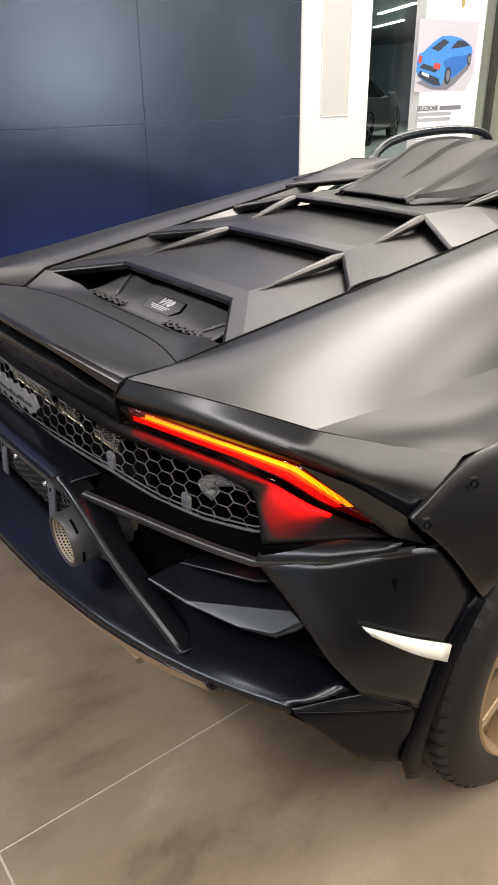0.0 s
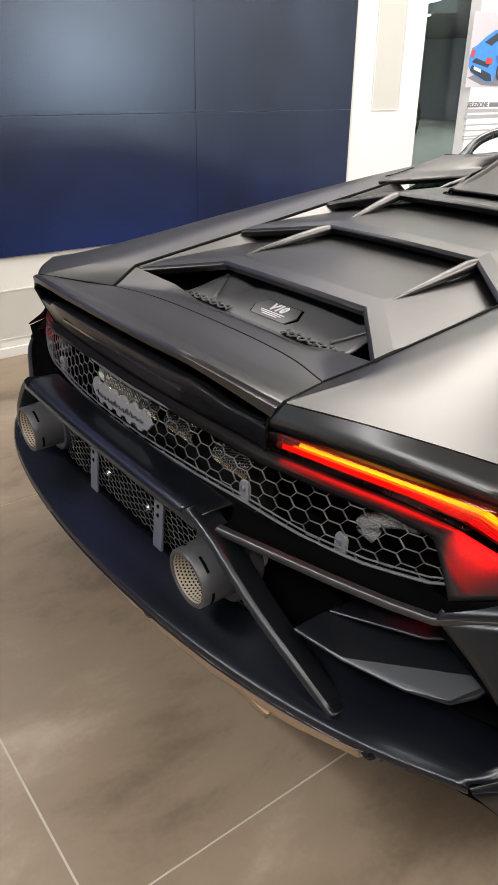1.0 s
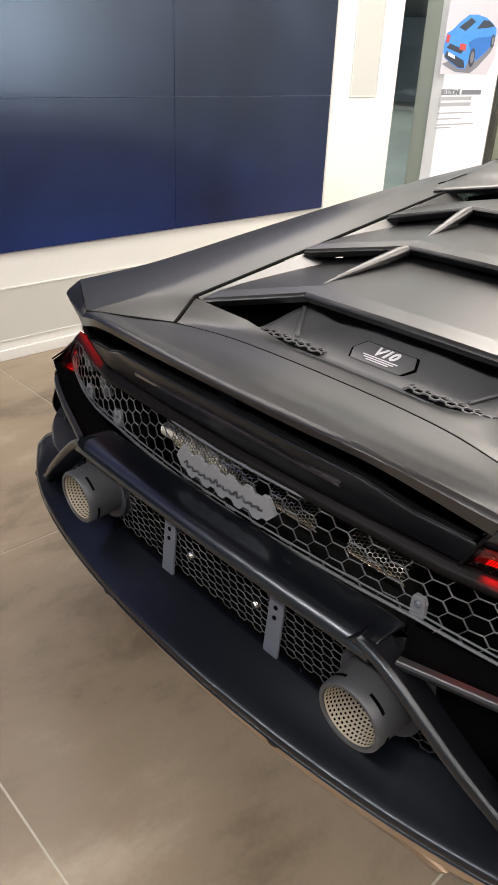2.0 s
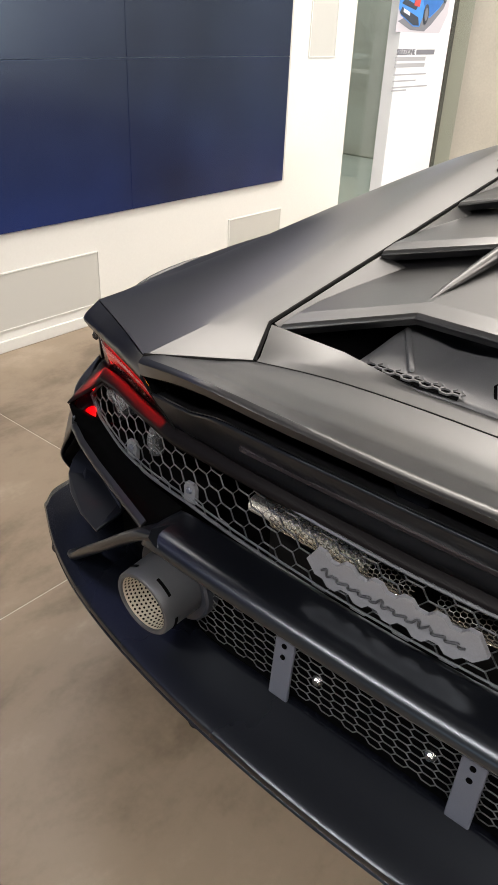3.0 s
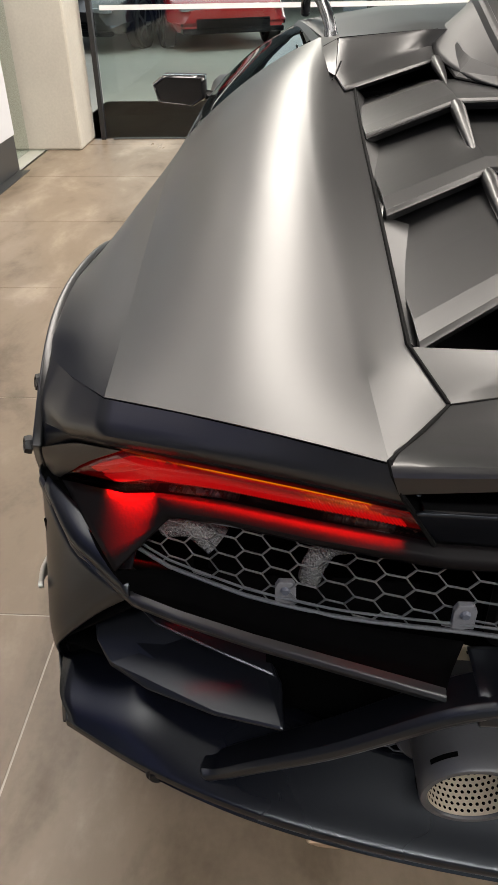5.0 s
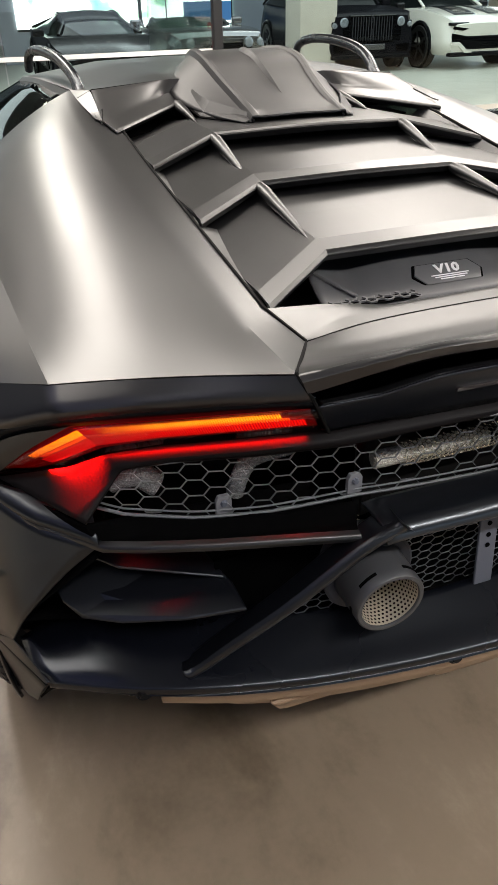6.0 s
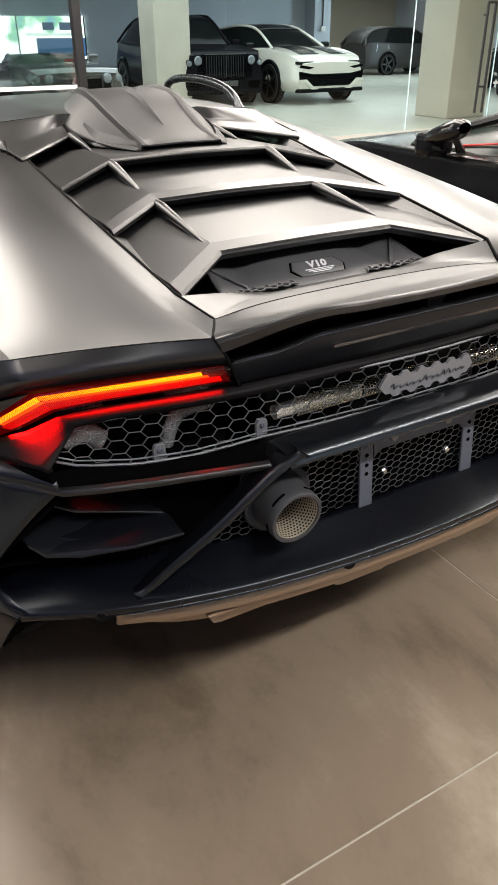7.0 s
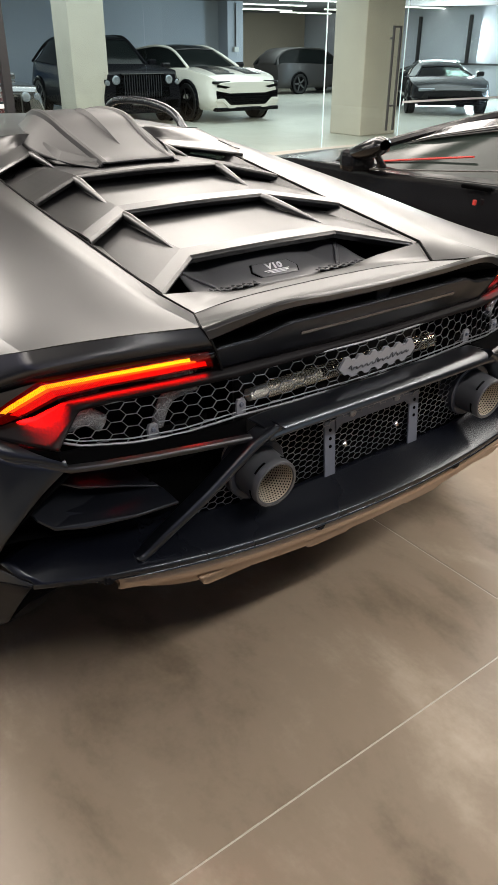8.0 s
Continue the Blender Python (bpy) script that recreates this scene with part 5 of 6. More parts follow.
outline = [(-0.124, 0.812)] + top_edge + [(0.124, 0.812)] + list(reversed(low_edge))
plate = solid("name_plate", [(x, up_y(x) - 0.0105, z) for x, z in outline], (0, 0.006, 0.001), NAMEPLATE, car, "grey hexagon-edged name plate on the grille", both=False, bevel=0)[0]
wave = []
for k in range(97):
    x = -0.098 + 0.196 * k / 96
    tall = 0.011 if k < 9 or 40 < k < 49 or 64 < k < 74 else 0.0055
    wave.append((x + 0.003 * math.sin(k * 0.785), up_y(x) - 0.012, 0.806 + tall * (0.5 + 0.5 * math.sin(k * 0.785)) + 0.002 * x / 0.1))
tube("name_relief", wave, 0.0017, TIPGREY, plate, "dark wavy raised stroke", seg=6)

# bumper bar over the lower grille
BAR = ((-0.028, 0.768), (-0.055, 0.770), (-0.078, 0.7705), (-0.092, 0.7685), (-0.1015, 0.763), (-0.106, 0.755), (-0.104, 0.748), (-0.078, 0.733), (-0.028, 0.705))
rows = []
for y, z in BAR:
    f = (-0.03 - y) / 0.077
    rows.append([(0.0, y, z), (0.200, y + 0.004, z - 0.002), (0.338 - 0.01 * (1 - f), y + 0.011, z - 0.006), (0.368, y + 0.017, z - 0.014)])
panel("bumper_bar", rows, BARSKIN, car, nu=24, nv=37)
# diagonal strut down to the diffuser
path = catmull([(0.338, -0.086, 0.757), (0.395, -0.080, 0.728), (0.500, -0.064, 0.640), (0.585, -0.042, 0.568), (0.632, -0.027, 0.524), (0.652, -0.020, 0.512)], 20)
ring = [(-0.0065, 0.002), (-0.004, -0.009), (0.004, -0.010), (0.0075, -0.001), (0.000, 0.050), (-0.0135, 0.050)]
for s in (1, -1):
    verts, faces = [], []
    for i, p in enumerate(path):
        g = 1.0 - 0.30 * i / 19 + 0.35 * max(0, i - 16) / 3
        for a, b in ring:
            verts.append((s * (p.x + 1.25 * a * g), p.y + b * g, p.z + 1.05 * a * g + 0.004))
    n = len(ring)
    for i in range(19):
        for k in range(n):
            faces.append((i * n + k, i * n + (k + 1) % n, (i + 1) * n + (k + 1) % n, (i + 1) * n + k))
    faces += [tuple(range(n)), tuple(19 * n + k for k in range(n))]
    ob = mesh("strut", verts, faces, STRUT, car, smooth=True)
    rounded(ob, 0.005)
# ledge under the lamps: black recess behind, thin lip in front
LIP = [(0.396, -0.066, 0.744), (0.490, -0.032, 0.738), (0.590, 0.004, 0.732), (0.680, 0.040, 0.727), (0.738, 0.068, 0.724), (0.826, 0.142, 0.738), (0.905, 0.264, 0.752)]
panel("ledge_recess", [
    [(0.370, -0.006, 0.757), (0.470, 0.020, 0.745), (0.580, 0.064, 0.735), (0.690, 0.102, 0.742), (0.757, 0.080, 0.760), (0.812, 0.162, 0.758), (0.868, 0.252, 0.758)],
    [(0.385, -0.030, 0.735), (0.480, -0.002, 0.728), (0.580, 0.034, 0.722), (0.680, 0.074, 0.718), (0.748, 0.082, 0.728), (0.824, 0.152, 0.738), (0.898, 0.262, 0.750)],
    [(x, y + 0.006, z - 0.003) for x, y, z in LIP],
], DEEP, car, nu=40, nv=8, su=False, sv=False)
panel("bumper_ledge", [
    [(x, y + 0.009, z + 0.002) for x, y, z in LIP], [(x, y + 0.001, z - 0.001) for x, y, z in LIP], [(x, y - 0.001, z - 0.004) for x, y, z in LIP], [(x + 0.001, y + 0.001, z - 0.010) for x, y, z in LIP],
    [(x + 0.008, y + 0.060, z - 0.012) for x, y, z in LIP],
], PAINT, car, nu=40, nv=17, su=False, sv=False)
# side outlet: dark recess and two blades
panel("outlet_back", [[(0.40, 0.10, 0.735), (0.74, 0.14, 0.715), (0.90, 0.24, 0.70)], [(0.40, 0.12, 0.56), (0.74, 0.16, 0.56), (0.90, 0.24, 0.50)], [(0.40, 0.12, 0.46), (0.74, 0.16, 0.46), (0.90, 0.26, 0.44)]], DEEP, car, nu=8, nv=7)
for pts, sh in (([(0.556, -0.033, 0.629), (0.640, -0.004, 0.612), (0.730, 0.040, 0.597), (0.785, 0.078, 0.592), (0.808, 0.108, 0.606), (0.820, 0.150, 0.622), (0.790, 0.180, 0.640), (0.600, 0.120, 0.650), (0.560, 0.026, 0.636)], (0, 0.004, -0.008)), ([(0.566, 0.030, 0.640), (0.630, 0.050, 0.652), (0.720, 0.085, 0.664), (0.770, 0.130, 0.676), (0.760, 0.160, 0.682), (0.600, 0.130, 0.668)], (0, 0.004, -0.006))):
    solid("outlet_blade", pts, sh, STRUT, car, bevel=0.004)

panel("outlet_end", [[(0.742, 0.082, 0.700), (0.866, 0.128, 0.580), (0.897, 0.190, 0.490)], [(0.700, 0.260, 0.700), (0.800, 0.280, 0.580), (0.860, 0.280, 0.450)]], DEEP, car, nu=7, nv=4, su=False)
# lower grille


def low_keep(u, v):
    a = abs(u)
    top = 0.704 if a < 0.34 else 0.704 - (a - 0.34) * 0.9
    return a < 0.49 and 0.548 + max(0, a - 0.35) * 0.06 < v < top


honeycomb("lower_grille", lambda u, v, w: Vector((u, -0.022 + 0.10 * max(0, abs(u) - 0.3) - 0.10 * (v - 0.62) - w, v)), -0.60, 0.60, 0.54, 0.72, 0.0135, 0.0083, 0.0012, 0.0015, low_keep, GRILLE, car, "dark fine honeycomb grille")
panel("lower_backing", [[(0.0, 0.03, 0.72), (0.58, 0.05, 0.66)], [(0.0, 0.03, 0.545), (0.58, 0.05, 0.545)], [(0.0, -0.035, 0.532), (0.58, 0.0, 0.532)]], DEEP, car, nu=4, nv=9, su=False, sv=False)
# number plate holder
br = new("plate_holder")
br.parent = car
br["label"] = "grey empty number plate bracket"
for s in (1, -1):
    solid("upright", [(s * 0.126, -0.040, 0.548), (s * 0.160, -0.040, 0.548), (s * 0.160, -0.028, 0.690), (s * 0.126, -0.028, 0.690)], (0, 0.006, 0), BRACKET, br, both=False, bevel=0.002)
    for z in (0.625, 0.645, 0.667):
        v, f = lathe_data([(0.0001, -0.0012), (0.0042, -0.0012), (0.0042, 0.002)], "y", (s * 0.143, -0.0405 + (z - 0.548) * 0.0845, z), 10)
        mesh("hole", v, f, DEEP, br)
    solid("gusset", [(s * 0.090, -0.030, 0.690), (s * 0.126, -0.030, 0.690), (s * 0.126, -0.032, 0.655)], (0, 0.005, 0), BRACKET, br, both=False, bevel=0.001)
    v, f = lathe_data([(0.0001, -0.006), (0.005, -0.006), (0.0075, -0.003), (0.009, 0.0), (0.009, 0.006)], "y", (s * 0.088, -0.024, 0.611), 10)
    mesh("screw", v, f, SILVER, br, "bright screw")
    v, f = lathe_data([(0.0001, -0.002), (0.006, -0.002), (0.010, 0.0), (0.010, 0.003)], "y", (s * 0.075, -0.0335, 0.692), 12)
    mesh("stud", v, f, GRILLE, br)
solid("crossbar", [(-0.126, -0.033, 0.660), (-0.110, -0.032, 0.672), (0.110, -0.032, 0.672), (0.126, -0.033, 0.660), (0.126, -0.028, 0.704), (-0.126, -0.028, 0.704)], (0, 0.006, 0), BRACKET, br, both=False, bevel=0.002)

# exhaust tips
for s in (1, -1):
    ex = new("exhaust_tip")
    ex.parent = car
    c = Vector((s * 0.360, 0, 0.634))
    tilt = Matrix.Translation((s * 0.360, -0.104, 0.634)) @ Matrix.Rotation(radians(4), 4, "X")
    # outer sleeve: rim, wall, collar
    prof = [(0.0465, 0.060), (0.0465, 0.004), (0.0480, 0.0), (0.0535, 0.0), (0.0555, 0.003), (0.0560, 0.020), (0.0570, 0.060), (0.0580, 0.125)]
    v, f = lathe_data(prof, "y", (0, 0, 0), 48)
    ob = mesh("sleeve", v, f, TIPGREY, ex, "matt grey exhaust sleeve", smooth=True)
    ob.matrix_basis = tilt
    v, f = lathe_data([(0.058, 0.070), (0.070, 0.066), (0.074, 0.069), (0.074, 0.092), (0.060, 0.100)], "y", (0, 0, 0), 40)
    ob = mesh("collar", v, f, COLLAR, ex, "dark bluish collar", smooth=True)
    ob.matrix_basis = tilt
    v, f = lathe_data([(0.0463, 0.003), (0.0455, 0.03), (0.0435, 0.10), (0.041, 0.16)], "y", (0, 0, 0), 48)
    ob = mesh("liner", v, f, LINER, ex, "champagne perforated liner", smooth=True)
    ob.matrix_basis = tilt
    verts, faces = [], []
    for row in range(16):
        y = 0.008 + row * 0.0067
        r = float(np.interp(y, (0.003, 0.03, 0.10, 0.16), (0.0463, 0.0455, 0.0435, 0.041))) - 0.0005
        for k in range(42):
            t = 2 * math.pi * (k + 0.5 * (row % 2)) / 42
            cx = Vector((r * math.cos(t), y, r * math.sin(t)))
            a, b = Vector((-math.sin(t), 0, math.cos(t))) * 0.0021, Vector((0, 0.0021, 0))
            q = len(verts)
            verts += [cx + a * math.cos(m * math.pi / 3) + b * math.sin(m * math.pi / 3) for m in range(6)]
            faces.append(tuple(range(q, q + 6)))
    ob = mesh("perforation", verts, faces, DEEP, ex, "punched holes in the liner")
    ob["kind"] = "stuff"
    ob.matrix_basis = tilt
    v, f = lathe_data([(0.0415, 0.155), (0.0001, 0.156)], "y", (0, 0, 0), 24)
    ob = mesh("bore", v, f, DEEP, ex)
    ob.matrix_basis = tilt
    for t0 in (52, 128, 200, -20):
        verts, faces = [], []
        for k in range(9):
            t = radians(t0 - 16 + 32 * k / 8)
            for yy in (0.0155, 0.0205):
                verts.append((0.0567 * math.cos(t), yy, 0.0567 * math.sin(t)))
        faces = [(2 * k, 2 * k + 1, 2 * k + 3, 2 * k + 2) for k in range(8)]
        ob = shell(mesh("slot", verts, faces, DEEP, ex), 0.001)
        ob.matrix_basis = tilt

# diffuser shelf, rolled edge and underside
EDGE_L = [(0.0, -0.134), (0.15, -0.130), (0.30, -0.118), (0.45, -0.096), (0.58, -0.066), (0.68, -0.030), (0.76, 0.008), (0.852, 0.060)]
rows = [
    [(0.0, -0.026, 0.552), (0.15, -0.026, 0.552), (0.30, -0.024, 0.552), (0.45, 0.010, 0.556), (0.56, 0.060, 0.558), (0.66, 0.130, 0.556), (0.76, 0.165, 0.545), (0.885, 0.168, 0.498)],
    [(0.0, -0.085, 0.528), (0.15, -0.082, 0.528), (0.30, -0.074, 0.527), (0.45, -0.056, 0.526), (0.57, -0.030, 0.524), (0.67, 0.010, 0.520), (0.76, 0.048, 0.518), (0.872, 0.100, 0.502)],
    [(x, y + 0.006, 0.512 - 0.014 * max(0, x - 0.6) / 0.25) for x, y in EDGE_L],
    [(x, y, 0.507 - 0.014 * max(0, x - 0.6) / 0.25) for x, y in EDGE_L],
    [(x, y + 0.001, 0.498 - 0.014 * max(0, x - 0.6) / 0.25) for x, y in EDGE_L],
    [(x * 0.995, y + 0.010, 0.488) for x, y in EDGE_L],
    [(x * 0.97, y + 0.12, 0.455) for x, y in EDGE_L],
]
panel("diffuser_shelf", rows, TRIM, car, nu=40, nv=30, sv=True)
panel("diffuser_corner", [[(0.850, 0.060, 0.494), (0.898, 0.182, 0.488)], [(0.857, 0.062, 0.490), (0.936, 0.274, 0.424)]], STRUT, car, nu=3, nv=3, su=False, sv=False, bevel=0.002)
panel("diffuser_side", [
    [(0.856, 0.061, 0.489), (0.897, 0.168, 0.456), (0.936, 0.275, 0.423)],
    [(0.860, 0.066, 0.481), (0.899, 0.172, 0.447), (0.937, 0.278, 0.413)],
    [(0.872, 0.125, 0.405), (0.900, 0.200, 0.372), (0.928, 0.282, 0.340)],
    [(0.884, 0.190, 0.318), (0.900, 0.232, 0.290), (0.916, 0.284, 0.268)],
], PLASTIC, car, nu=9, nv=10, su=False, sv=False, bevel=0.002)
panel("diffuser_flank", [[(0.70, -0.005, 0.484), (0.854, 0.066, 0.480)], [(0.72, 0.16, 0.42), (0.868, 0.150, 0.375)], [(0.74, 0.26, 0.34), (0.880, 0.200, 0.312)]], DEEP, car, nu=5, nv=6, su=False, sv=False)
panel("diffuser_inner", [[(0.66, 0.07, 0.55), (0.87, 0.15, 0.55), (0.90, 0.19, 0.49)], [(0.66, 0.20, 0.53), (0.87, 0.25, 0.52), (0.91, 0.27, 0.45)]], DEEP, car, nu=6, nv=4)
# bronze skid plate with ribs
SK = [(0.0, -0.124), (0.15, -0.120), (0.30, -0.108), (0.45, -0.086), (0.58, -0.056), (0.69, -0.014)]
panel("skid_plate", [
    [(x, y + 0.036, 0.486) for x, y in SK],
    [(x, y + 0.024, 0.466) for x, y in SK],
    [(x, y + 0.018, 0.456) for x, y in SK],
    [(x, y + 0.018, 0.447) for x, y in SK],
    [(x, y + 0.030, 0.441) for x, y in SK],
    [(x * 0.99, y + 0.038, 0.412 + 0.03 * max(0, x - 0.55) / 0.14) for x, y in SK],
    [(x * 0.98, y + 0.09, 0.398 + 0.03 * max(0, x - 0.55) / 0.14) for x, y in SK],
    [(x * 0.95, y + 0.30, 0.386) for x, y in SK],
], BRONZE, car, "bronze skid plate under the diffuser", nu=26, nv=22, sv=False, thick=0.01)
for x in (0.165, 0.44):
    y = float(np.interp(x, [p[0] for p in SK], [p[1] for p in SK]))
    solid("skid_rib", [(x - 0.090, y + 0.028, 0.430), (x + 0.090, y + 0.032, 0.430), (x + 0.070, y + 0.042, 0.396), (x + 0.058, y + 0.052, 0.387), (x - 0.058, y + 0.048, 0.387), (x - 0.070, y + 0.038, 0.396)], (0, 0.22, 0.0), BRONZE, car, bevel=0.006)
for x, y, z in ((0.718, -0.012, 0.490), (0.236, -0.118, 0.486)):
    for s in (1, -1):
        v, f = lathe_data([(0.0001, -0.004), (0.008, -0.004), (0.0095, -0.001), (0.0095, 0.0), (0.013, 0.0), (0.015, 0.004), (0.015, 0.03)], "y", (s * x, y, z), 16)
        mesh("parking_sensor", v, f, PLASTIC, car, "round black parking sensor", smooth=True)
        box("sensor_mount", (s * x - 0.024, y + 0.010, z - 0.012), (s * x + 0.024, y + 0.05, z + 0.012), PLASTIC, car, bevel=0.006)

# wheels
for s in (1, -1):
    for ya in (AXLE, AXLE + 2.629):
        wheel = new("wheel")
        wheel.parent = car
        cx = s * 0.979
        c = (0, 0, 0)
        R = WHEEL_R
        tyre = [(0.255, -0.012), (0.262, -0.004), (0.285, 0.002), (0.315, -0.002), (0.338, -0.014), (0.350, -0.030), (0.3545, -0.06), (R, -0.14), (0.3545, -0.22), (0.345, -0.262), (0.31, -0.28), (0.26, -0.26)]
        v, f = lathe_data([(r, a * s) for r, a in tyre], "x", c, 64)
        ob = mesh("tyre", v, f, RUBBER, wheel, "black all-terrain tyre", smooth=True)
        ob.matrix_basis = Matrix.Translation((cx, ya, R))
        # tread blocks round the shoulder
        blocks = []
        for k in range(56):
            t = 2 * math.pi * k / 56
            for (ra, rb, a0, a1, dt) in ((0.338, 0.3585, -0.016, -0.050, 0.034), (0.350, 0.3590, -0.060, -0.105, 0.040), (0.350, 0.3590, -0.12, -0.165, 0.040)):
                off = 0.05 if a0 < -0.055 else 0.0
                pts = []
                for tt in (t + off - dt, t + off + dt):
                    for rr, aa in ((ra, a0), (rb - 0.004, a0 - 0.012), (rb, a1), (ra - 0.004, a1)):
                        pts.append((aa * s, rr * math.cos(tt), rr * math.sin(tt)))
                blocks.append((pts, [(0, 1, 2, 3), (7, 6, 5, 4), (0, 4, 5, 1), (1, 5, 6, 2), (2, 6, 7, 3)]))
        v, f = merge(*blocks)
        ob = mesh("tread", v, f, RUBBER, wheel, "chunky tread blocks")
        ob["kind"] = "stuff"
        ob.matrix_basis = Matrix.Translation((cx, ya, R))
        v, f = lathe_data([(0.262, -0.006), (0.256, -0.002), (0.245, -0.010), (0.238, -0.030), (0.232, -0.16), (0.24, -0.25)], "x", c, 56)
        v = [Vector((p.x * s, p.y, p.z)) for p in v]
        ob = mesh("rim", v, f, GOLD, wheel, "bronze wheel rim", smooth=True)
        ob.matrix_basis = Matrix.Translation((cx, ya, R))
        for k in range(10):
            t = 2 * math.pi * (k // 2) / 5 + (0.16 if k % 2 else -0.16)
            t2 = 2 * math.pi * (k // 2) / 5 + (0.30 if k % 2 else -0.30)
            d, w = Vector((0, math.cos(t), math.sin(t))), Vector((0, -math.sin(t), math.cos(t)))
            d2 = Vector((0, math.cos(t2), math.sin(t2)))
            p0, p1 = d * 0.05 + Vector((s * -0.035, 0, 0)), d2 * 0.246 + Vector((s * -0.012, 0, 0))
            pts = [p0 + w * 0.016, p0 - w * 0.016, p1 - w * 0.012, p1 + w * 0.012]
            bk = Vector((s * -0.035, 0, 0))
            ob = mesh("spoke", pts + [p + bk for p in pts], [(0, 1, 2, 3), (7, 6, 5, 4), (0, 4, 5, 1), (1, 5, 6, 2), (2, 6, 7, 3), (3, 7, 4, 0)], GOLD, wheel)
            rounded(ob, 0.004)
            ob.matrix_basis = Matrix.Translation((cx, ya, R))
        v, f = lathe_data([(0.0001, -0.028), (0.03, -0.028), (0.06, -0.036), (0.07, -0.06)], "x", c, 24)
        ob = mesh("hub", [Vector((p.x * s, p.y, p.z)) for p in v], f, PLASTIC, wheel, smooth=True)
        ob.matrix_basis = Matrix.Translation((cx, ya, R))
        v, f = lathe_data([(0.0001, -0.10), (0.20, -0.10), (0.205, -0.105), (0.205, -0.13), (0.0001, -0.13)], "x", c, 32)
        ob = mesh("brake_disc", [Vector((p.x * s, p.y, p.z)) for p in v], f, STEEL, wheel, smooth=True)
        ob.matrix_basis = Matrix.Translation((cx, ya, R))
fit_car()

# ---------------------------------------------------------------- other cars


def plain_car(name, label, at, turn, profile, width, axles, wheel_r, paint, top_paint, group="", glass_mat=None, rim=STEEL, lamps=(0.7, 0.8), grille=(0.35, 0.75), lamp_mat=None):
    """A car from its side profile. profile: (along, belt height, roof height, half width at the belt, half width at the roof), nose first; nose at along = 0, going back."""
    c = thing(name, label, "car", group, at=(at[0], at[1], 0))
    c.rotation_euler = (0, 0, radians(turn))
    g = glass_mat or TINT
    hw = width / 2
    low = 0.26 if wheel_r > 0.34 else 0.2
    length = profile[-1][0]
    # lower body
    rows = []
    for s_, zb, zr, wb, wr in profile:
        e = min(1.0, 0.86 + 0.14 * min(s_, length - s_) / 0.35)
        rows.append([(-hw * 0.90 * e, s_, low), (-hw * e, s_, low + 0.14), (-hw * 1.0 * e, s_, zb * 0.62), (-wb * e, s_, zb - 0.05), (-wb * 0.90 * e, s_, zb), (0, s_, zb + 0.02), (wb * 0.90 * e, s_, zb), (wb * e, s_, zb - 0.05), (hw * e, s_, zb * 0.62), (hw * e, s_, low + 0.14), (hw * 0.90 * e, s_, low)])
    verts, faces = sheet(rows, 31, 40, True, True)
    n = 40
    faces.append(tuple(i * n for i in range(31)))
    faces.append(tuple(i * n + n - 1 for i in reversed(range(31))))
    faces.append(tuple([j for j in range(n)] + [30 * n + j for j in reversed(range(n))]))
    mesh("body", verts, faces, paint, c, smooth=True)
    cab = [p for p in profile if p[2] > p[1] + 0.01]
    first = profile[[q[0] for q in profile].index(cab[0][0]) - 1]
    i_last = [q[0] for q in profile].index(cab[-1][0])
    last = profile[min(i_last + 1, len(profile) - 1)]
    st = [(first[0], first[1], first[1] + 0.015, first[3] * 0.86, first[3] * 0.80)] + cab + ([(last[0] - 0.02, last[1], last[1] + 0.015, last[3] * 0.86, last[3] * 0.80)] if last[0] > cab[-1][0] else [])
    rows = [[(-wb * 0.90, s_, zb - 0.01), (-wb * 0.45 - wr * 0.45, s_, (zb + zr) / 2), (-wr * 0.96, s_, zr - 0.025), (0, s_, zr), (wr * 0.96, s_, zr - 0.025), (wb * 0.45 + wr * 0.45, s_, (zb + zr) / 2), (wb * 0.90, s_, zb - 0.01)] for s_, zb, zr, wb, wr in st]
    # glasshouse: one skin; roof skin laid over it
    verts, faces = sheet(rows, 19, 28, False, True)
    mesh("glasshouse", verts, faces, g, c, "dark tinted windows", smooth=True)
    roof_rows = [[(-wr * 0.97, s_, zr - 0.018), (0, s_, zr + 0.008), (wr * 0.97, s_, zr - 0.018)] for s_, zb, zr, wb, wr in cab]
    if len(roof_rows) > 1:
        verts, faces = sheet(roof_rows, 9, 16, True, True)
        shell(mesh("roof", verts, faces, top_paint, c, smooth=True), 0.02)
    for sgn in (1, -1):
        pts = [(sgn * wb * 0.88, s_, zb + 0.01) if k == 0 else (sgn * wr * 0.965, s_, zr - 0.02) for k, (s_, zb, zr, wb, wr) in enumerate(st[:-1])]
        pts.append((sgn * st[-1][3] * 0.9, st[-1][0], st[-1][1] + 0.01))
        tube("pillar", catmull(pts, 24), 0.03, paint, c, seg=8)
        mirror_at = st[0][0] + 0.35
        zb = float(np.interp(mirror_at, [p[0] for p in profile], [p[1] for p in profile]))
        v, f = box_data((hw - 0.06 if sgn > 0 else -hw - 0.14, mirror_at, zb - 0.01), (hw + 0.14 if sgn > 0 else -hw + 0.06, mirror_at + 0.12, zb + 0.11))
        rounded(mesh("mirror", v, f, CARBLACK if paint is CARWHITE else paint, c), 0.035, 3)
        for ax in axles:
            w = new("wheel")
            w.parent = c
            v, f = lathe_data([(wheel_r * 0.70, 0.0), (wheel_r * 0.93, 0.01), (wheel_r, -0.04), (wheel_r, -0.20), (wheel_r * 0.7, -0.22)], "x", (0, 0, 0), 28)
            ob = mesh("tyre", [Vector((p.x * sgn, p.y, p.z)) for p in v], f, RUBBER, w, smooth=True)
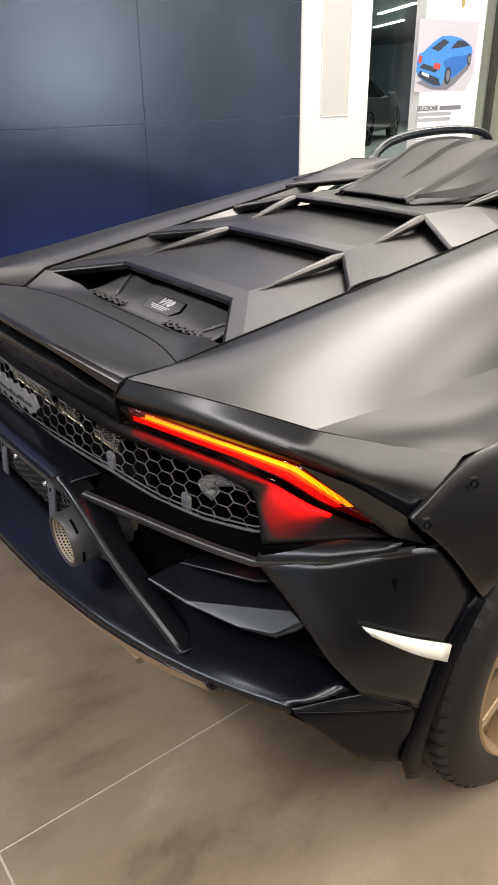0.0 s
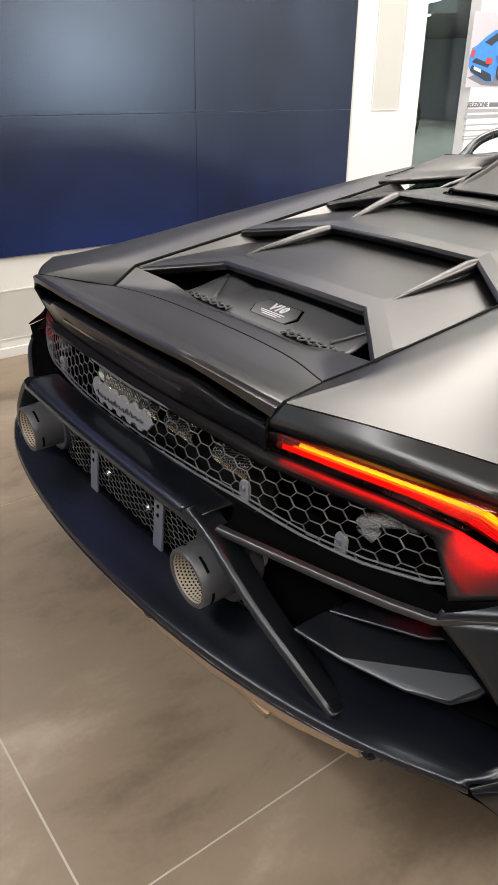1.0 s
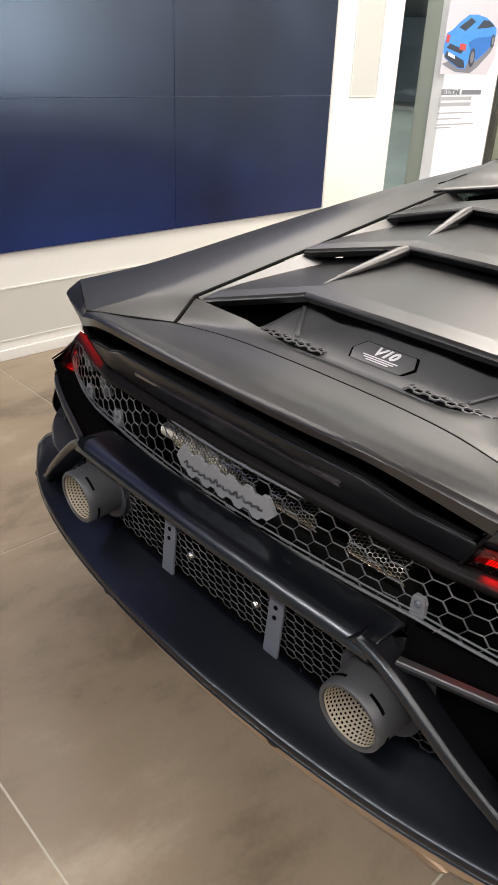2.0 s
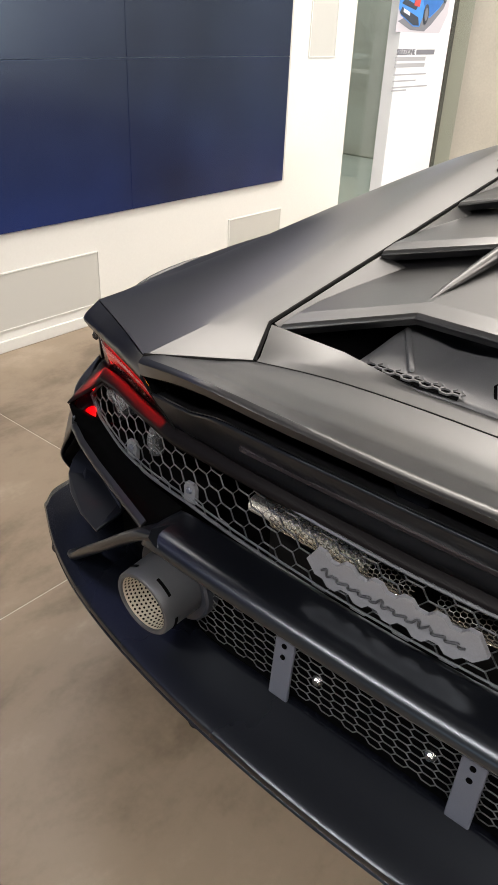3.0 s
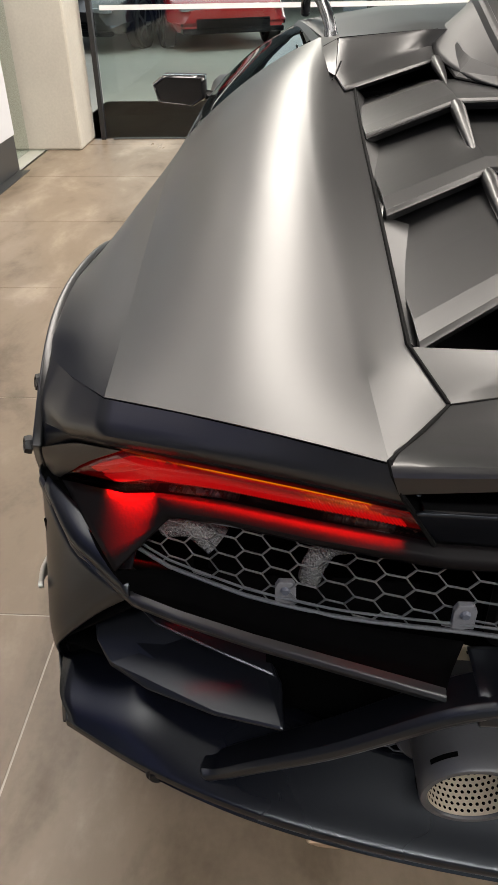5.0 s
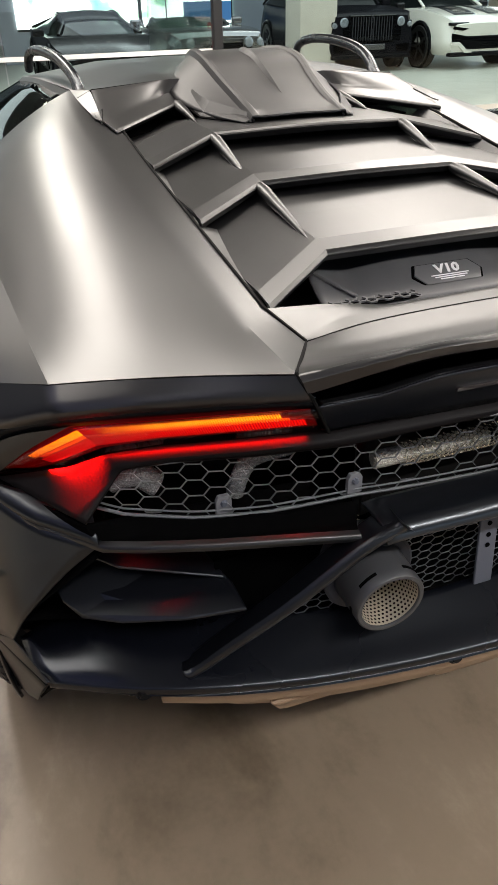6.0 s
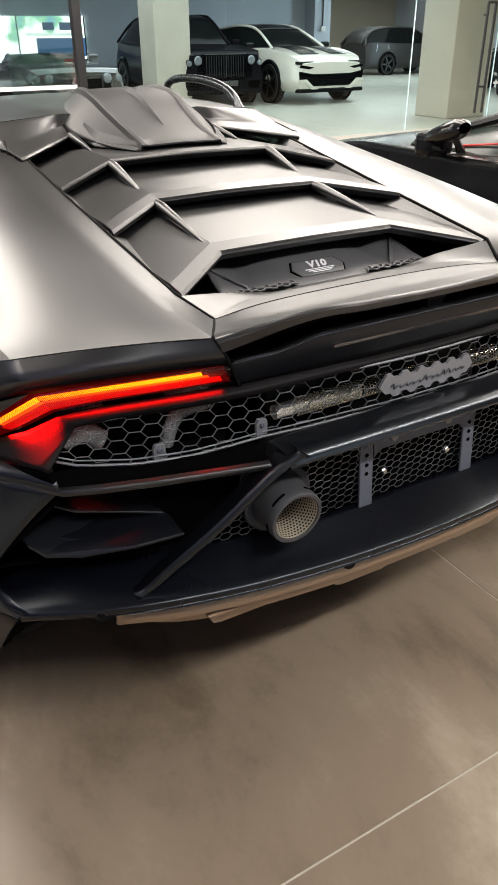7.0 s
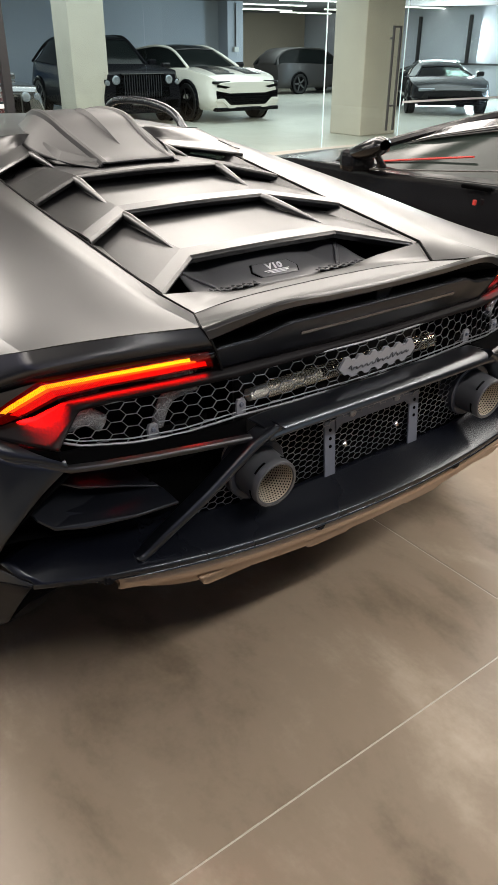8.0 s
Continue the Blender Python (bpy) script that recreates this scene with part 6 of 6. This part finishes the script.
            ob.location = (sgn * (hw + 0.022), ax, wheel_r)
            v, f = lathe_data([(wheel_r * 0.71, 0.0), (wheel_r * 0.66, -0.04), (wheel_r * 0.64, -0.12), (0.001, -0.12)], "x", (0, 0, 0), 28)
            ob = mesh("rim", [Vector((p.x * sgn, p.y, p.z)) for p in v], f, DEEP, w, smooth=True)
            ob.location = (sgn * (hw + 0.022), ax, wheel_r)
            for k in range(5):
                t = 2 * math.pi * k / 5
                d, q = Vector((0, math.cos(t), math.sin(t))), Vector((0, -math.sin(t), math.cos(t)))
                a, b = d * 0.03, d * wheel_r * 0.69
                pp = [a + q * 0.03, a - q * 0.03, b - q * 0.022, b + q * 0.022]
                bk = Vector((-0.03 * sgn, 0, 0))
                ob = mesh("spoke", pp + [p + bk for p in pp], [(0, 1, 2, 3), (7, 6, 5, 4), (0, 4, 5, 1), (1, 5, 6, 2), (2, 6, 7, 3), (3, 7, 4, 0)], rim, w)
                ob.location = (sgn * (hw + 0.018), ax, wheel_r)
            arch = []
            for k in range(15):
                t = math.pi * (k / 14) * 1.06 - 0.09
                arch.append((sgn * (hw + 0.008), ax + (wheel_r + 0.045) * math.cos(t), wheel_r + (wheel_r + 0.045) * math.sin(t)))
            tube("arch", arch, 0.028, PLASTIC, c, seg=6)
            v, f = lathe_data([(0.001, 0.0), (wheel_r + 0.035, 0.0), (wheel_r + 0.035, -0.02), (0.001, -0.02)], "x", (0, 0, 0), 24)
            ob = mesh("arch_shadow_gap", [Vector((p.x * sgn, p.y, p.z)) for p in v], f, DEEP, c)
            ob.location = (sgn * (hw + 0.012), ax, wheel_r)
        z = lamps
        v, f = box_data((sgn * hw * 0.45 if sgn > 0 else -hw * 0.86, 0.02, z[0]), (hw * 0.86 if sgn > 0 else -hw * 0.45, 0.16, z[1]))
        rounded(mesh("headlamp", v, f, lamp_mat or LAMPGLASS, c, "dark slim headlamp" if lamp_mat else "clear headlamp"), 0.02)
    v, f = box_data((-hw * 0.62, -0.012, grille[0]), (hw * 0.62, 0.10, grille[1]))
    gr = rounded(mesh("grille", v, f, DEEP, c), 0.02)
    for k in range(5):
        z = grille[0] + (grille[1] - grille[0]) * (k + 0.5) / 5
        box("slat", (-hw * 0.58, -0.02, z - 0.01), (hw * 0.58, -0.0125, z + 0.01), PLASTIC, gr)
    v, f = box_data((-hw * 0.85, -0.03, low - 0.02), (hw * 0.85, 0.15, low + 0.06))
    rounded(mesh("splitter", v, f, PLASTIC, c), 0.02)
    return c


LAMPGLASS = mat("lamp_glass", (0.35, 0.38, 0.42), 0.08, metal=0.5, grain=0.3, gscale=40)
SUV = [(0.0, 0.80, 0.80, 0.86, 0.6), (0.25, 0.93, 0.93, 0.90, 0.6), (0.8, 1.03, 1.03, 0.92, 0.6), (1.35, 1.08, 1.08, 0.93, 0.62), (2.15, 1.06, 1.44, 0.94, 0.60), (2.7, 1.06, 1.53, 0.95, 0.60), (3.4, 1.08, 1.52, 0.95, 0.58), (4.4, 1.12, 1.40, 0.93, 0.56), (5.0, 1.10, 1.12, 0.88, 0.5)]
TALL = [(0.0, 0.98, 0.98, 0.88, 0.6), (0.25, 1.05, 1.05, 0.92, 0.6)] + [(s, zb + 0.06, zr + (0.20 if zr > zb + 0.01 else 0.06), wb, wr + 0.04) for s, zb, zr, wb, wr in SUV[2:]]
OPENTOP = [(0.0, 0.78, 0.78, 0.82, 0.6), (0.25, 0.86, 0.86, 0.86, 0.6), (0.9, 0.90, 0.90, 0.90, 0.6), (1.55, 0.92, 0.92, 0.90, 0.6), (2.05, 0.93, 1.06, 0.88, 0.66), (2.20, 0.93, 0.935, 0.88, 0.62), (3.6, 0.97, 0.975, 0.90, 0.56), (4.5, 0.98, 0.985, 0.88, 0.5), (5.0, 0.94, 0.945, 0.82, 0.5)]
HATCH = [(0.0, 0.66, 0.66, 0.76, 0.6), (0.25, 0.80, 0.80, 0.82, 0.6), (0.9, 0.95, 0.95, 0.86, 0.6), (1.2, 0.97, 0.97, 0.87, 0.6), (1.8, 0.97, 1.38, 0.88, 0.58), (2.4, 0.98, 1.50, 0.88, 0.58), (3.6, 1.02, 1.47, 0.88, 0.56), (4.1, 1.02, 1.25, 0.86, 0.56), (4.3, 0.95, 0.97, 0.82, 0.5)]
SPORT = [(0.0, 0.56, 0.56, 0.80, 0.5), (0.4, 0.70, 0.70, 0.92, 0.5), (1.1, 0.82, 0.82, 0.95, 0.5), (1.5, 0.84, 0.84, 0.95, 0.5), (2.1, 0.84, 1.06, 0.95, 0.55), (2.6, 0.86, 1.17, 0.95, 0.54), (3.1, 0.88, 1.18, 0.96, 0.52), (3.7, 0.92, 1.10, 0.97, 0.5), (4.5, 0.90, 0.92, 0.92, 0.5)]
CARWHITE = mat("car_white", (0.72, 0.69, 0.62), 0.2, coat=0.8, grain=0.02)
CARBLACK = mat("car_black", (0.008, 0.008, 0.009), 0.20, spec=0.3, coat=0.15, grain=0.05)
SUVBLACK = mat("suv_black", (0.008, 0.008, 0.010), 0.24, spec=0.02, grain=0.05)
CARGREY = mat("car_grey", (0.032, 0.029, 0.029), 0.42, metal=0.0, coat=0.1, grain=0.05)
CARSILVER = mat("car_silver", (0.20, 0.20, 0.21), 0.22, metal=0.8, coat=0.8, grain=0.05)
CARRED = mat("car_red", (0.42, 0.015, 0.02), 0.2, coat=0.9, grain=0.05)
SIDEGLASS = mat("green_tinted_glass", (0.016, 0.022, 0.019), 0.12, spec=0.05, grain=0.1, gscale=30)
YELLOW = mat("caliper_yellow", (0.7, 0.45, 0.03), 0.4, grain=0.1)
white_suv = plain_car("white_suv", "white sporty SUV with black bonnet panels and dark roof", (9.45, 13.3), 0, SUV, 2.0, (0.95, 3.95), 0.40, CARWHITE, CARBLACK, rim=FRAME, lamps=(0.78, 0.84), grille=(0.36, 0.60), lamp_mat=CARBLACK, glass_mat=DARKGLASS)
black_suv = plain_car("black_suv", "glossy black luxury SUV with round headlamps", (7.15, 13.9), -5, TALL, 2.0, (0.95, 3.95), 0.40, SUVBLACK, SUVBLACK, lamps=(0.80, 0.90), grille=(0.55, 0.94), glass_mat=DARKGLASS, lamp_mat=CARBLACK)
convertible = plain_car("silver_convertible", "dark silver open-topped car with round headlamps, nose outwards", (3.55, 12.6), 0, OPENTOP, 1.9, (0.9, 4.0), 0.36, CARSILVER, CARSILVER, lamps=(0.58, 0.68), grille=(0.35, 0.70), glass_mat=TINT)
for s in (1, -1):
    for x, z, r in ((0.52, 0.70, 0.075), (0.73, 0.70, 0.055)):
        v, f = lathe_data([(0.001, -0.030), (r * 0.75, -0.034), (r * 0.95, -0.024), (r, -0.030), (r * 1.12, -0.016), (r * 1.12, 0.04)], "y", (s * x, 0.0, z), 20)
        mesh("round_lamp", v, f, LAMPGLASS, convertible, "round clear headlamp", smooth=True)
box("grille_rim", (-0.42, -0.040, 0.742), (0.42, -0.020, 0.760), STEEL, convertible, bevel=0.004)
box("grille_rim", (-0.42, -0.040, 0.330), (0.42, -0.020, 0.345), STEEL, convertible, bevel=0.004)
for s in (1, -1):
    box("grille_rim", (s * 0.42 - 0.01, -0.040, 0.330), (s * 0.42 + 0.01, -0.020, 0.760), STEEL, convertible, bevel=0.004)
plain_car("dark_coupe", "dark low coupe parked in the hall", (1.75, 12.3), 0, SPORT, 1.95, (0.95, 3.5), 0.35, CARBLACK, CARBLACK, lamps=(0.55, 0.62), grille=(0.28, 0.45))
plain_car("grey_hatchback", "matt dark grey hatchback by the recess wall", (21.4, 22.6), 90, HATCH, 1.8, (0.8, 3.4), 0.34, CARGREY, CARGREY, lamps=(0.68, 0.78), glass_mat=DARKGLASS)
plain_car("red_coupe", "glossy red sports car behind the glass", (-1.6, 12.6), 20, SPORT, 1.95, (0.95, 3.5), 0.35, CARRED, CARRED, lamps=(0.55, 0.62), grille=(0.28, 0.45))
# Added car: stands in for a car's reflection in the glass front.
plain_car("dark_coupe", "black car added in place of a reflection in the glass", (14.6, 11.8), -40, SPORT, 1.95, (0.95, 3.5), 0.35, CARBLACK, CARBLACK, lamps=(0.55, 0.62), grille=(0.28, 0.45))
plain_car("grey_suv", "grey SUV parked beyond the side glass", (-15.0, 16.6), -150, SUV, 1.95, (0.95, 3.95), 0.38, CARGREY, CARGREY, lamps=(0.84, 0.94), grille=(0.42, 0.72), glass_mat=DARKGLASS)
side_car = plain_car("black_sports_car", "glossy black sports car parked alongside, red trim inside", (2.98, 4.0), 180, SPORT, 1.95, (0.95, 3.5), 0.35, CARBLACK, CARBLACK, lamps=(0.55, 0.62), grille=(0.28, 0.45), glass_mat=SIDEGLASS)

plain_car("dark_coupe", "dark sports car parked behind the near glass", (-4.3, 12.4), -15, SPORT, 1.95, (0.95, 3.5), 0.35, CARBLACK, CARBLACK, lamps=(0.55, 0.62), grille=(0.28, 0.45))
# angular front of the white SUV
for s in (1, -1):
    for ax in (0.95, 3.95):
        ob = solid("brake_caliper", [(s * 0.965, ax + 0.10, 0.28), (s * 0.965, ax + 0.17, 0.31), (s * 0.965, ax + 0.19, 0.40), (s * 0.965, ax + 0.17, 0.49), (s * 0.965, ax + 0.10, 0.52)], (-s * 0.05, 0, 0), YELLOW, white_suv, "yellow brake caliper", both=False, bevel=0.006)
    for nm, pts, mt in (("headlamp_lens", [(s * 0.46, 0.725), (s * 0.80, 0.775), (s * 0.83, 0.725), (s * 0.60, 0.690)], DEEP), ("front_intake", [(s * 0.50, 0.60), (s * 0.84, 0.655), (s * 0.84, 0.50), (s * 0.62, 0.42)], DEEP), ("front_blade", [(s * 0.36, 0.33), (s * 0.44, 0.33), (s * 0.66, 0.50), (s * 0.84, 0.50), (s * 0.84, 0.44), (s * 0.68, 0.43), (s * 0.52, 0.29), (s * 0.36, 0.29)], CARWHITE)):
        ob = solid(nm, [(x, -0.006 if mt is DEEP else -0.028, z) for x, z in pts], (0, 0.03, 0), mt, white_suv, both=False, bevel=0.006)
    panel("bonnet_panel", [[(s * 0.16, 0.30, 0.972), (s * 0.62, 0.34, 0.958)], [(s * 0.12, 0.80, 1.062), (s * 0.58, 0.80, 1.052)], [(s * 0.10, 1.30, 1.106), (s * 0.56, 1.28, 1.098)]], CARBLACK, white_suv, nu=5, nv=9, thick=0.012, both=False)
    for x, z, r in ((0.60, 0.88, 0.085), (0.79, 0.83, 0.05)):
        v, f = lathe_data([(0.001, -0.035), (r * 0.8, -0.035), (r, -0.02), (r * 1.1, 0.02)], "y", (s * x, 0.0, z), 20)
        mesh("round_lamp", v, f, LAMPGLASS, black_suv, "round clear headlamp", smooth=True)
    solid("front_intake", [(s * 0.52, -0.006, 0.48), (s * 0.82, -0.006, 0.50), (s * 0.80, -0.006, 0.36), (s * 0.56, -0.006, 0.36)], (0, 0.03, 0), DEEP, black_suv, both=False, bevel=0.006)
solid("chrome_frame", [(-0.46, -0.014, 0.52), (0.46, -0.014, 0.52), (0.50, -0.014, 1.0), (-0.50, -0.014, 1.0)], (0, 0.02, 0), DEEP, black_suv, both=False, bevel=0.008)
for k in range(16):
    box("grille_bar", (-0.425 + k * 0.055, -0.030, 0.56), (-0.415 + k * 0.055, -0.0145, 0.97), COLLAR, black_suv)
box("chrome_bar", (-0.48, -0.034, 0.985), (0.48, -0.0145, 1.0), STEEL, black_suv, bevel=0.004)
box("bumper_plate", (-0.27, -0.05, 0.40), (0.27, -0.0145, 0.50), CARSILVER, black_suv, bevel=0.006)
# near door of the black car: mirror on its arm, red seam inside the window
rows = []
for u, g in ((0.0, 0.50), (0.04, 0.95), (0.12, 1.0), (0.22, 0.80), (0.32, 0.45), (0.38, 0.12)):
    rows.append([(1.035 + 0.085 * g * math.cos(k * math.pi / 6), 2.14 - u, 0.985 - 0.30 * u + (0.060 if k <= 6 else 0.045) * g * math.sin(k * math.pi / 6)) for k in range(13)])
verts, faces = sheet(rows, 25, 14, True, True)
mesh("mirror_housing", verts, faces, CARBLACK, side_car, "gloss black door mirror", smooth=True)
tube("mirror_arm", [(0.92, 2.02, 0.85), (0.97, 2.04, 0.90), (1.02, 2.05, 0.95)], [0.026, 0.018, 0.022], CARBLACK, side_car, seg=8)
tube("red_seam", [(0.78, 1.86, 0.858), (0.78, 2.2, 0.905), (0.78, 2.54, 0.950)], 0.006, POSTRED, side_car, "red interior seam", seg=6)
# Steel tube stands in for the highlight along the door top.
tube("window_highlight", [(0.978, 1.98, 0.842), (0.975, 2.4, 0.882), (0.970, 2.85, 0.928)], 0.005, STEEL, side_car, "steel line in place of the highlight under the window", seg=6)
box("door_handle", (0.955, 2.64, 0.826), (0.985, 2.81, 0.846), DEEP, side_car, "dark recessed handle", bevel=0.006)
def side_glass_at(at, up):
    zb, zr, wb, wr = (float(np.interp(at, [p[0] for p in SPORT[3:8]], [p[q] if q != 2 or p[0] > 1.5 else 0.855 for p in SPORT[3:8]])) for q in (1, 2, 3, 4))
    low, top = Vector((wb * 0.45 + wr * 0.45, at, (zb + zr) / 2)), Vector((wr * 0.96, at, zr - 0.025))
    return low.lerp(top, up) + Vector((0.014, 0, 0.010))


ats = [1.62 + 0.1 * k for k in range(20)]
verts, faces = sheet([[side_glass_at(a, 1.12) for a in ats], [side_glass_at(a, 0.80) for a in ats], [side_glass_at(a, 0.45) for a in ats]], 20, 5, True, True)
shell(mesh("roof_frame", verts, faces, GLOSS, side_car, "gloss black frame over the window", smooth=True), 0.012)
# Thin steel tube imitates the highlight on the window's upper edge.
tube("window_top_highlight", [side_glass_at(a, 0.42) + Vector((0.006, 0, 0)) for a in ats], 0.004, STEEL, side_car, "thin steel line in place of the highlight over the window", seg=6)
tagged(box("door_tag", (1.985, 1.25, 0.755), (1.999, 1.268, 0.782), POSTRED, bevel=0.003), "small red tag on the black car's door", "tag")
# bright outside window at the hall's far end
OUT = bpy.data.materials.new("outside_view")
OUT.use_nodes = True
on, ol = OUT.node_tree.nodes, OUT.node_tree.links
on.remove(on["Principled BSDF"])
em, tn, rp, tc = on.new("ShaderNodeEmission"), on.new("ShaderNodeTexNoise"), on.new("ShaderNodeValToRGB"), on.new("ShaderNodeTexCoord")
tn.inputs["Scale"].default_value = 1.4
els = rp.color_ramp.elements
els[0].position, els[0].color = 0.30, (0.10, 0.24, 0.45, 1)
els[1].position, els[1].color = 0.50, (0.95, 1.0, 1.0, 1)
k = els.new(0.42)
k.color = (0.25, 0.45, 0.30, 1)
em.inputs["Strength"].default_value = 4.5
VIEWBLUE, VIEWDARK, VIEWWHITE = glow("view_blue", (0.08, 0.22, 0.50), 1.1), glow("view_dark_blue", (0.10, 0.18, 0.34), 1.0), glow("view_white", (0.95, 1.0, 1.0), 2.6)
ol.new(tc.outputs["Object"], tn.inputs["Vector"]), ol.new(tn.outputs["Fac"], rp.inputs[0]), ol.new(rp.outputs[0], em.inputs[0]), ol.new(em.outputs[0], on["Material Output"].inputs[0])
win = thing("window_3", "bright window showing daylight, greenery and a blue building", "window", at=(3.7, 20.46, 0.76))
win["kind"] = "structure"
box("view", (-2.8, 0, 0.0), (2.8, 0.03, 1.0), OUT, win)
for nm, x0, x1, z0, z1, mt in (("view_building", 1.45, 2.78, 0.06, 0.50, VIEWBLUE), ("view_window", 1.65, 1.95, 0.68, 0.86, VIEWDARK), ("view_window", 2.10, 2.45, 0.68, 0.86, VIEWDARK), ("view_ledge", 1.20, 2.78, 0.55, 0.62, VIEWWHITE)):
    box(nm, (x0, -0.006, z0), (x1, -0.001, z1), mt, win)
for x, w in ((0.29, 0.09), (0.98, 0.025), (2.77, 0.03)):
    box("window_frame", (x - w / 2, -0.04, 0), (x + w / 2, -0.008, 1.0), FRAME, win)
box("window_sill", (-2.8, -0.08, -0.05), (2.8, -0.001, -0.001), FRAME, win)

# ---------------------------------------------------------------- floor tiles
verts, faces = box_data((0, 0, -0.012), (TX - 0.005, TY - 0.005, 0.0))
tile_mesh = None
for i in range(-2, 9):
    for j in range(-5, 9):
        x0, y0 = XJ + i * TX + 0.003, YJ + j * TY + 0.003
        if x0 > 12.2 or y0 + TY > 8.9:
            continue
        if tile_mesh is None:
            ob = mesh("floor_tile", verts, faces, FLOORTILE, floor)
            tile_mesh = ob.data
        else:
            ob = new("floor_tile", tile_mesh)
            ob.parent = floor
        ob.location = (x0, y0, 0.0)
